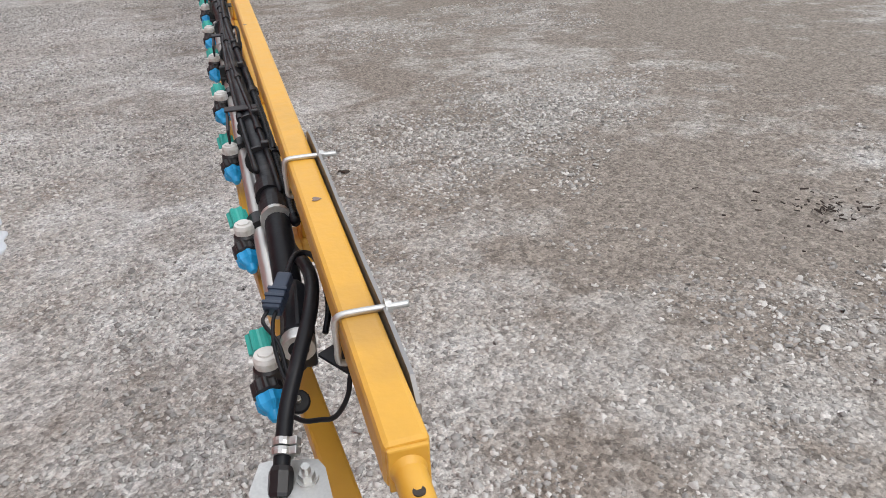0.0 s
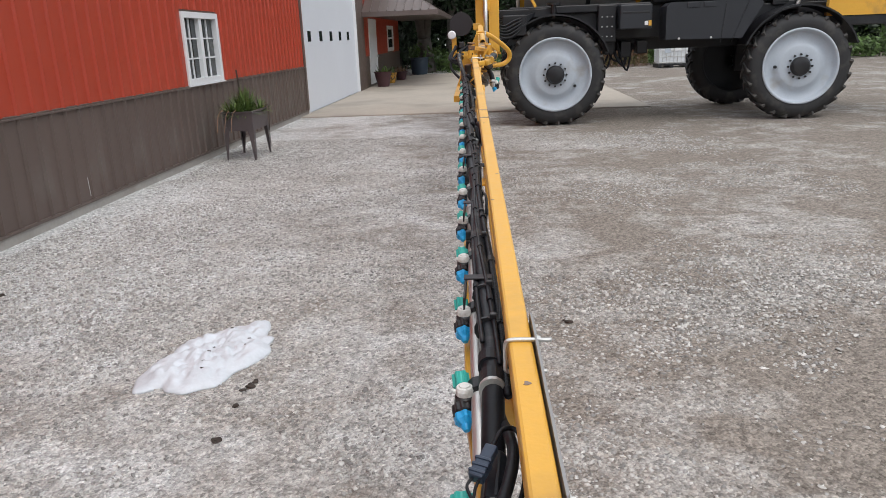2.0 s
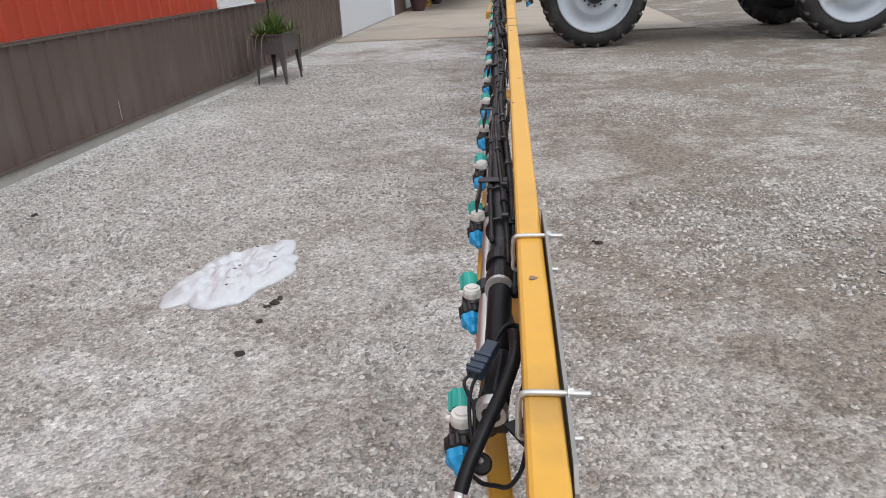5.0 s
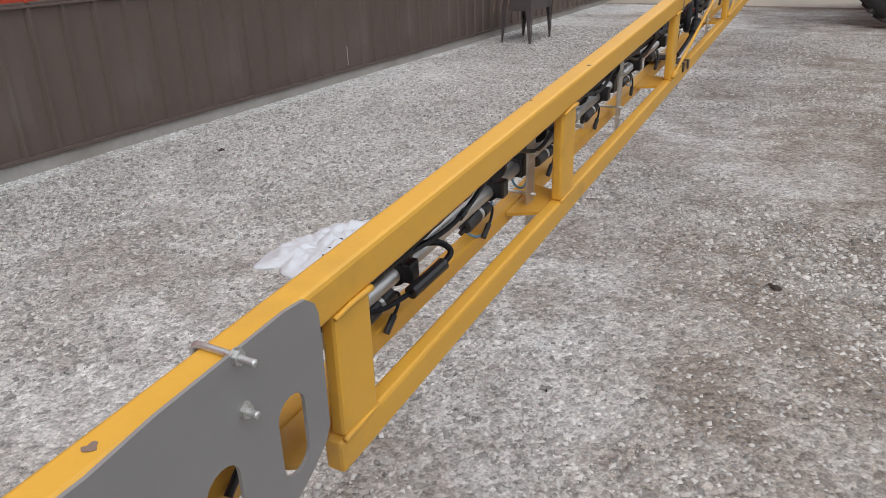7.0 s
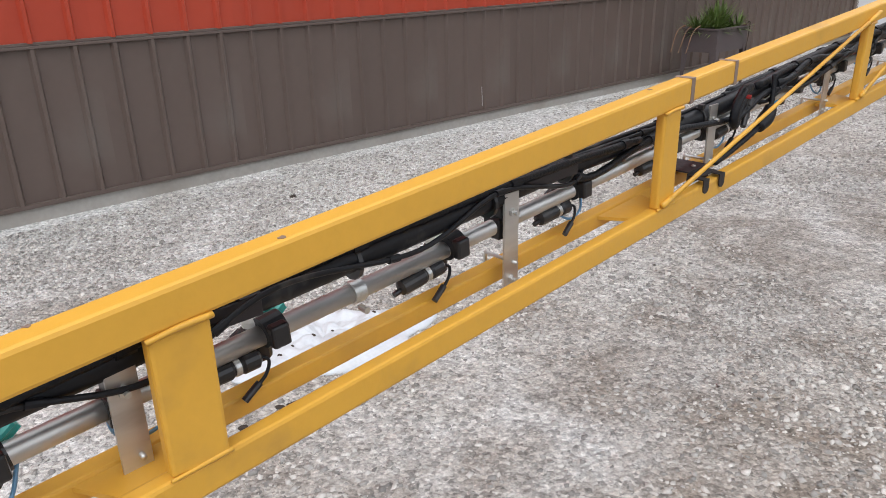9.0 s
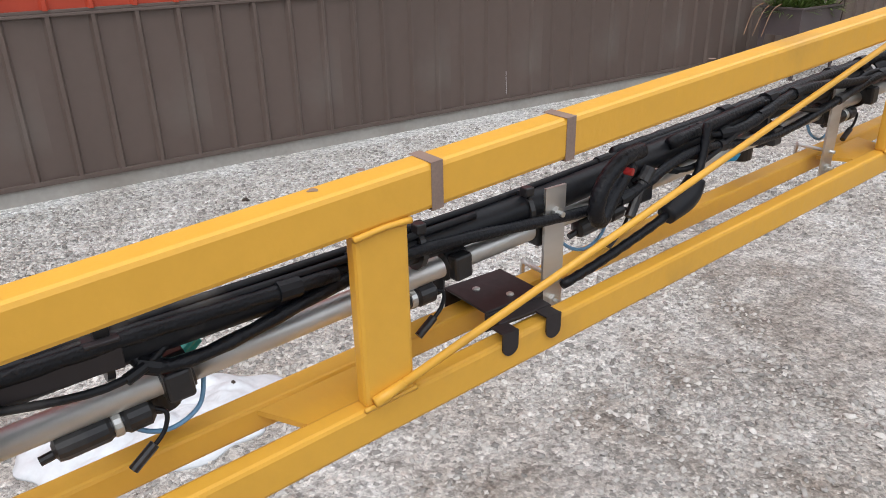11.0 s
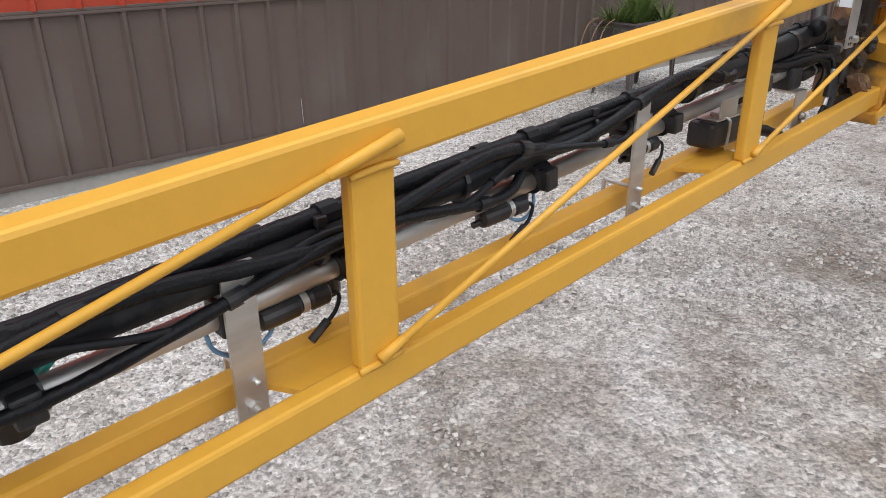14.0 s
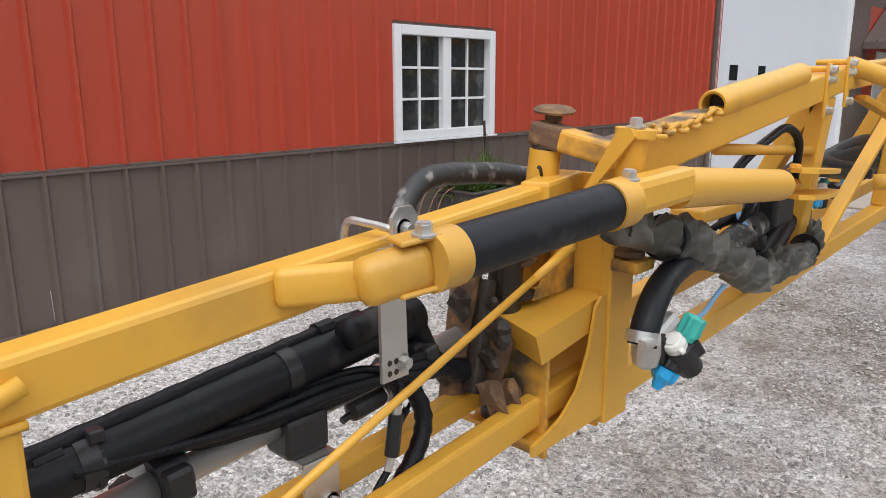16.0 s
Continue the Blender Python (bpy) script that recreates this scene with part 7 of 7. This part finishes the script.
def build_tote():
    t = thing("liquid_tote", "white plastic liquid tote in a wire cage", "tote")
    x0, y0, w, d, z0, h = 7.62, 33.0, 1.30, 1.1, 0.16, 1.10
    part("bottle", boxes(((x0 + 0.03, y0 + 0.03, z0), (x0 + w - 0.03, y0 + d - 0.03, z0 + h)), bevel=0.06), TANKWHITE, t)
    part("pallet", boxes(((x0, y0, 0.10), (x0 + w, y0 + d, 0.15)), ((x0, y0, 0.0), (x0 + 0.15, y0 + d, 0.10)), ((x0 + 0.5, y0, 0.0), (x0 + 0.65, y0 + d, 0.10)), ((x0 + w - 0.15, y0, 0.0), (x0 + w, y0 + d, 0.10))), MACHINE, t)
    for k in range(9):
        x = x0 + 0.02 + (w - 0.04) * k / 8
        part("cage_bar", rods(((x, y0, z0), (x, y0, z0 + h), 0.012), seg=6), ZINC, t)
    for k in range(5):
        z = z0 + 0.06 + (h - 0.12) * k / 4
        part("cage_bar", rods(((x0, y0 - 0.01, z), (x0 + w, y0 - 0.01, z), 0.012), seg=6), ZINC, t)
    part("sign_plate", boxes(((x0 + 0.68, y0 - 0.03, 0.70), (x0 + 0.95, y0 - 0.02, 0.95))), WHITE, t)
    part("sign_plate", boxes(((x0 + 0.25, y0 - 0.03, 0.62), (x0 + 0.50, y0 - 0.02, 0.85))), RIM, t)


build_tote()


# ---- greenery behind ----
def tri_leaves(name, centres, sizes, m, parent=None, seed=0, squash=1.0):
    """Many small folded leaves as one mesh."""
    rng = np.random.default_rng(seed)
    k = len(centres)
    a = rng.normal(size=(k, 3))
    a /= np.linalg.norm(a, axis=1)[:, None]
    b = rng.normal(size=(k, 3))
    b -= (b * a).sum(1)[:, None] * a
    b /= np.linalg.norm(b, axis=1)[:, None]
    n = np.cross(a, b)
    s = np.asarray(sizes)[:, None]
    v = np.stack([centres - a * s, centres + b * s * 0.5 + n * s * 0.15, centres + a * s, centres - b * s * 0.5 + n * s * 0.15], 1).reshape(-1, 3)
    f = [(4 * i, 4 * i + 1, 4 * i + 2) for i in range(k)] + [(4 * i, 4 * i + 2, 4 * i + 3) for i in range(k)]
    me = bpy.data.meshes.new(name)
    me.from_pydata(v.tolist(), [], f)
    me.materials.append(m)
    ob = new(name, me)
    if parent:
        ob.parent = parent
    return ob


def tree(x, y, h, r, seed):
    t = thing("tree", "tall leafy tree with dark green crown", "tree", "trees behind the yard")
    rng = np.random.default_rng(seed)
    tr = 0.035 * h
    lean = rng.uniform(-0.4, 0.4, 2)
    bm = bmesh.new()
    path = [Vector((x, y, 0)), Vector((x + lean[0] * 0.3, y, h * 0.25)), Vector((x + lean[0], y + lean[1], h * 0.55)), Vector((x + lean[0] * 1.5, y + lean[1], h * 0.85))]
    for i in range(3):
        rod(bm, path[i], path[i + 1], tr * (1 - i * 0.27), tr * (1 - (i + 1) * 0.27), seg=10)
    part("trunk", bm, BARK, t)
    clumps = []
    for k in range(16):
        a, e = rng.uniform(0, 6.283), rng.uniform(0.15, 1.0)
        st = path[1].lerp(path[3], rng.uniform(0, 1))
        en = st + Vector((math.cos(a) * r * rng.uniform(.4, 1), math.sin(a) * r * rng.uniform(.4, 1), r * e * 0.6))
        bm = bmesh.new()
        rod(bm, st, en, tr * 0.28, tr * 0.08, seg=6)
        part("limb", bm, BARK, t)
        clumps.append(en)
    pts = []
    for c in clumps:
        for q in range(3):
            cc = np.array(c) + rng.normal(0, r * 0.25, 3)
            pts.append(cc + rng.normal(0, 1, (75, 3)) * np.array([0.55, 0.55, 0.42]) * r * 0.34)
    for q in range(9):
        cc = np.array((x + rng.uniform(-r, r), y + rng.uniform(-r, r) * 0.6, rng.uniform(0.5, h * 0.5)))
        pts.append(cc + rng.normal(0, 1, (90, 3)) * np.array([0.8, 0.6, 0.8]))
    pts = np.concatenate(pts)
    pts[:, 2] = np.maximum(pts[:, 2], 0.1)
    tri_leaves("crown", pts, rng.uniform(0.10, 0.24, len(pts)), LEAF_DARK, t, seed)


for k, (x, y, h, r) in enumerate(((-4.6, 40, 10, 3.2), (-1.6, 39, 9, 2.8), (1.2, 41, 11, 3.4), (4.2, 40, 9, 3.0), (7.4, 42, 10, 3.4), (10.8, 40, 9, 3.0), (14.2, 42, 10, 3.4), (18.0, 41, 9, 3.2), (22, 43, 11, 3.6), (27, 42, 10, 3.6), (-8.5, 44, 11, 3.6), (33, 44, 11, 4.0), (40, 46, 11, 4.0))):
    tree(x, y, h, r, 20 + k)


def build_woods():
    rng = np.random.default_rng(31)
    k = 34000
    pts = np.stack([rng.uniform(-22, 75, k), rng.uniform(46, 53, k), rng.uniform(0, 1, k) ** 0.9 * 13], 1)
    ob = tri_leaves("far_woods", pts, rng.uniform(0.45, 0.95, k), LEAF_DARK, None, 9)
    tagged(ob, "dense dark woods behind the yard", "woods", kind="stuff")
    k = 9000
    side = np.stack([rng.uniform(58, 66, k), rng.uniform(-60, 50, k), rng.uniform(0, 1, k) * 14], 1)
    back = np.stack([rng.uniform(-10, 62, k // 2), rng.uniform(-66, -58, k // 2), rng.uniform(0, 1, k // 2) * 13], 1)
    ob = tri_leaves("far_woods", np.concatenate([side, back]), rng.uniform(0.7, 1.3, k + k // 2), LEAF_DARK, None, 10)
    tagged(ob, "distant woods on the far side of the yard", "woods", kind="stuff")
    t = thing("tree", "thick grey tree trunk beside the porch", "tree", "trees behind the yard")
    bm = bmesh.new()
    rod(bm, (-2.6, 36.4, 0), (-2.75, 36.4, 1.6), 0.42, 0.33, seg=14)
    rod(bm, (-2.75, 36.4, 1.5), (-3.3, 36.4, 4.5), 0.26, 0.18, seg=12)
    part("trunk", bm, BARK, t, smooth=True)
    bm = bmesh.new()
    rod(bm, (-2.7, 36.4, 1.4), (-2.3, 36.5, 4.5), 0.24, 0.15, seg=12)
    part("limb", bm, BARK, t, smooth=True)
    pts = np.stack([rng.normal(-2.6, 1.6, 1500), rng.normal(37, 0.8, 1500), rng.uniform(3.4, 7.5, 1500)], 1)
    tri_leaves("crown", pts, rng.uniform(0.1, 0.25, 1500), LEAF_DARK, t, 77)


build_woods()


def build_weeds():
    rng = np.random.default_rng(12)
    x = rng.uniform(-3.5, 40, 16000)
    y = 35.6 + rng.gamma(1.6, 1.0, 16000)
    z = rng.uniform(0, 1, 16000) ** 0.8 * (0.55 + 0.55 * (0.5 + 0.5 * np.sin(x * 1.7)) + 0.3 * rng.uniform(0, 1, 16000))
    ob = tri_leaves("tall_weeds", np.stack([x, y, z + 0.03], 1), rng.uniform(0.06, 0.17, 16000), LEAF_WEED, None, 5)
    tagged(ob, "tall green weeds along the edge of the yard", "weeds", kind="stuff")
    x = rng.uniform(5.2, 7.6, 1500)
    ob = tri_leaves("dry_weeds", np.stack([x, 35.0 + rng.uniform(0, 0.8, 1500), rng.uniform(0.5, 1.35, 1500)], 1), rng.uniform(0.05, 0.11, 1500), LEAF_DRY, None, 6)
    tagged(ob, "dry reddish weed heads among the green", "weeds", kind="stuff")
    bm = bmesh.new()
    for k in range(60):
        px = 5.2 + 2.4 * k / 59
        rod(bm, (px, 35.2, 0), (px + 0.03, 35.25, 1.15), 0.008, seg=4)
    ob = part("weed_stalks", bm, LEAF_DRY)
    tagged(ob, "dry weed stalks at the yard edge", "weeds", kind="stuff")


build_weeds()
